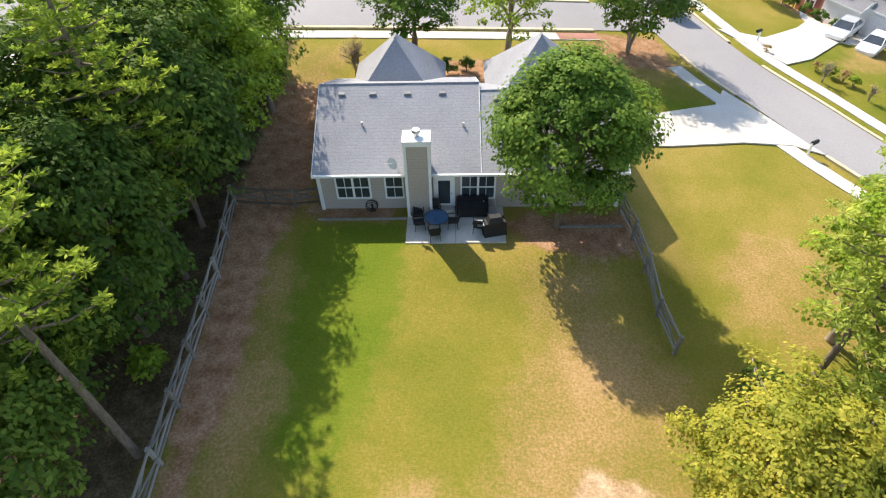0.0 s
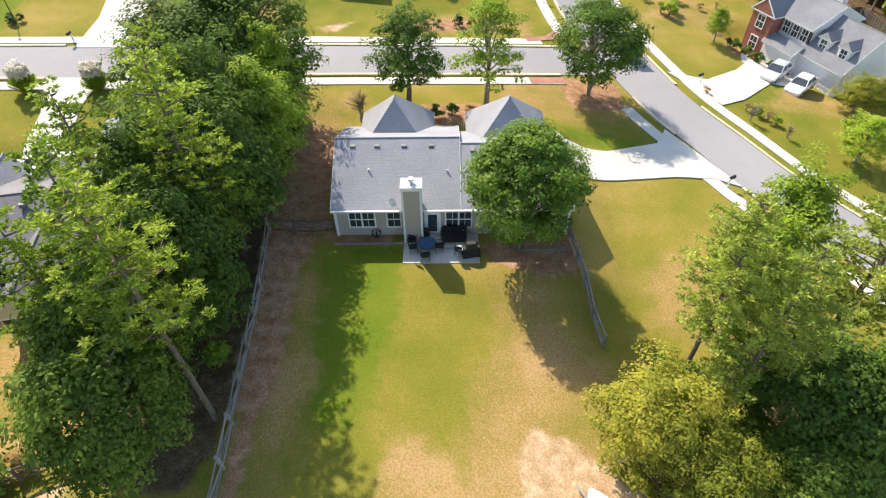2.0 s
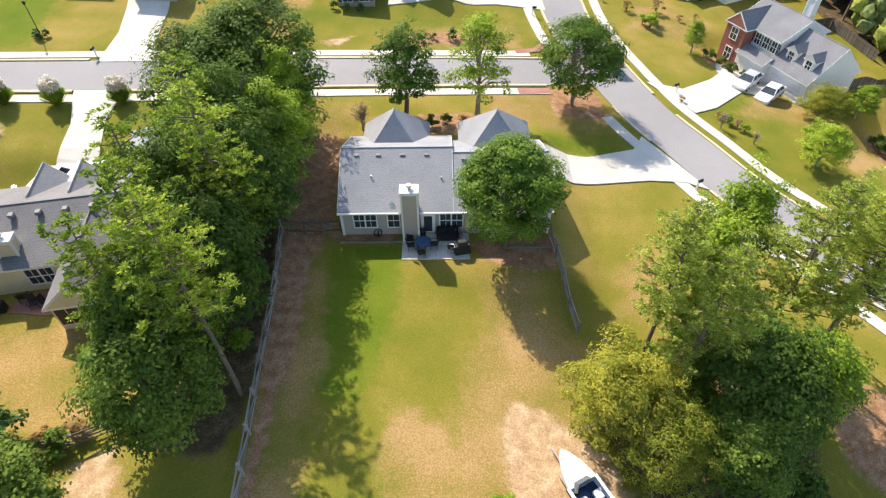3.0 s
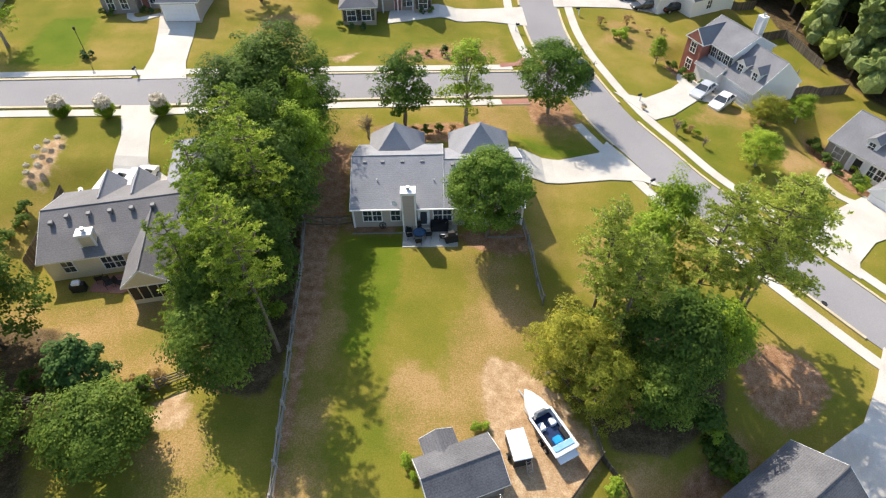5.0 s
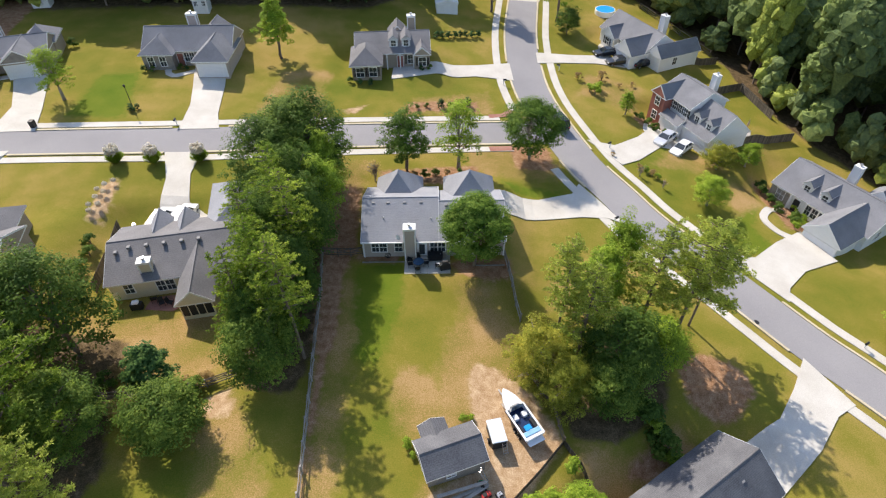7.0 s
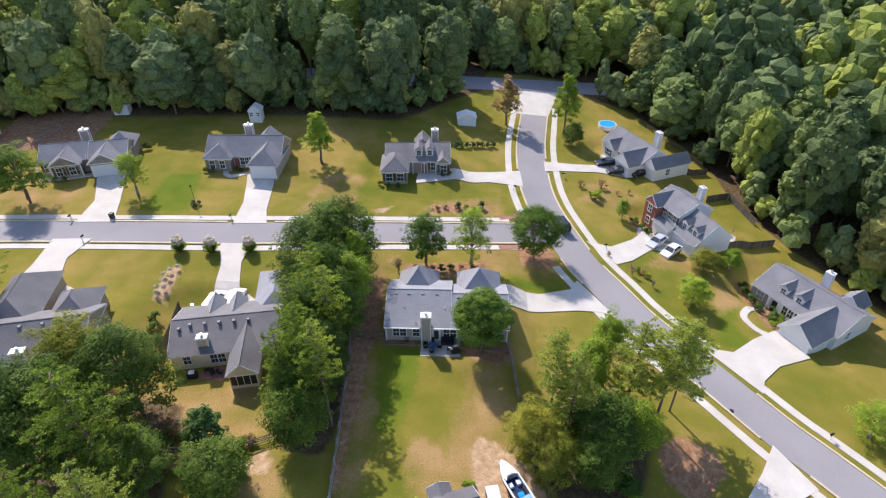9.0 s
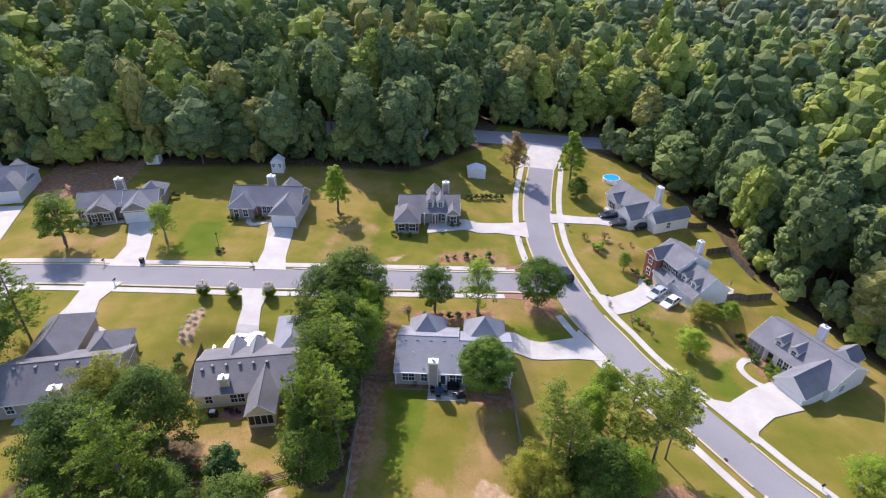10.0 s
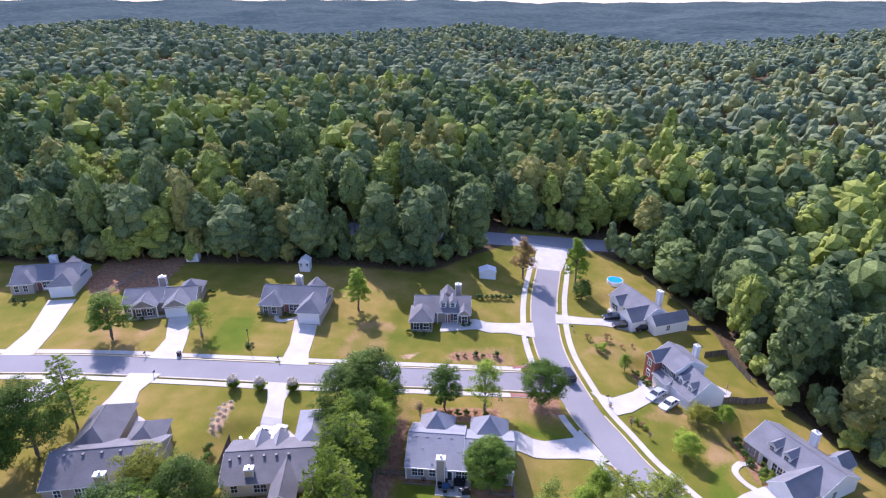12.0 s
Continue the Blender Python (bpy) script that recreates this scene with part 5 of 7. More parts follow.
TREE_ROWS = [
    ("maple", "round_tree", "dense round green shade tree beside the patio", 5.3, 22.3, 0, 1.0, 1.02),
    ("street", "street_tree", "young dark green street tree with upright crown", -2.8, 40.6, 30, 1.0, 0.98),
    ("airy", "street_tree", "airy light green street tree with thin crown", 4.2, 42.0, 70, 1.0, 1.02),
    ("oak", "street_tree", "broad multi-stemmed green street tree", 14.6, 45.6, 10, 1.0, 0.95),
    ("big", "oak_tree", "tall dense dark green tree in the tree row", -14.6, 36.4, 0, 1.0, 0.95),
    ("big", "oak_tree", "tall dense dark green tree in the tree row", -18.6, 33.0, 120, 0.95, 0.9),
    ("big", "oak_tree", "tall dense dark green tree in the tree row", -17.5, 39.0, 200, 0.8, 0.78),
    ("lime", "slender_tree", "yellow-green tree at the row's edge", -11.9, 33.0, 60, 0.7, 1.1),
    ("lime", "slender_tree", "yellow-green tree at the row's edge", -12.4, 28.0, 160, 0.95, 1.1),
    ("green", "leafy_tree", "leafy green tree crowding the rail fence", -13.2, 22.0, 50, 0.9, 1.4),
    ("green", "leafy_tree", "leafy green tree crowding the rail fence", -13.4, 15.0, 150, 0.8, 1.3),
    ("green", "leafy_tree", "leafy green tree crowding the rail fence", -14.6, 7.2, 250, 0.8, 1.05),
    ("pine_low", "pine_tree", "tall pine with tufted yellow-green needles", -15.6, 24.0, 0, 0.9, 0.95),
    ("pine", "pine_tree", "tall pine with bare grey trunk and tufted crown", -12.9, 18.4, 90, 0.95, 0.98),
    ("pine_low", "pine_tree", "tall pine with tufted yellow-green needles", -14.6, 12.0, 200, 0.88, 1.02),
    ("pine_tall", "pine_tree", "leaning pine with bare grey trunk beside the fence", -11.7, 9.5, 180, 0.85, 0.92),
    ("pine", "pine_tree", "tall pine with bare grey trunk and tufted crown", -16.6, 16.8, 300, 0.85, 0.95),
    ("pine_low", "pine_tree", "tall pine with tufted yellow-green needles", -16.4, 10.4, 120, 0.72, 0.9),
    ("green", "leafy_tree", "tall leafy green tree within the row", -15.4, 19.0, 100, 0.85, 1.5),
    ("green", "leafy_tree", "tall leafy green tree within the row", -14.9, 10.6, 330, 0.78, 1.3),
    ("green", "leafy_tree", "tall leafy green tree within the row", -14.4, 27.0, 210, 0.85, 1.5),
    ("green", "leafy_tree", "leafy green tree in the shaded row", -17.2, 28.0, 20, 0.85, 1.15),
    ("pine_low", "pine_tree", "broad pine towering over the neighbouring yard", -31.6, 0.6, 40, 1.3, 1.12),
    ("big", "oak_tree", "large rounded tree over the neighbouring yard", -33.4, 10.0, 300, 0.9, 0.95),
    ("big", "oak_tree", "large rounded tree over the neighbouring yard", -38.0, 3.0, 100, 1.0, 1.0),
    ("yellow", "bushy_tree", "yellowing tree beside the large pine", -39.5, 11.6, 100, 1.15, 1.35),
    ("dark", "magnolia_tree", "dark glossy evergreen tree by the back fence", -23.9, 5.6, 0, 0.95, 0.95),
    ("green", "leafy_tree", "low rounded green tree in the back yard", -21.6, 1.6, 40, 0.82, 0.66),
    ("pine_sun_full", "pine_tree", "bright sunlit pine in the near yard", -26.8, -6.8, 10, 0.95, 0.92),
    ("pine_low", "pine_tree", "tall pine in the near yard", -33.0, -7.6, 250, 1.0, 0.95),
    ("big", "oak_tree", "shaded tree in the near yard", -29.5, 1.0, 20, 0.7, 0.55),
    ("yellow", "bushy_tree", "bushy yellowing tree beside the sandy yard", 10.6, 7.9, 0, 0.8, 0.92),
    ("yellow", "bushy_tree", "bushy yellowing tree beside the sandy yard", 12.6, 5.6, 140, 0.7, 0.78),
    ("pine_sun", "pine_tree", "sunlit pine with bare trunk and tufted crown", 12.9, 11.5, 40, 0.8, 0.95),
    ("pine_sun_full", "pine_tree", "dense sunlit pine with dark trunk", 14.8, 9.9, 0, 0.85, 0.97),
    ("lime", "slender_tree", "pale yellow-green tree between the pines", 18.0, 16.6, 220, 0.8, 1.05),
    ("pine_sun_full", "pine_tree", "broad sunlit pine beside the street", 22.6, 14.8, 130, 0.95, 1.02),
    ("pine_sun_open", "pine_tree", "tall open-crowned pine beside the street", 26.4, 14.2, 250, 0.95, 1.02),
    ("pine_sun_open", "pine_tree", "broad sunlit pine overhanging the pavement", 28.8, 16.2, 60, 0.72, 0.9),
    ("lime", "slender_tree", "pale yellow-green tree between the pines", 20.8, 19.4, 320, 0.8, 1.2),
    ("green", "leafy_tree", "shaded green tree under the pines", 18.4, 8.6, 10, 0.95, 1.1),
    ("lime", "leafy_tree", "bright green leafy tree under the pines", 22.2, 9.6, 110, 0.85, 0.85),
    ("green", "leafy_tree", "shaded green tree under the pines", 17.0, 5.4, 230, 0.7, 0.8),
    ("lime", "slender_tree", "bright green shrubby tree by the back fence", 12.6, -4.6, 300, 0.55, 0.42),
    ("street", "street_tree", "rounded lawn tree casting shade on the street", -70.9, 50.7, 20, 1.25, 1.1),
    ("airy", "street_tree", "thin airy tree on the lawn", -54.2, 54.5, 140, 0.85, 0.78),
    ("cone", "conical_tree", "conical dark green tree on the lawn", -25.0, 69.8, 0, 1.0, 1.0),
    ("rust", "browning_tree", "tall browning tree beside the street", 12.6, 95.0, 0, 1.0, 1.0),
    ("cone", "conical_tree", "tall yellow-green tree beside the street", 26.0, 94.0, 90, 1.05, 1.35),
    ("green", "leafy_tree", "small green tree beside the street", 27.2, 88.5, 10, 0.6, 0.65),
    ("lime", "small_tree", "small bright green tree on the lawn", 38.8, 38.4, 60, 0.72, 0.5),
    ("yellow", "small_tree", "small pale green tree beside the driveway", 43.6, 47.6, 0, 0.62, 0.5),
    ("lime", "small_tree", "small bright green tree beside the house", 48.6, 48.8, 200, 0.55, 0.42),
    ("airy", "small_tree", "young green tree on the lawn", 54.0, 15.5, 0, 0.9, 0.55),
    ("lime", "small_tree", "young green tree on the lawn", 32.6, 60.8, 0, 0.42, 0.42),
    ("bare", "crape_myrtle", "nearly bare multi-stemmed shrub beside the house", -7.0, 38.4, 0, 1.0, 1.0),
    ("bare", "crape_myrtle", "thin small ornamental tree on the lawn", 30.6, 43.8, 60, 0.6, 0.6),
    ("bare", "crape_myrtle", "thin small ornamental tree on the lawn", 33.4, 41.4, 120, 0.5, 0.45),
    ("big", "oak_tree", "dark tree beside the westernmost house", -61.8, 19.0, 60, 0.9, 1.0),
    ("pine_low", "pine_tree", "pine beside the westernmost house", -60.8, 26.0, 160, 1.0, 0.9),
    ("big", "oak_tree", "dark tree beside the westernmost house", -65.5, 13.0, 200, 1.0, 0.9),
]
for kind, name, label, x, y, yaw, s, sz in TREE_ROWS:
    plant(kind, name, label, "tree", x, y, yaw, s, sz)

# ---- woods ----
rng = np.random.default_rng(50)


ICO = bmesh.new()
bmesh.ops.create_icosphere(ICO, subdivisions=0, radius=1.08)
ICO_V = np.array([v.co[:] for v in ICO.verts])
ICO_F = np.array([[v.index for v in f.verts] for f in ICO.faces])
ICO.free()


def tri_mesh(name, v, f, mats, index):
    """A mesh of triangles from arrays."""
    me = bpy.data.meshes.new(name)
    me.vertices.add(len(v))
    me.vertices.foreach_set("co", v.astype(np.float32).ravel())
    me.loops.add(3 * len(f))
    me.loops.foreach_set("vertex_index", f.astype(np.int32).ravel())
    me.polygons.add(len(f))
    me.polygons.foreach_set("loop_start", np.arange(0, 3 * len(f), 3, dtype=np.int32))
    for m in mats:
        me.materials.append(m)
    me.polygons.foreach_set("material_index", np.asarray(index, np.int32))
    me.polygons.foreach_set("use_smooth", np.zeros(len(f), bool))
    me.update(calc_edges=True)
    return me


def wood_template(seed, h, r, base, clumps, leaves, size, egg, puff=0.42):
    """A crown of uneven leafy clumps over a tall ovoid, with loose leaves breaking its outline."""
    q = np.random.default_rng(seed)
    k = np.arange(clumps) + 0.5
    up = 1 - 1.62 * k / clumps
    a = k * 2.39996 + q.uniform(-0.5, 0.5, clumps)
    wide = np.sqrt(np.maximum(0.02, 1 - up * up)) * (1 - egg * up)
    rad = q.uniform(0.82, 1.0, clumps)
    half = (h - base) / 2
    c = np.stack([np.cos(a) * wide * r * rad * 0.66, np.sin(a) * wide * r * rad * 0.66, base + half + up * half * 0.84 * rad], 1)
    c = np.concatenate([c, [[0, 0, base + half * 0.9]]])
    cr = np.append(r * puff * q.uniform(0.65, 1.2, clumps) * (1 - 0.3 * egg * up), r * 0.62)
    rough = q.uniform(0.68, 1.26, (len(c), len(ICO_V), 1))
    sz = np.stack([cr, cr, cr * 0.95], 1)
    sz[-1, 2] = half * 0.78
    v = c[:, None] + ICO_V * rough * sz[:, None]
    f = (ICO_F[None] + np.arange(len(c))[:, None, None] * len(ICO_V)).reshape(-1, 3)
    v = v.reshape(-1, 3)
    if leaves:
        d = q.normal(size=(clumps, leaves, 3))
        d /= np.linalg.norm(d, axis=2, keepdims=True)
        d[..., 2] = np.abs(d[..., 2]) * 0.8 + 0.2 * d[..., 2]
        p = c[:-1, None] + d * cr[:-1, None, None] * q.uniform(0.92, 1.3, (clumps, leaves, 1))
        lq = leaf_quads(p.reshape(-1, 3), (d + 0.5 * q.normal(size=d.shape)).reshape(-1, 3), size, q, 0.75)
        n = len(v)
        o = n + 4 * np.arange(len(lq))[:, None]
        f = np.concatenate([f, o + np.array([0, 1, 2]), o + np.array([0, 2, 3])])
        v = np.concatenate([v, lq.reshape(-1, 3)])
    return v, f


def grow(name, label, cells, templates, mats, seed, trunks):
    """Joins many trees into one mesh, with plain tapering trunks."""
    r = np.random.default_rng(seed)
    vs, fs, idx_, n = [], [], [], 0
    ang = np.arange(5) * 2 * math.pi / 5
    ring = np.stack([np.cos(ang), np.sin(ang)], 1)
    for x, y, d in cells:
        tv, tf = templates[r.integers(len(templates))]
        a, s, sz = r.uniform(0, 6.28), r.uniform(0.7, 1.3), r.uniform(0.72, 1.22)
        c_, s_ = math.cos(a), math.sin(a)
        m = np.array([[c_ * s, -s_ * s, 0], [s_ * s, c_ * s, 0], [0, 0, sz]])
        z = g(x, y)
        vs.append(tv @ m.T + np.array([x, y, z]))
        fs.append(tf + n)
        n += len(tv)
        low = 1.2 * noise.noise(Vector((x * 0.022, y * 0.016, 3.0))) + 0.4 * r.normal()
        idx_.append(np.full(len(tf), int(np.searchsorted([-0.32, -0.02, 0.22, 0.42], low))))
        if trunks:
            lo = np.concatenate([ring * 0.22 + (x, y), np.full((5, 1), z - 0.3)], 1)
            hi = np.concatenate([ring * 0.1 + (x, y), np.full((5, 1), z + 9 * sz)], 1)
            vs.append(np.concatenate([lo, hi]))
            j = np.arange(5)
            k = (j + 1) % 5
            fs.append(np.concatenate([np.stack([j, k, k + 5], 1), np.stack([j, k + 5, j + 5], 1)]) + n)
            n += 10
            idx_.append(np.full(10, 5))
    me = tri_mesh(name, np.concatenate(vs), np.concatenate(fs), [M[m] for m in mats], np.concatenate(idx_))
    return tagged(new(name, me), label, "woods", kind="stuff")


def cells_in(step, y0, y1, lo, hi, seed):
    r = np.random.default_rng(seed)
    out_ = []
    for y in np.arange(y0, y1, step):
        half = 150 + 0.8 * max(0, y - 60)
        for x in np.arange(-half, half, step):
            xx, yy = x + r.uniform(-0.42, 0.42) * step, y + r.uniform(-0.42, 0.42) * step
            d = yy - np.interp(xx, EDGE_X, EDGE_Y)
            if d > 0 and lo <= d < hi and not (-45 < xx < 60 and abs(yy - (116.5 + 0.18 * xx)) < 6.5):
                out_.append((xx, yy, d))
    return out_


WOODS = ["wood3", "wood1", "wood5", "wood4", "wood2", "bark"]
NEAR_T = [wood_template(60 + k, h, r, b, 40, 13, 0.46, e, 0.34) for k, (h, r, b, e) in enumerate(((17, 4.6, 2.0, 0.1), (19, 5.0, 3.0, 0.2), (15, 4.4, 0.8, 0.25), (22, 3.8, 7, 0.4), (18, 5.4, 2.0, 0.05)))]
MID_T = [wood_template(70 + k, h, r, b, 14, 2, 0.6, e, 0.47) for k, (h, r, b, e) in enumerate(((18, 4.8, 5, 0.1), (22, 4.6, 7, 0.3), (16, 4.4, 4, 0.3), (20, 5.4, 5, 0.05)))]
FAR_T = [wood_template(80 + k, h, r, b, 3, 0, 2.0, e, 0.62) for k, (h, r, b, e) in enumerate(((17, 6.6, 6, 0.1), (21, 6.4, 7, 0.3), (15, 6.2, 5, 0.2)))]
EDGE_T = [wood_template(90 + k, h, r, 0.0, 9, 9, 0.32, e, 0.5) for k, (h, r, e) in enumerate(((7, 2.6, 0.1), (9, 2.6, 0.3), (5, 2.3, 0.0)))]
grow("near_woods", "dense mixed green woods with dark trunks behind the houses", cells_in(6.2, -60, 300, 0, 48, 1), NEAR_T, WOODS, 2, True)
grow("woods_edge", "leafy undergrowth along the edge of the woods", cells_in(3.4, -60, 300, 0, 9, 7), EDGE_T, WOODS, 8, False)
grow("middle_woods", "dense mixed green woodland canopy", cells_in(7.4, -60, 480, 48, 270, 3), MID_T, WOODS, 4, False)
grow("far_woods", "distant woodland canopy in haze-tinted colours", cells_in(14.0, 100, 1210, 270, 9000, 5), FAR_T, ["far2", "far1", "far1", "far1", "far3", "bark"], 6, False)

# hardly visible single trees beyond: one uneven canopy to the skyline
cy = np.concatenate([np.linspace(1150, 2000, 70), np.linspace(2030, 4600, 60)])
cx = np.linspace(-1.25, 1.25, 260)
CX = cx[None, :] * (cy[:, None] + 250)
CY = np.repeat(cy[:, None], len(cx), 1)
CZ = G(CX, CY) + 13 + np.random.default_rng(9).uniform(-1.3, 1.2, CX.shape)
n1, n2 = CX.shape
ci = np.arange(n1 * n2).reshape(n1, n2)
cf = np.stack([ci[:-1, :-1], ci[:-1, 1:], ci[1:, 1:], ci[1:, :-1]], -1).reshape(-1, 4)
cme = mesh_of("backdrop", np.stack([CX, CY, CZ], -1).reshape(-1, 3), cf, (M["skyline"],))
tagged(new("backdrop", cme), "far wooded skyline with haze in its colour", "backdrop", kind="structure")

# ---- fences ----
POST = Build().box(-0.07, 0.07, -0.07, 0.07, -0.5, 1.3).box(-0.085, 0.085, -0.085, 0.085, 1.3, 1.34).mesh("post", M["rail"])
RAILS = {}


def bar(parent, name, a, b, w=0.05, h=0.1, mat="rail"):
    """A straight bar between two points, from a shared unit bar."""
    if mat not in RAILS:
        RAILS[mat] = Build().box(0, 1, -0.5, 0.5, -0.5, 0.5).mesh("rail", M[mat])
    a, b = Vector(a), Vector(b)
    d = b - a
    m = Matrix.Translation(a) @ d.to_track_quat("X", "Z").to_matrix().to_4x4() @ Matrix.Diagonal((d.length, w, h, 1))
    return piece(name, RAILS[mat], parent, m)


def buck_fence(label, pts, top=1.2, mat="rail", span=2.5, crossed=True, low=(0.25, 0.55), skip=()):
    """A wooden rail fence whose bays are braced by crossing rails."""
    root = thing("rail_fence", label, "fence")
    P = []
    for a, b in zip(pts, pts[1:]):
        n = max(1, round(math.dist(a, b) / span))
        P += [(a[0] + (b[0] - a[0]) * k / n, a[1] + (b[1] - a[1]) * k / n) for k in range(n)]
    P.append(pts[-1])
    rr = random.Random(len(P))
    Q = [Vector((x, y, g(x, y))) for x, y in P]
    for q in Q:
        piece("post", POST if mat == "rail" else POST_DARK, root, pose(q.x, q.y, q.z + rr.uniform(-0.06, 0.03), rr.uniform(-2, 2), rr.uniform(-2, 2), math.degrees(math.atan2(Q[-1].y - Q[0].y, Q[-1].x - Q[0].x))))
    for k, (a, b) in enumerate(zip(Q, Q[1:])):
        if k in skip:
            continue
        for h in (*low, top):
            bar(root, "rail", a + Vector((0, 0, h + rr.uniform(-0.04, 0.04))), b + Vector((0, 0, h + rr.uniform(-0.04, 0.04))), 0.05, 0.11, mat)
        if crossed:
            off = Vector((0.06, 0.06, 0))
            bar(root, "brace", a + Vector((0, 0, low[-1])) + off, b + Vector((0, 0, top)) + off, 0.04, 0.09, mat)
            bar(root, "brace", a + Vector((0, 0, top)) - off, b + Vector((0, 0, low[-1])) - off, 0.04, 0.09, mat)
    return root


POST_DARK = Build().box(-0.06, 0.06, -0.06, 0.06, -0.5, 1.25).box(-0.075, 0.075, -0.075, 0.075, 1.25, 1.28).mesh("post", M["board"])
buck_fence("long weathered grey rail fence with crossed braces", [(-11.9, 23.8), (-11.3, 18.4), (-10.9, 11.5), (-10.4, 4.5), (-9.8, -4.3), (-9.4, -14)])
buck_fence("weathered rail fence with crossed braces beside the shade tree", [(8.9, 23.4), (9.35, 19.4), (9.9, 15.2)], span=2.1)
buck_fence("dark rail gate and fence closing the side yard", [(-11.9, 23.8), (-10.2, 23.9), (-8.8, 24.1), (-7.5, 24.4)], 1.15, "board", 1.6)
buck_fence("brown rail fence across the neighbouring yard", [(-29.5, 4.9), (-24, 5.2), (-20.0, 6.2), (-17.3, 7.5)], 1.15, "board", 2.2)
buck_fence("brown rail fence around the boat yard", [(9.9, 8.6), (11.9, 4.8), (12.2, 1.3)], 1.1, "board", 2.3, False, (0.3, 0.7))
buck_fence("long brown rail fence along the woods", [(46.5, 105.0), (51.0, 96.5), (56.0, 86.0)], 1.2, "board", 2.6, False, (0.3, 0.7))
buck_fence("pale rail fence beside the brown house", [(-84.6, 66.4), (-82.4, 73.0), (-81.0, 78.0)], 1.2, "rail", 2.5, False, (0.3, 0.7))

BOARD = Build().box(-0.07, 0.07, -0.012, 0.012, 0, 1).mesh("board", M["board"])


def board_fence(label, pts, top=1.6, step=0.17):
    root = thing("board_fence", label, "fence")
    rr = random.Random(int(pts[0][0] * 10))
    for a, b in zip(pts, pts[1:]):
        a, b = Vector(a), Vector(b)
        n = max(2, int((b - a).length / step))
        yaw = math.degrees(math.atan2(b.y - a.y, b.x - a.x))
        for k in range(n):
            p = a.lerp(b, k / n)
            piece("board", BOARD, root, pose(p.x, p.y, g(p.x, p.y) - 0.05, 0, rr.uniform(-1, 1), yaw) @ Matrix.Diagonal((1, 1, top + rr.uniform(-0.04, 0.04), 1)))
        m = max(1, round((b - a).length / 2.4))
        for k in range(m):
            p, q = a.lerp(b, k / m), a.lerp(b, (k + 1) / m)
            for h in (0.4, top - 0.3):
                bar(root, "rail", (p.x, p.y + 0.04, g(p.x, p.y) + h), (q.x, q.y + 0.04, g(q.x, q.y) + h), 0.05, 0.09, "board")
    return root


board_fence("low dark board fence around the sandy yard", [(12.2, 1.3), (9.6, -1.6), (6.6, -4.6)], 0.9, 0.155)
board_fence("low dark board fence around the sandy yard", [(12.2, 1.3), (13.9, -1.7), (15.4, -5.0)], 0.9, 0.155)
board_fence("dark wooden privacy fence beside the cream house", [(-37.0, 28.8), (-36.2, 24.0), (-35.6, 18.4)], 1.7, 0.155)
board_fence("dark wooden privacy fence beside the white house", [(41.6, 77.6), (49.0, 80.4), (56.4, 83.0)], 1.5, 0.155)
board_fence("dark wooden privacy fence behind the two-storey house", [(50.4, 54.2), (56.5, 56.5), (60.5, 57.8)], 1.6, 0.155)
board_fence("dark wooden fence around the back yard", [(52.2, 71.0), (57.6, 73.4), (59.6, 64.0)], 1.6, 0.155)

# ---- patio ----
patio = thing("patio", "pale concrete patio slab behind the house", "patio", (0, 0, Z_OWN), kind="structure")
for k in range(2):
    for j in range(2):
        piece("slab", bezel("slab", -2.55 + k * 2.6, 0.03 + k * 2.6, 21.15 + j * 1.42, 22.55 + j * 1.42, -0.25, 0.06, M["concrete"], 0.012), patio)
step_ = bezel("doorstep", -1.1, 0.0, 23.5, 23.95, 0.0, 0.16, M["concrete"], 0.02)
tagged(new("doorstep", step_), "dark mat and concrete step below the back door", "step", kind="structure").matrix_basis = pose(0, 0, Z_OWN + 0.06)
bed = bezel("timber_edging", -7.4, -2.6, 23.0, 23.12, -0.2, 0.12, M["rail"], 0.015)
tagged(new("timber_edging", bed), "weathered timber edging of the bed below the windows", "edging").matrix_basis = pose(0, 0, Z_OWN)
bed2 = bezel("timber_edging", 5.5, 8.8, -0.06, 0.06, -0.1, 0.12, M["rail"], 0.015)
tagged(new("timber_edging", bed2), "weathered timber edging under the round tree", "edging").matrix_basis = pose(0, 22.3, g(7, 22.3))
hose = Build().tube([(0.32 * math.cos(a), 0.12 * math.sin(a * 0.3), 0.4 + 0.32 * math.sin(a)) for a in np.linspace(0, 18, 70)], [0.02] * 70, 6).box(-0.05, 0.05, 0.05, 0.12, 0, 0.45)
tagged(new("garden_hose", hose.mesh("garden_hose", M["rubber"], smooth_=True)), "coiled dark garden hose on a stand by the wall", "hose").matrix_basis = pose(-4.5, 23.75, Z_OWN)


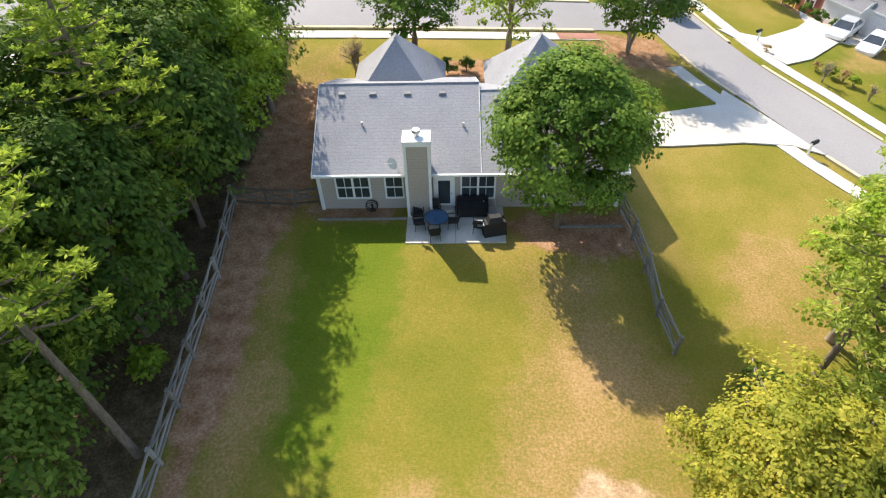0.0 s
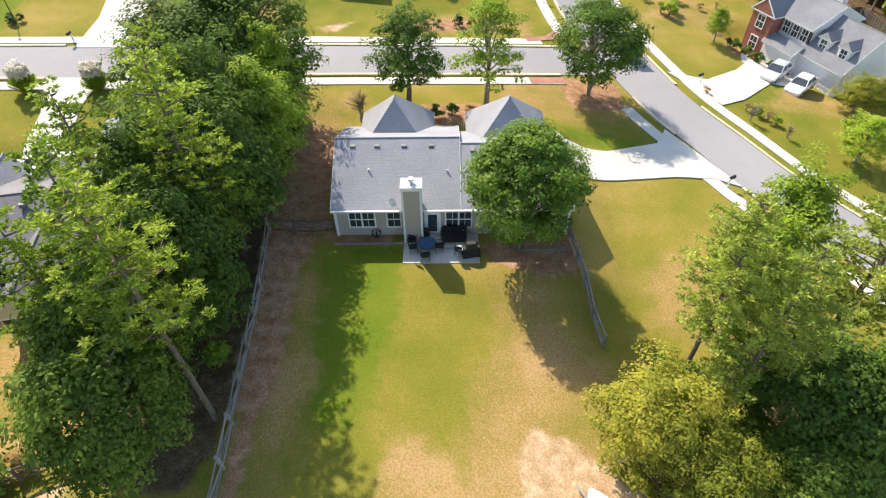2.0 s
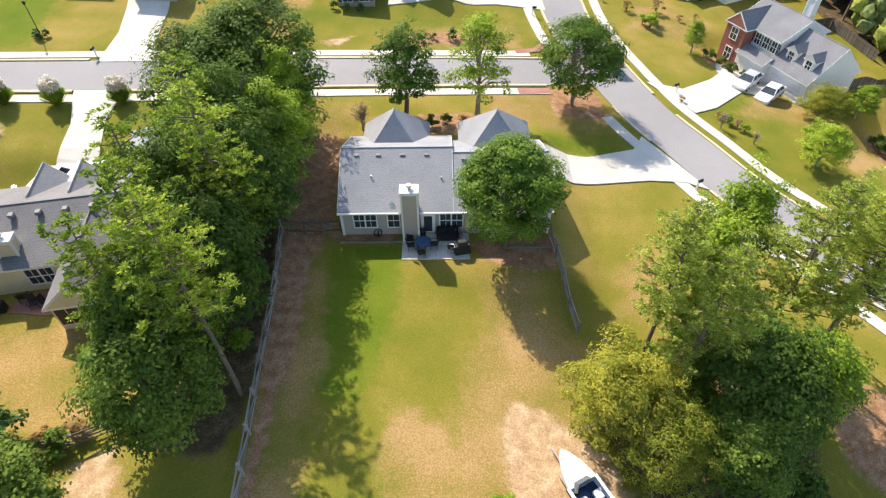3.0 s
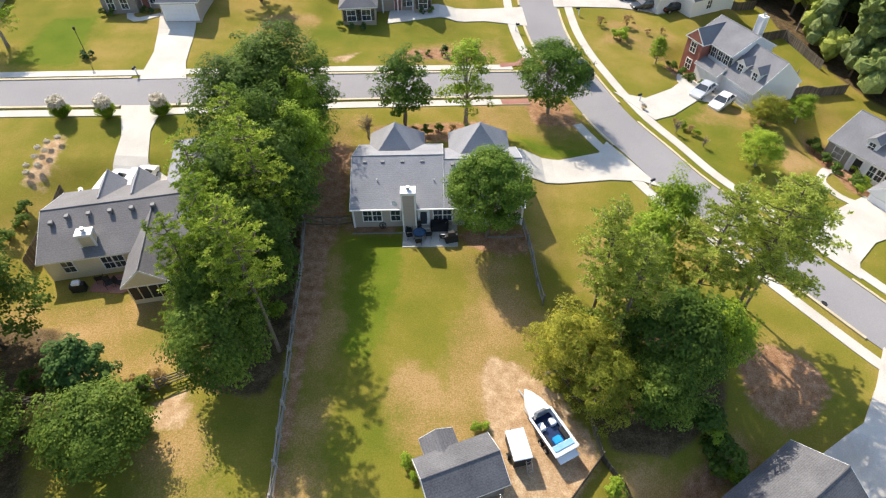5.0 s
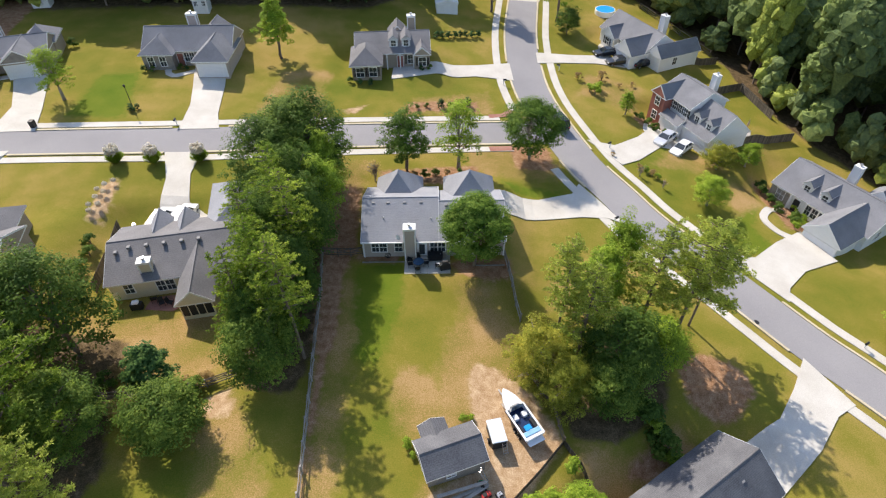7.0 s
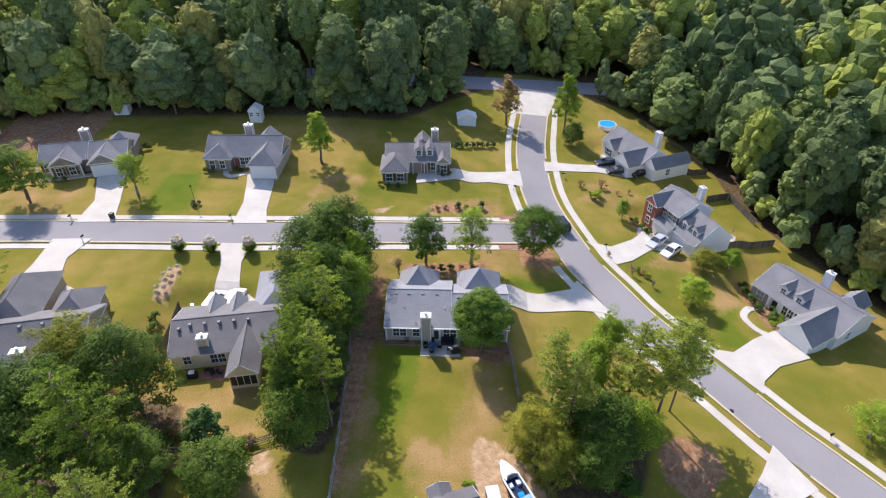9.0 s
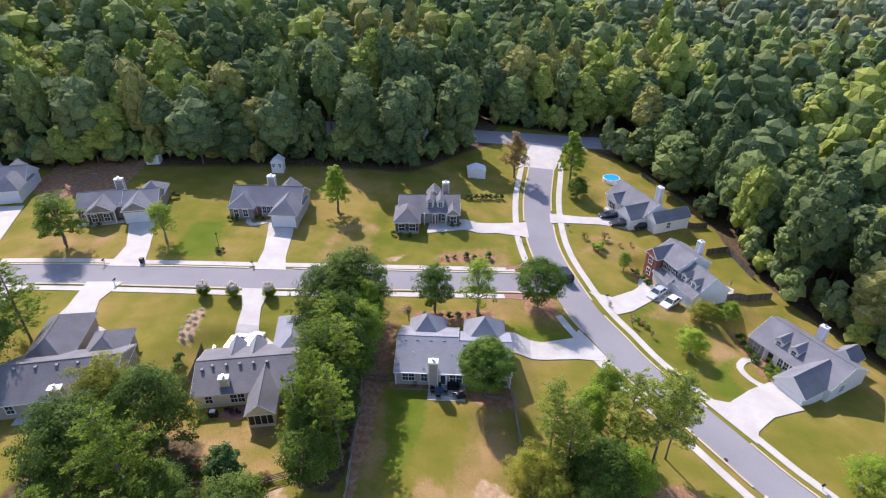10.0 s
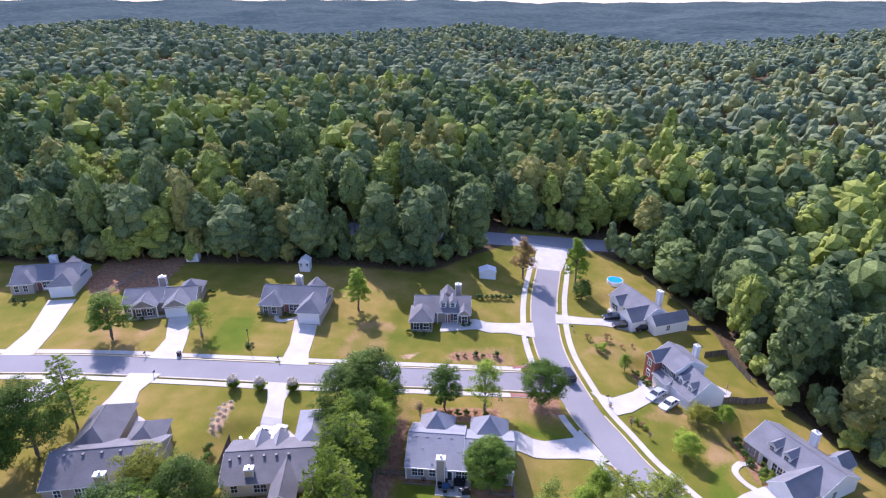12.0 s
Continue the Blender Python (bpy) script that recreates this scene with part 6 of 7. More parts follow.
def patio_chair(x, y, yaw, label="dark metal patio chair with mesh seat", z=Z_OWN + 0.06, tall=0.0):
    c = thing("patio_chair", label, "chair", (x, y, z), yaw, "chairs on the patio")
    piece("seat", bezel("seat", -0.26, 0.26, -0.26, 0.26, 0.40, 0.45, M["black"], 0.02), c)
    piece("backrest", bezel("backrest", -0.26, 0.26, -0.03, 0.02, 0.0, 0.58 + tall, M["black"], 0.02), c, pose(0, 0.26, 0.44, -14))
    for sx in (-1, 1):
        for sy in (-1, 1):
            piece("leg", Build().tube([(sx * 0.27, sy * 0.27, 0), (sx * 0.25, sy * 0.24, 0.42)], [0.018, 0.018], 6).mesh("leg", M["black"]), c)
        piece("armrest", Build().tube([(sx * 0.3, -0.25, 0.42), (sx * 0.31, -0.24, 0.64), (sx * 0.3, 0.26, 0.66)], [0.018, 0.022, 0.018], 6).mesh("armrest", M["black"]), c)
    return c


tb = thing("patio_table", "round blue glass patio table with black rim", "table", (-0.95, 22.35, Z_OWN + 0.06))
piece("tabletop", Build().tube([(0, 0, 0.70), (0, 0, 0.725)], [0.60, 0.60], 28).mesh("tabletop", M["blue_glass"]), tb, None, "blue glass tabletop")
ring = [(0.61 * math.cos(a), 0.61 * math.sin(a), 0.71) for a in np.linspace(0, 2 * math.pi, 29)]
piece("rim", Build().tube(ring, [0.025] * 29, 6).mesh("rim", M["black"]), tb)
for k in range(4):
    a = k * math.pi / 2 + 0.4
    piece("leg", Build().tube([(0.5 * math.cos(a), 0.5 * math.sin(a), 0), (0.35 * math.cos(a), 0.35 * math.sin(a), 0.70)], [0.02, 0.02], 6).mesh("leg", M["black"]), tb)
for x, y, yaw in ((-1.85, 22.3, 100), (-1.05, 23.15, 0), (-0.1, 22.4, -90), (-1.05, 21.5, 190)):
    patio_chair(x, y, yaw)
patio_chair(-1.95, 22.95, 5, "tall brown reclining patio chair by the chimney", tall=0.35)
patio_chair(1.25, 22.0, 170, "dark wicker lounge chair at the patio edge", tall=0.1)
sofa = thing("covered_sofa", "patio sofa under a dark fabric cover", "sofa", (0.95, 23.45, Z_OWN + 0.06))
piece("cover", bezel("cover", -0.85, 0.85, -0.4, 0.4, 0, 0.75, M["shutter"], 0.07), sofa)
piece("back_cover", bezel("back_cover", -0.85, 0.85, 0.12, 0.42, 0.6, 0.95, M["shutter"], 0.07), sofa)
gr = thing("barbecue_grill", "black barbecue grill under a sagging cover", "grill", (2.05, 21.9, Z_OWN + 0.06), 12)
piece("cover", Build().box(-0.6, 0.6, -0.32, 0.32, 0, 0.85, taper=0.06).box(-0.42, 0.42, -0.28, 0.28, 0.85, 1.15, taper=0.12).mesh("cover", M["shutter"]), gr)
piece("side_shelf", bezel("side_shelf", -0.95, -0.6, -0.25, 0.25, 0.78, 0.82, M["metal"], 0.01), gr)
gl = thing("garden_lounger", "folded metal garden lounger under the tree", "lounger", (2.1, 22.9, Z_OWN + 0.06), 20)
piece("frame", Build().tube([(-0.3, -0.8, 0.3), (-0.3, 0.4, 0.3), (-0.3, 0.8, 0.8)], [0.025] * 3, 6).tube([(0.3, -0.8, 0.3), (0.3, 0.4, 0.3), (0.3, 0.8, 0.8)], [0.025] * 3, 6).mesh("frame", M["metal"]), gl)
piece("sling", Build().box(-0.28, 0.28, -0.8, 0.4, 0.29, 0.31).mesh("sling", M["metal"]), gl)
for s in (-0.7, 0.3):
    piece("leg", Build().tube([(-0.3, s, 0), (-0.3, s, 0.3), (0.3, s, 0.3), (0.3, s, 0)], [0.02] * 4, 6).mesh("leg", M["metal"]), gl)

# ---- vehicles ----


def car(label, paint, x, y, yaw, kind="sedan", z=None):
    """A parked car: lofted body, glazed cabin, wheels with rims, lamps."""
    L, W = (4.7, 1.82) if kind == "sedan" else (5.0, 1.95)
    H = 1.45 if kind == "sedan" else 1.85
    c = thing("car", label, "car", (x, y, (g(x, y) if z is None else z) + 0.12), yaw)
    prof = [(-L / 2, 0.35, 0.72), (-L / 2 + 0.12, 0.25, 0.88), (-L / 2 + 0.9, 0.22, 0.95), (-0.4, 0.22, 0.96), (L / 2 - 1.5, 0.22, 0.94), (L / 2 - 0.35, 0.24, 0.80), (L / 2, 0.34, 0.62)]
    if kind != "sedan":
        prof = [(a, b, t * 1.12) for a, b, t in prof]
    v, f = [], []
    for i, (px, lo, hi) in enumerate(prof):
        w = W / 2 * (0.86 if i in (0, len(prof) - 1) else 1.0)
        v += [(px, -w * 0.92, lo), (px, -w, lo + 0.25), (px, -w * 0.94, hi), (px, w * 0.94, hi), (px, w, lo + 0.25), (px, w * 0.92, lo)]
    for i in range(len(prof) - 1):
        for k in range(6):
            f.append((i * 6 + k, i * 6 + (k + 1) % 6, (i + 1) * 6 + (k + 1) % 6, (i + 1) * 6 + k))
    f += [(5, 4, 3, 2, 1, 0), tuple((len(prof) - 1) * 6 + k for k in range(6))]
    piece("body", mesh_of("body", v, f, (M[paint],), None, False), c)
    base = 0.94 if kind == "sedan" else 1.05
    c0, c1, r0, r1 = ((-L / 2 + 0.55, L / 2 - 1.35, -L / 2 + 1.2, L / 2 - 2.15) if kind == "sedan" else (-L / 2 + 0.15, L / 2 - 1.3, -L / 2 + 0.35, L / 2 - 1.95))
    w0, w1 = W / 2 * 0.92, W / 2 * 0.72
    piece("cabin_glass", mesh_of("cabin_glass", [(c0, -w0, base), (c1, -w0, base), (c1, w0, base), (c0, w0, base), (r0, -w1, H - 0.04), (r1, -w1, H - 0.04), (r1, w1, H - 0.04), (r0, w1, H - 0.04)], [(3, 2, 1, 0), (4, 5, 6, 7), (0, 1, 5, 4), (1, 2, 6, 5), (2, 3, 7, 6), (3, 0, 4, 7)], (M["glass"],)), c)
    piece("roof_panel", bezel("roof_panel", r0 - 0.08, r1 + 0.08, -w1 - 0.02, w1 + 0.02, H - 0.06, H, M[paint], 0.025), c)
    for s in (-1, 1):
        for a, d in ((c0, r0), (c1, r1), ((c0 + c1) / 2, (r0 + r1) / 2)):
            piece("pillar", Build().tube([(a, s * (w0 + 0.005), base), (d, s * (w1 + 0.005), H - 0.03)], [0.045, 0.045], 5).mesh("pillar", M[paint]), c)
        for px in (-L / 2 + 0.85, L / 2 - 0.9):
            wh = piece("wheel", Build().tube([(0, -0.11, 0), (0, 0.11, 0)], [0.33, 0.33], 18).mesh("wheel", M["rubber"]), c, pose(px, s * (W / 2 - 0.1), 0.23))
            piece("rim", Build().tube([(0, s * 0.09, 0), (0, s * 0.125, 0)], [0.21, 0.19], 12).mesh("rim", M["metal"]), wh)
        piece("headlight", bezel("headlight", L / 2 - 0.22, L / 2 - 0.02, s * W * 0.36 - 0.18, s * W * 0.36 + 0.18, 0.58, 0.70, M["gel"], 0.02), c)
        piece("tail_light", bezel("tail_light", -L / 2 - 0.01, -L / 2 + 0.1, s * W * 0.36 - 0.16, s * W * 0.36 + 0.16, 0.62, 0.78, M["red"], 0.02), c)
    return c


car("silver sedan parked on the concrete driveway", "silver", 37.4, 53.9, 222)
car("white sedan with dark sunroof parked on the driveway", "carwhite", 39.4, 51.8, 222)
car("black sedan parked on the driveway", "carblack", 33.6, 81.4, 190)
car("dark sedan parked on the driveway", "carblack", 35.4, 78.6, 190)
car("dark blue sedan parked beside the white house", "carblack", 40.4, 78.6, 20)
car("dark pickup-sized car on the street", "carblack", 20.3, 55.6, 108, "van")
car("white van parked on the driveway", "carwhite", -32.26, 29.83, 84, "van")
car("white sport utility vehicle parked on the driveway", "carwhite", -29.74, 30.39, 84, "van")

# boat on its trailer
bt = thing("motorboat", "white motorboat with dark cockpit and blue trim on a trailer", "boat", (8.37, 3.46, g(8.37, 3.46) + 0.45), 117)
bt.scale = (0.81, 0.81, 0.86)
hull, hf_ = [], []
stat = [(-3.2, 1.15, 0.15), (-2.0, 1.2, 0.05), (-0.6, 1.2, 0.0), (0.8, 1.12, 0.05), (2.0, 0.85, 0.2), (2.9, 0.42, 0.45), (3.35, 0.06, 0.75)]
for px, hw, keel in stat:
    top = 1.05 + 0.06 * max(0, px)
    hull += [(px, 0, keel), (px, -hw * 0.75, keel + 0.3), (px, -hw, keel * 0.4 + 0.72), (px, -hw, top), (px, hw, top), (px, hw, keel * 0.4 + 0.72), (px, hw * 0.75, keel + 0.3)]
for i in range(len(stat) - 1):
    for k in range(7):
        if k == 3 and i < 3:
            continue
        hf_.append((i * 7 + k, (i + 1) * 7 + k, (i + 1) * 7 + (k + 1) % 7, i * 7 + (k + 1) % 7))
hf_ += [tuple(range(7)), tuple(42 + k for k in range(6, -1, -1))]
piece("hull", mesh_of("hull", hull, hf_, (M["gel"],)), bt)
piece("hull_stripe", Build().box(-3.1, 1.0, -1.225, -1.19, 0.78, 0.92).box(-3.1, 1.0, 1.19, 1.225, 0.78, 0.92).mesh("hull_stripe", M["navy"]), bt)
piece("cockpit_floor", Build().box(-3.1, 0.75, -1.1, 1.1, 0.45, 0.5).mesh("cockpit_floor", M["navy"]), bt)
piece("gunwale", Build().box(-3.2, 0.9, -1.22, -1.0, 1.0, 1.09).box(-3.2, 0.9, 1.0, 1.22, 1.0, 1.09).mesh("gunwale", M["gel"]), bt)
piece("stern_deck", bezel("stern_deck", -3.3, -2.3, -1.15, 1.15, 0.9, 1.08, M["gel"], 0.04), bt)
piece("swim_platform", bezel("swim_platform", -3.75, -3.2, -1.0, 1.0, 0.45, 0.52, M["gel"], 0.03), bt)
piece("stern_cushion", bezel("stern_cushion", -2.9, -2.35, -1.0, 1.0, 1.08, 1.16, M["sea"], 0.03), bt)
for s in (-1, 1):
    piece("seat", bezel("seat", -0.6, 0.1, s * 0.55 - 0.28, s * 0.55 + 0.28, 0.5, 0.95, M["gel"], 0.06), bt)
    piece("bench", bezel("bench", -2.2, -1.0, s * 0.85 - 0.2, s * 0.85 + 0.2, 0.5, 0.85, M["shutter"], 0.05), bt)
piece("windscreen", mesh_of("windscreen", [(0.55, -1.0, 1.08), (1.1, -0.5, 1.08), (1.1, 0.5, 1.08), (0.55, 1.0, 1.08), (0.25, -0.95, 1.55), (0.7, -0.45, 1.55), (0.7, 0.45, 1.55), (0.25, 0.95, 1.55)], [(0, 1, 5, 4), (1, 2, 6, 5), (2, 3, 7, 6)], (M["glass"],)), bt)
piece("blue_cover", bezel("blue_cover", -2.3, -1.6, -0.3, 0.5, 0.86, 1.1, M["blue"], 0.08), bt, None, "bright blue folded cover")
tr_ = thing("boat_trailer", "galvanised boat trailer under the motorboat", "trailer", (8.37, 3.46, g(8.37, 3.46)), 117)
tr_.scale = (0.81, 0.81, 0.86)
piece("frame", Build().box(-3.0, 2.4, -0.7, -0.6, 0.4, 0.52).box(-3.0, 2.4, 0.6, 0.7, 0.4, 0.52).box(-1.6, -1.5, -1.1, 1.1, 0.35, 0.45).box(2.3, 4.2, -0.06, 0.06, 0.4, 0.5).mesh("frame", M["metal"]), tr_)
for s in (-1, 1):
    for px in (-1.9, -1.1):
        wh = piece("wheel", Build().tube([(0, -0.1, 0), (0, 0.1, 0)], [0.32, 0.32], 16).mesh("wheel", M["rubber"]), tr_, pose(px, s * 1.1, 0.32))
        piece("rim", Build().tube([(0, s * 0.09, 0), (0, s * 0.115, 0)], [0.18, 0.17], 10).mesh("rim", M["metal"]), wh)
    piece("bunk", Build().box(-2.8, 1.6, s * 0.55 - 0.08, s * 0.55 + 0.08, 0.5, 0.72).mesh("bunk", M["board"]), tr_)

# small cargo trailer with pale roof
ct = thing("cargo_trailer", "small cargo trailer with pale metal roof and dark sides", "trailer", (6.2, 1.5, g(6.2, 1.5)), 101)
ct.scale = (0.78, 0.82, 0.85)
piece("box_body", bezel("box_body", -1.35, 1.35, -0.75, 0.75, 0.4, 1.75, M["shutter"], 0.04), ct)
piece("roof_panel", bezel("roof_panel", -1.45, 1.45, -0.82, 0.82, 1.75, 1.87, M["roofmetal"], 0.05), ct, None, "pale blue-white roof panel")
piece("drawbar", Build().tube([(1.3, 0, 0.42), (2.2, 0, 0.45)], [0.05, 0.04], 8).tube([(2.15, 0, 0.0), (2.15, 0, 0.55)], [0.03, 0.03], 8).mesh("drawbar", M["black"]), ct)
for s in (-1, 1):
    wh = piece("wheel", Build().tube([(0, -0.1, 0), (0, 0.1, 0)], [0.32, 0.32], 16).mesh("wheel", M["rubber"]), ct, pose(-0.2, s * 0.86, 0.32))
    piece("rim", Build().tube([(0, s * 0.09, 0), (0, s * 0.115, 0)], [0.18, 0.17], 10).mesh("rim", M["metal"]), wh)


def ladder(label, m, n=8):
    ob = thing("ladder", label, "ladder")
    ob.matrix_basis = m
    for s in (-1, 1):
        piece("stile", Build().box(s * 0.2 - 0.025, s * 0.2 + 0.025, -0.03, 0.03, 0, n * 0.3).mesh("stile", M["metal"]), ob)
    for k in range(n):
        piece("rung", Build().tube([(-0.2, 0, 0.15 + k * 0.3), (0.2, 0, 0.15 + k * 0.3)], [0.018, 0.018], 6).mesh("rung", M["metal"]), ob)


ladder("aluminium ladder leaning on the cargo trailer", pose(7.0, 0.1, g(7.0, 0.1), -25, 0, 20), 6)
ladder("aluminium ladder leaning on the shed", pose(5.2, -2.5, g(5.2, -2.5), -20, 0, 70), 7)

# shed
sh = thing("garden_shed", "weathered wooden garden shed with charcoal shingle roof", "shed", (0.3, -3.0, g(2.5, -1.5)), 19.4)
wing(sh, 0, 5.0, 0, 3.2, 1.95, 1.05, "x", "gable", "shedwood", "roof_dark", 0.3, -0.6, "shedwood", 0.2)
wing(sh, 0.9, 2.9, 2.8, 4.6, 1.6, 0.55, "y", "gable", "shedwood", "roof_dark", 0.25, -0.6, "shedwood", 0.2)
door(sh, 5.0, 1.6, 0, 90, "shedwood", 1.1, 1.75, False)
window(sh, 2.0, 0, 0.8, 0, 0.7, 0.7)
for k, (w, dy, zz) in enumerate(((4.2, -0.75, 0.5), (4.0, -1.1, 0.12), (3.4, -1.5, 0.1))):
    lm = thing("lumber_plank", "grey weathered plank stacked beside the shed", "plank", (1.6 + 0.4 * k, -3.0 + dy, g(2, -3.5) + zz), 16 + 7 * k, "planks beside the shed")
    piece("plank", bezel("plank", -w / 2 + 1.5, w / 2 + 1.5, -0.14, 0.14, -0.05, 0.05, M["rail"], 0.01), lm)


def toy(label, mat, x, y, yaw=0):
    t = thing("ride_on_toy", label, "toy", (x, y, g(x, y)), yaw)
    piece("body", bezel("body", -0.4, 0.4, -0.22, 0.22, 0.15, 0.42, M[mat], 0.06), t)
    piece("seat", bezel("seat", -0.3, 0.05, -0.18, 0.18, 0.42, 0.5, M["black"], 0.03), t)
    for sx in (-0.28, 0.28):
        for sy in (-0.25, 0.25):
            piece("wheel", Build().tube([(sx, sy - 0.05, 0.14), (sx, sy + 0.05, 0.14)], [0.14, 0.14], 12).mesh("wheel", M["rubber"]), t)
    piece("handlebar", Build().tube([(0.22, 0, 0.4), (0.15, 0, 0.7)], [0.025, 0.025], 6).tube([(0.15, -0.2, 0.7), (0.15, 0.2, 0.7)], [0.02, 0.02], 6).mesh("handlebar", M["black"]), t)


toy("red plastic ride-on toy in the sandy yard", "red", 5.0, -3.6, 30)
toy("green plastic ride-on toy in the sandy yard", "green", 4.7, -2.8, 100)
toy("dark small bicycle-like toy in the sandy yard", "black", 3.2, -4.4, 60)
toy("grey garden cart in the sandy yard", "metal", 6.2, -3.7, 120)
bn_ = thing("plastic_bin", "bright blue plastic bin beside the fence", "bin", (16.4, -4.4, g(16.4, -4.4)))
piece("tub", Build().tube([(0, 0, 0), (0, 0, 0.8)], [0.38, 0.45], 18).mesh("tub", M["blue"]), bn_)
piece("lid", Build().tube([(0, 0, 0.8), (0, 0, 0.88)], [0.48, 0.42], 18).mesh("lid", M["blue"]), bn_)

# neighbour's patio
drape("neighbour_patio", [(-29.6, 16.2), (-26.6, 15.9), (-25.8, 16.6), (-26.4, 18.3), (-29.4, 17.8)], 0.07, M["paver"], "reddish paver patio behind the cream house", "patio", skirt=0.08)
drape("neighbour_patio", [(-53.2, 11.0), (-48.4, 12.0), (-48.6, 13.4), (-53.4, 12.6)], 0.07, M["concrete"], "pale concrete patio behind the beige house", "patio", skirt=0.08)
for x, y, yaw in ((-27.9, 16.7, 30), (-27.0, 16.8, 80), (-28.9, 17.3, 200), (-51.0, 12.2, 30), (-49.8, 12.6, 150)):
    patio_chair(x, y, yaw, "dark metal garden chair on the patio", g(x, y) + 0.07)
gb = thing("barbecue_grill", "white-lidded grill on the neighbouring patio", "grill", (-30.4, 16.4, g(-30.4, 16.4)), 10)
piece("cart", bezel("cart", -0.6, 0.6, -0.3, 0.3, 0, 0.8, M["black"], 0.03), gb)
piece("lid", bezel("lid", -0.35, 0.35, -0.28, 0.28, 0.8, 1.1, M["gel"], 0.08), gb)
mc = thing("motorcycle", "dark touring motorcycle parked by the driveway", "motorcycle", (-35.6, 28.34, g(-35.6, 28.34)), 30)
piece("frame", Build().box(-0.7, 0.6, -0.18, 0.18, 0.35, 0.85, taper=0.06).box(-0.8, 0.1, -0.2, 0.2, 0.75, 0.95, taper=0.04).mesh("frame", M["black"]), mc)
piece("fairing", bezel("fairing", 0.4, 0.8, -0.3, 0.3, 0.6, 1.25, M["silver"], 0.08), mc)
for px in (-0.75, 0.8):
    piece("wheel", Build().tube([(px, -0.08, 0.32), (px, 0.08, 0.32)], [0.32, 0.32], 16).mesh("wheel", M["rubber"]), mc)

# ---- shrubs ----
SHRUBS = {}


def shrub_kind(kind, seed, leaf, n=16, m=34, size=0.085, r=0.62, h=1.1):
    q, _ = clump_crown(np.random.default_rng(seed), h * 0.5, r, h * 0.52, n, m, size, 0.42, 0.1, 0.45)
    SHRUBS[kind] = quads_mesh("foliage", q, (M[leaf],))
    SHRUBS[kind + "_stem"] = Build().tube([(0, 0, -0.1), (0.02, 0, h * 0.6)], [0.05, 0.02], 6).tube([(0, 0, 0), (0.2, 0.1, h * 0.6)], [0.03, 0.015], 5).tube([(0, 0, 0), (-0.2, -0.1, h * 0.6)], [0.03, 0.015], 5).mesh("stem", M["bark"])


shrub_kind("box", 31, "oak")
shrub_kind("bright", 32, "lime")
shrub_kind("dull", 33, "dark")
shrub_kind("brown", 34, "rust", 12, 26)
rngp = np.random.default_rng(35)
a_ = rngp.uniform(0, 6.28, 420)
t_ = rngp.uniform(0.15, 1.0, 420) ** 0.5
tip = np.stack([np.cos(a_) * t_ * 1.1, np.sin(a_) * t_ * 1.1, 1.5 - 0.7 * t_ * t_ + rngp.uniform(-0.15, 0.25, 420)], 1)
root_ = tip * np.array([0.12, 0.12, 0])
sd_ = np.stack([-np.sin(a_), np.cos(a_), 0 * a_], 1) * 0.05
SHRUBS["reed"] = quads_mesh("blades", np.stack([root_ - sd_, root_ + sd_, tip * np.array([0.95, 0.95, 0.85]) + sd_, tip * np.array([1, 1, 0.9]) - sd_], 1), (M["lime"],))
pl = tip[t_ < 0.66][:150] * np.array([0.95, 0.95, 1.0]) + np.array([0, 0, 0.3])
n_pl = 5 * len(pl)
SHRUBS["plume"] = quads_mesh("plumes", leaf_quads(np.repeat(pl, 5, 0) + rngp.normal(size=(n_pl, 3)) * np.array([0.06, 0.06, 0.14]), rngp.normal(size=(n_pl, 3)), 0.13, rngp), (M["plume"],))


def shrub(kind, x, y, s=1.0, label="rounded green garden shrub", group="", sz=None):
    ob = thing("shrub", label, "shrub", (x, y, g(x, y)), (x * 77 + y * 31) % 360, group)
    ob.scale = (s, s, sz or s)
    piece("foliage", SHRUBS[kind], ob)
    piece("stem", SHRUBS[kind + "_stem"], ob)


for x, y in ((-40.9, 39.6), (-36.2, 40.0), (-30.4, 40.8)):
    ob = thing("plume_grass", "clump of tall grass with pale plumes", "grass", (x, y, g(x, y)), x * 40 % 360, "plume grass along the street")
    ob.scale = (1.15, 1.15, 1.25)
    piece("blades", SHRUBS["reed"], ob)
    piece("plumes", SHRUBS["plume"], ob)
for k, (x, y) in enumerate(((-40.4, 34.6), (-40.0, 33.2), (-40.6, 32.2), (-39.8, 31.0), (-40.4, 29.8), (-39.6, 35.4), (-40.9, 33.6), (-40.8, 30.8))):
    ob = thing("dry_grass_tuft", "small dry ornamental grass tuft in a bed", "grass", (x, y, g(x, y)), k * 50, "grass tufts in the bed")
    ob.scale = (0.4, 0.4, 0.42)
    piece("blades", SHRUBS["plume"], ob)
for x, y, s in ((50.4, 45.8, 1.3), (50.0, 44.4, 1.4), (50.3, 42.4, 1.4), (50.9, 40.8, 1.2), (50.2, 39.6, 1.3), (53.0, 40.2, 1.1), (52.4, 38.6, 1.2), (51.4, 37.6, 1.3), (51.0, 36.2, 1.3), (52.2, 36.6, 1.1), (53.4, 38.2, 1.0), (50.2, 35.0, 1.0)):
    shrub("box" if s > 1.15 else "bright", x, y, s, "rounded clipped shrub beside the front walk", "shrubs by the front walk")
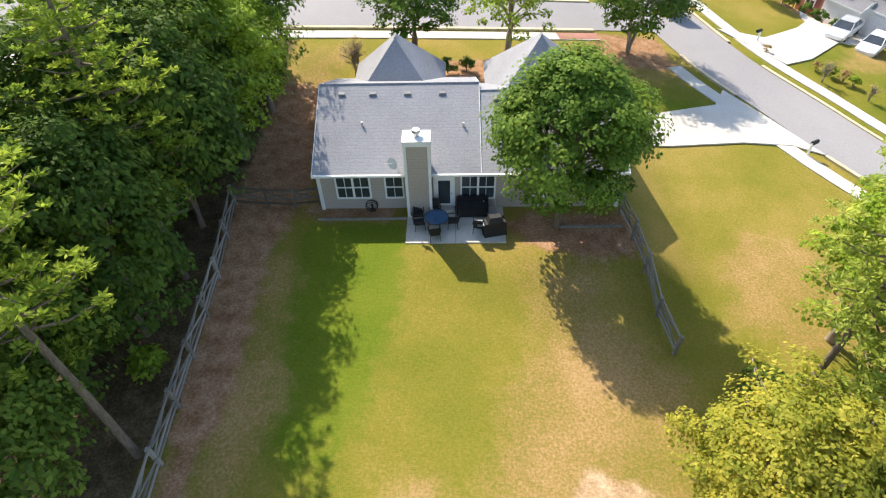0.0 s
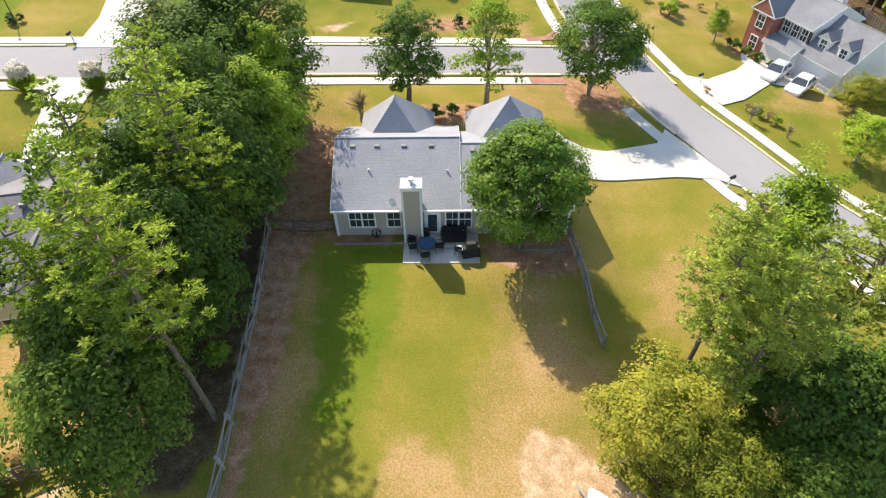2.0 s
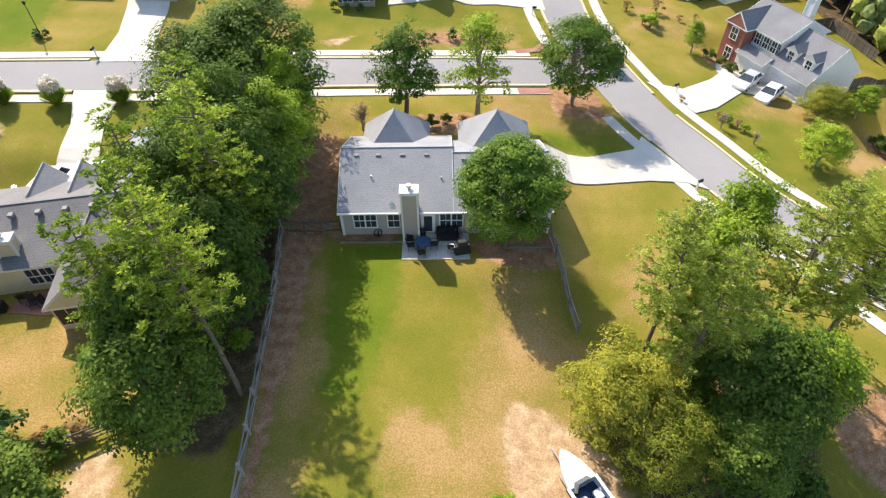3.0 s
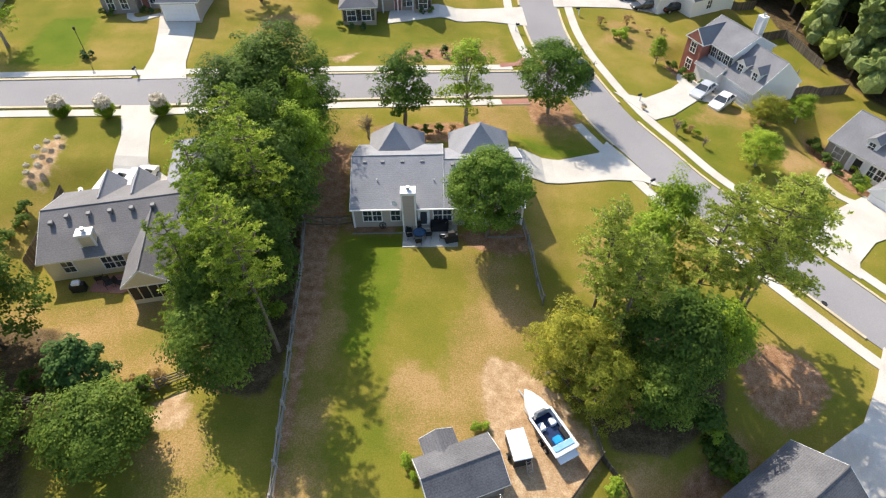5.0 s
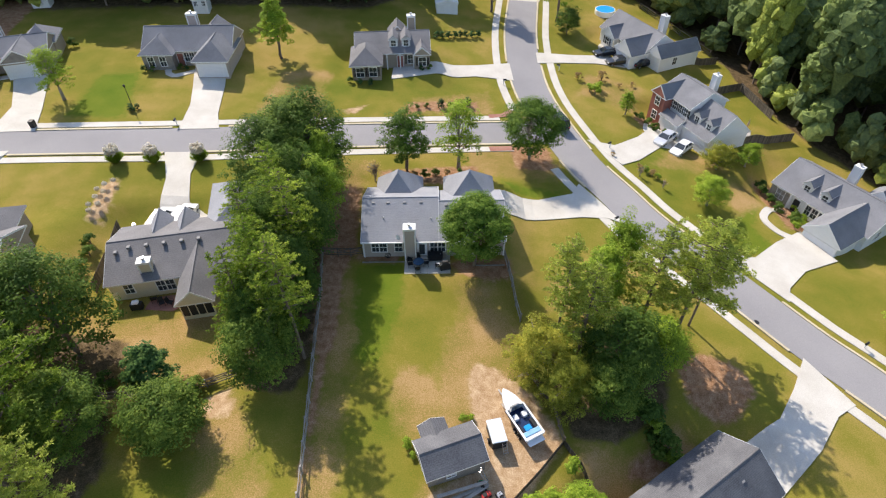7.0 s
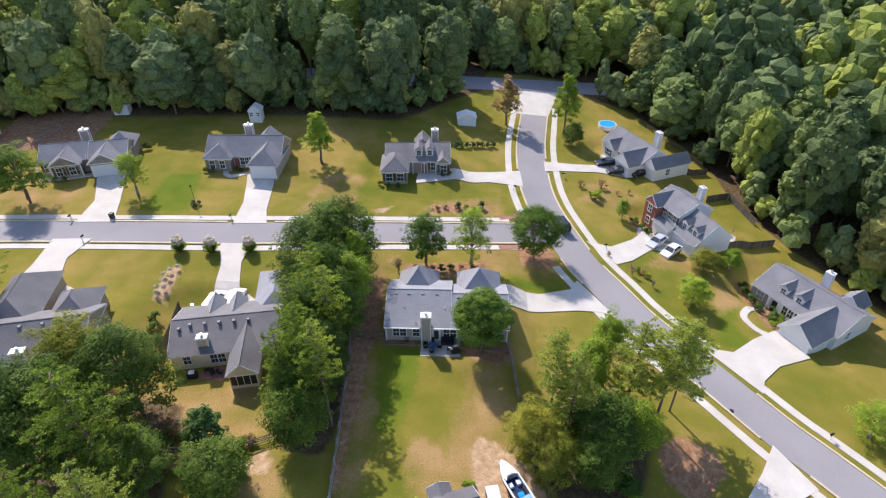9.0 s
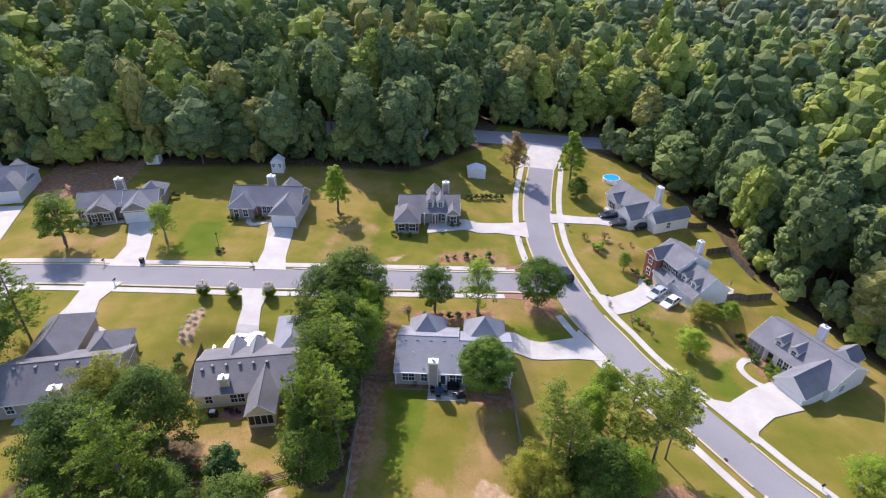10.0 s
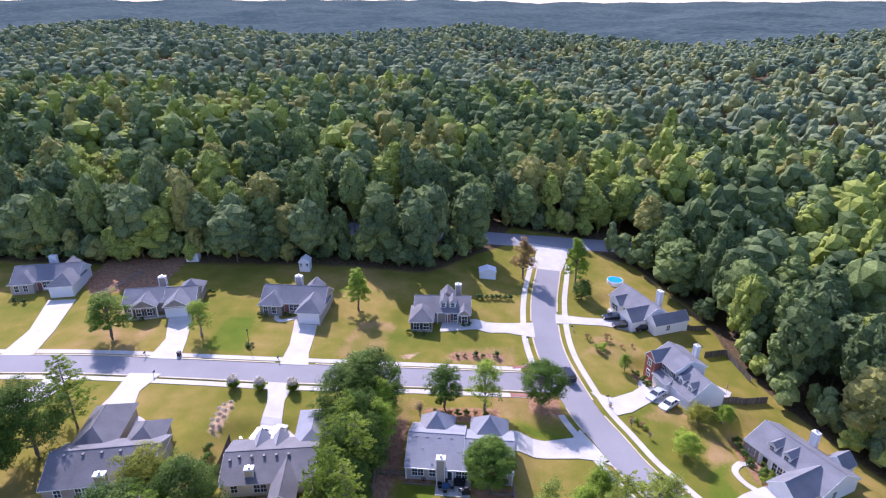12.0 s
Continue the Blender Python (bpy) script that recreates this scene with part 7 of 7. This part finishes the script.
for x, y, s in ((35.2, 60.8, 1.0), (35.0, 59.6, 0.9), (35.8, 58.6, 1.0), (36.2, 57.6, 0.9), (36.8, 56.8, 1.0), (37.2, 58.2, 1.1), (36.4, 59.6, 1.1), (38.2, 56.0, 0.9), (38.6, 57.4, 0.9), (39.4, 55.8, 0.9), (34.2, 60.4, 0.8)):
    shrub("box", x, y, s, "small dark shrub in the bed by the brick wall", "shrubs by the brick wall")
for x, y, s, k in ((-1.8, 56.7, 0.8, "box"), (-0.3, 57.4, 0.7, "box"), (2.0, 57.7, 1.3, "dull"), (3.4, 57.9, 0.9, "box"), (6.2, 58.6, 1.4, "dull")):
    shrub(k, x, y, s, "rounded dark shrub near the street corner", "shrubs near the street corner")
for x, y, s, k in ((28.6, 66.4, 1.7, "bright"), (29.4, 68.0, 1.5, "bright"), (27.8, 67.4, 1.3, "bright"), (30.8, 71.6, 1.8, "brown"), (26.4, 71.0, 1.4, "brown"), (33.6, 69.6, 0.9, "brown"), (36.2, 70.6, 0.9, "brown"), (31.0, 45.8, 0.8, "brown"), (31.8, 45.0, 1.0, "bright"), (32.6, 44.2, 1.1, "brown"), (33.2, 43.6, 0.9, "bright"), (27.6, 48.4, 0.7, "brown")):
    shrub(k, x, y, s, "loose yellow-green shrub on the lawn" if k == "bright" else "thin brownish shrub on the lawn", "shrubs on the lawn")
for x in np.arange(1.4, 9.6, 1.1):
    shrub("dull", float(x), 81.0 + 0.25 * x, 1.2, "clipped dark hedge shrub on the lawn", "hedge beside the tan house")
for x, y, s in ((-3.2, 38.8, 1.0), (-1.8, 39.2, 1.1), (-0.4, 39.4, 1.1), (1.0, 39.8, 1.1), (2.6, 40.2, 1.0), (4.4, 40.4, 1.0), (-4.4, 39.4, 0.8)):
    shrub("brown" if int(x * 2) % 2 else "box", x, y, s, "shrub in the mulch bed before the house", "shrubs before the house")
for x, y, s, k in ((3.4, 3.2, 0.8, "bright"), (4.1, 3.4, 0.6, "bright"), (-1.5, 0.6, 0.9, "bright"), (-1.0, -0.4, 0.6, "bright"), (8.8, -4.6, 1.8, "bright"), (10.4, -3.6, 1.2, "bright")):
    shrub(k, x, y, s, "yellow-green shrub beside the shed", "shrubs beside the shed")
for x, y, s in ((-45.6, 63.8, 1.0), (-44.2, 63.6, 0.9), (-40.0, 64.4, 0.9), (-39.0, 63.9, 0.8), (-60.0, 71.2, 1.4), (-70.6, 57.6, 0.9), (-69.0, 57.8, 0.9), (-12.8, 63.2, 1.0), (-11.2, 62.8, 1.0), (-9.4, 62.9, 1.0), (-1.2, 67.6, 0.9), (0.2, 67.9, 0.9), (-101.5, 62.4, 1.2), (-99.4, 62.2, 1.2), (-46.2, 24.2, 1.2), (-54.4, 29.8, 0.9), (-38.8, 25.4, 1.3), (-38.2, 23.6, 1.4), (-38.6, 21.6, 1.3)):
    shrub("dull" if int(x) % 2 else "box", x, y, s, "dark shrub along the house wall", "shrubs along house walls")
for k in range(26):
    x, y = -19.5 - 10 * ((k * 0.618) % 1), 3.0 + 4.6 * ((k * 0.37) % 1)
    shrub("brown" if k % 3 else "box", x, y, 0.9 + 0.7 * ((k * 0.71) % 1), "scrubby undergrowth along the yard fence", "undergrowth along the yard fence")
for k in range(40):
    x, y = -12.4 - (3.0 + 3 * ((k * 0.381) % 1)) * ((k * 0.618) % 1), 13 + 26 * ((k * 0.381) % 1)
    shrub("box" if k % 2 else "bright", x, y, 1.4 + 1.2 * ((k * 0.71) % 1), "leafy undergrowth beneath the tree row", "undergrowth of the tree row")
for k in range(26):
    x, y = 12.6 + 12 * ((k * 0.618) % 1), -1 + 15 * ((k * 0.381) % 1)
    shrub("bright" if k % 3 == 0 else "box", x, y, 1.3 + 1.2 * ((k * 0.71) % 1), "leafy undergrowth beneath the pines", "undergrowth of the pines")

# ---- street furniture and small buildings ----


def mailbox(x, y, yaw):
    o = thing("mailbox", "dark mailbox on a white post by the kerb", "mailbox", (x, y, g(x, y)), yaw, "mailboxes along the street")
    piece("post", Build().box(-0.06, 0.06, -0.06, 0.06, -0.3, 1.05).box(-0.05, 0.05, -0.45, 0.1, 0.85, 0.93).mesh("post", M["trim"]), o)
    bx = Build().tube([(0, -0.5, 1.08), (0, 0.05, 1.08)], [0.12, 0.12], 10).box(-0.12, 0.12, -0.5, 0.05, 0.95, 1.08)
    piece("box", bx.mesh("box", M["black"]), o)


for x, y, yaw in ((24.2, 32.6, 120), (23.4, 73.6, -100), (-35.9, 48.7, 0), (-61.2, 46.0, 0), (27.6, 50.4, -60), (48.6, 14.6, -60), (-56.2, 40.2, 180), (12.6, 66.4, 90)):
    mailbox(x, y, yaw)
lp = thing("lamp_post", "slender black lamp post in a small planting", "lamp post", (-43.2, 52.2, g(-43.2, 52.2)))
piece("pole", Build().tube([(0, 0, 0), (0, 0, 3.6)], [0.05, 0.04], 8).mesh("pole", M["black"]), lp)
piece("lantern", Build().tube([(0, 0, 3.6), (0, 0, 3.7), (0, 0, 3.95), (0, 0, 4.05)], [0.06, 0.14, 0.18, 0.04], 8).mesh("lantern", M["black"]), lp)
for dx, dy in ((0.5, 0.2), (-0.6, 0.3), (0.1, -0.6), (-0.3, -0.3)):
    shrub("dull", -43.2 + dx, 52.2 + dy, 0.8, "dark low shrub round the lamp post", "shrubs round the lamp post")
bnm = thing("rubbish_bin", "dark wheeled rubbish bin at the kerb", "bin", (-55.0, 47.0, g(-55.0, 47.0)))
piece("body", Build().box(-0.28, 0.28, -0.32, 0.32, 0.05, 1.0, taper=-0.03).mesh("body", M["black"]), bnm)
piece("lid", bezel("lid", -0.32, 0.32, -0.37, 0.36, 1.0, 1.08, M["black"], 0.02), bnm)
mh = thing("manhole_cover", "dark iron manhole cover in the street", "manhole", (37.1, 17.3, g(37.1, 17.3) + 0.07), kind="structure")
piece("cover", Build().tube([(0, 0, -0.02), (0, 0, 0.012)], [0.33, 0.33], 20).mesh("cover", M["black"]), mh)


def small_shed(label, x, y, yaw, w, d, h, rise, wall, tiles):
    s = thing("garden_shed", label, "shed", (x, y, g(x, y)), yaw)
    wing(s, -w / 2, w / 2, -d / 2, d / 2, h, rise, "y", "gable", wall, tiles, 0.15, -0.4, wall, 0.1)
    door(s, 0, -d / 2, 0, 0, "trim", 1.0, 1.8, False)
    return s


small_shed("white metal garden shed at the wood's edge", -72.3, 87.0, 10, 3.0, 2.4, 1.9, 0.7, "white", "trim")
ph = small_shed("pale blue-grey playhouse shed at the wood's edge", -42.5, 86.4, 5, 2.6, 2.6, 2.6, 1.0, "white", "trim")
window(ph, -0.7, -1.3, 1.4, 0, 0.6, 0.8)
window(ph, 0.7, -1.3, 1.4, 0, 0.6, 0.8)
small_shed("grey shed with white roof behind the tan house", 3.4, 93.4, 5, 4.2, 2.8, 2.0, 0.8, "white", "trim")
pool = thing("swimming_pool", "round above-ground pool with blue lining", "pool", (37.4, 100.0, g(37.4, 100.0)))
piece("wall", Build().tube([(0, 0, 0), (0, 0, 1.1)], [2.1, 2.1], 28).mesh("wall", M["trim"]), pool)
piece("water", Build().tube([(0, 0, 1.1), (0, 0, 1.12)], [1.95, 1.95], 28).mesh("water", M["blue"]), pool)
drape("side_terrace", [(50.2, 57.2), (52.6, 56.6), (54.0, 59.4), (51.6, 60.6)], 0.1, M["concrete"], "pale concrete terrace beside the two-storey house", "patio", skirt=0.1)
tu = thing("patio_parasol", "folded tan parasol on the side terrace", "parasol", (52.6, 58.6, g(52.6, 58.6) + 0.1))
piece("pole", Build().tube([(0, 0, 0), (0, 0, 2.4)], [0.03, 0.03], 8).mesh("pole", M["metal"]), tu)
piece("canopy", Build().tube([(0, 0, 1.1), (0, 0, 1.5), (0, 0, 2.45)], [0.1, 0.17, 0.03], 10).mesh("canopy", M["dirt"]), tu)
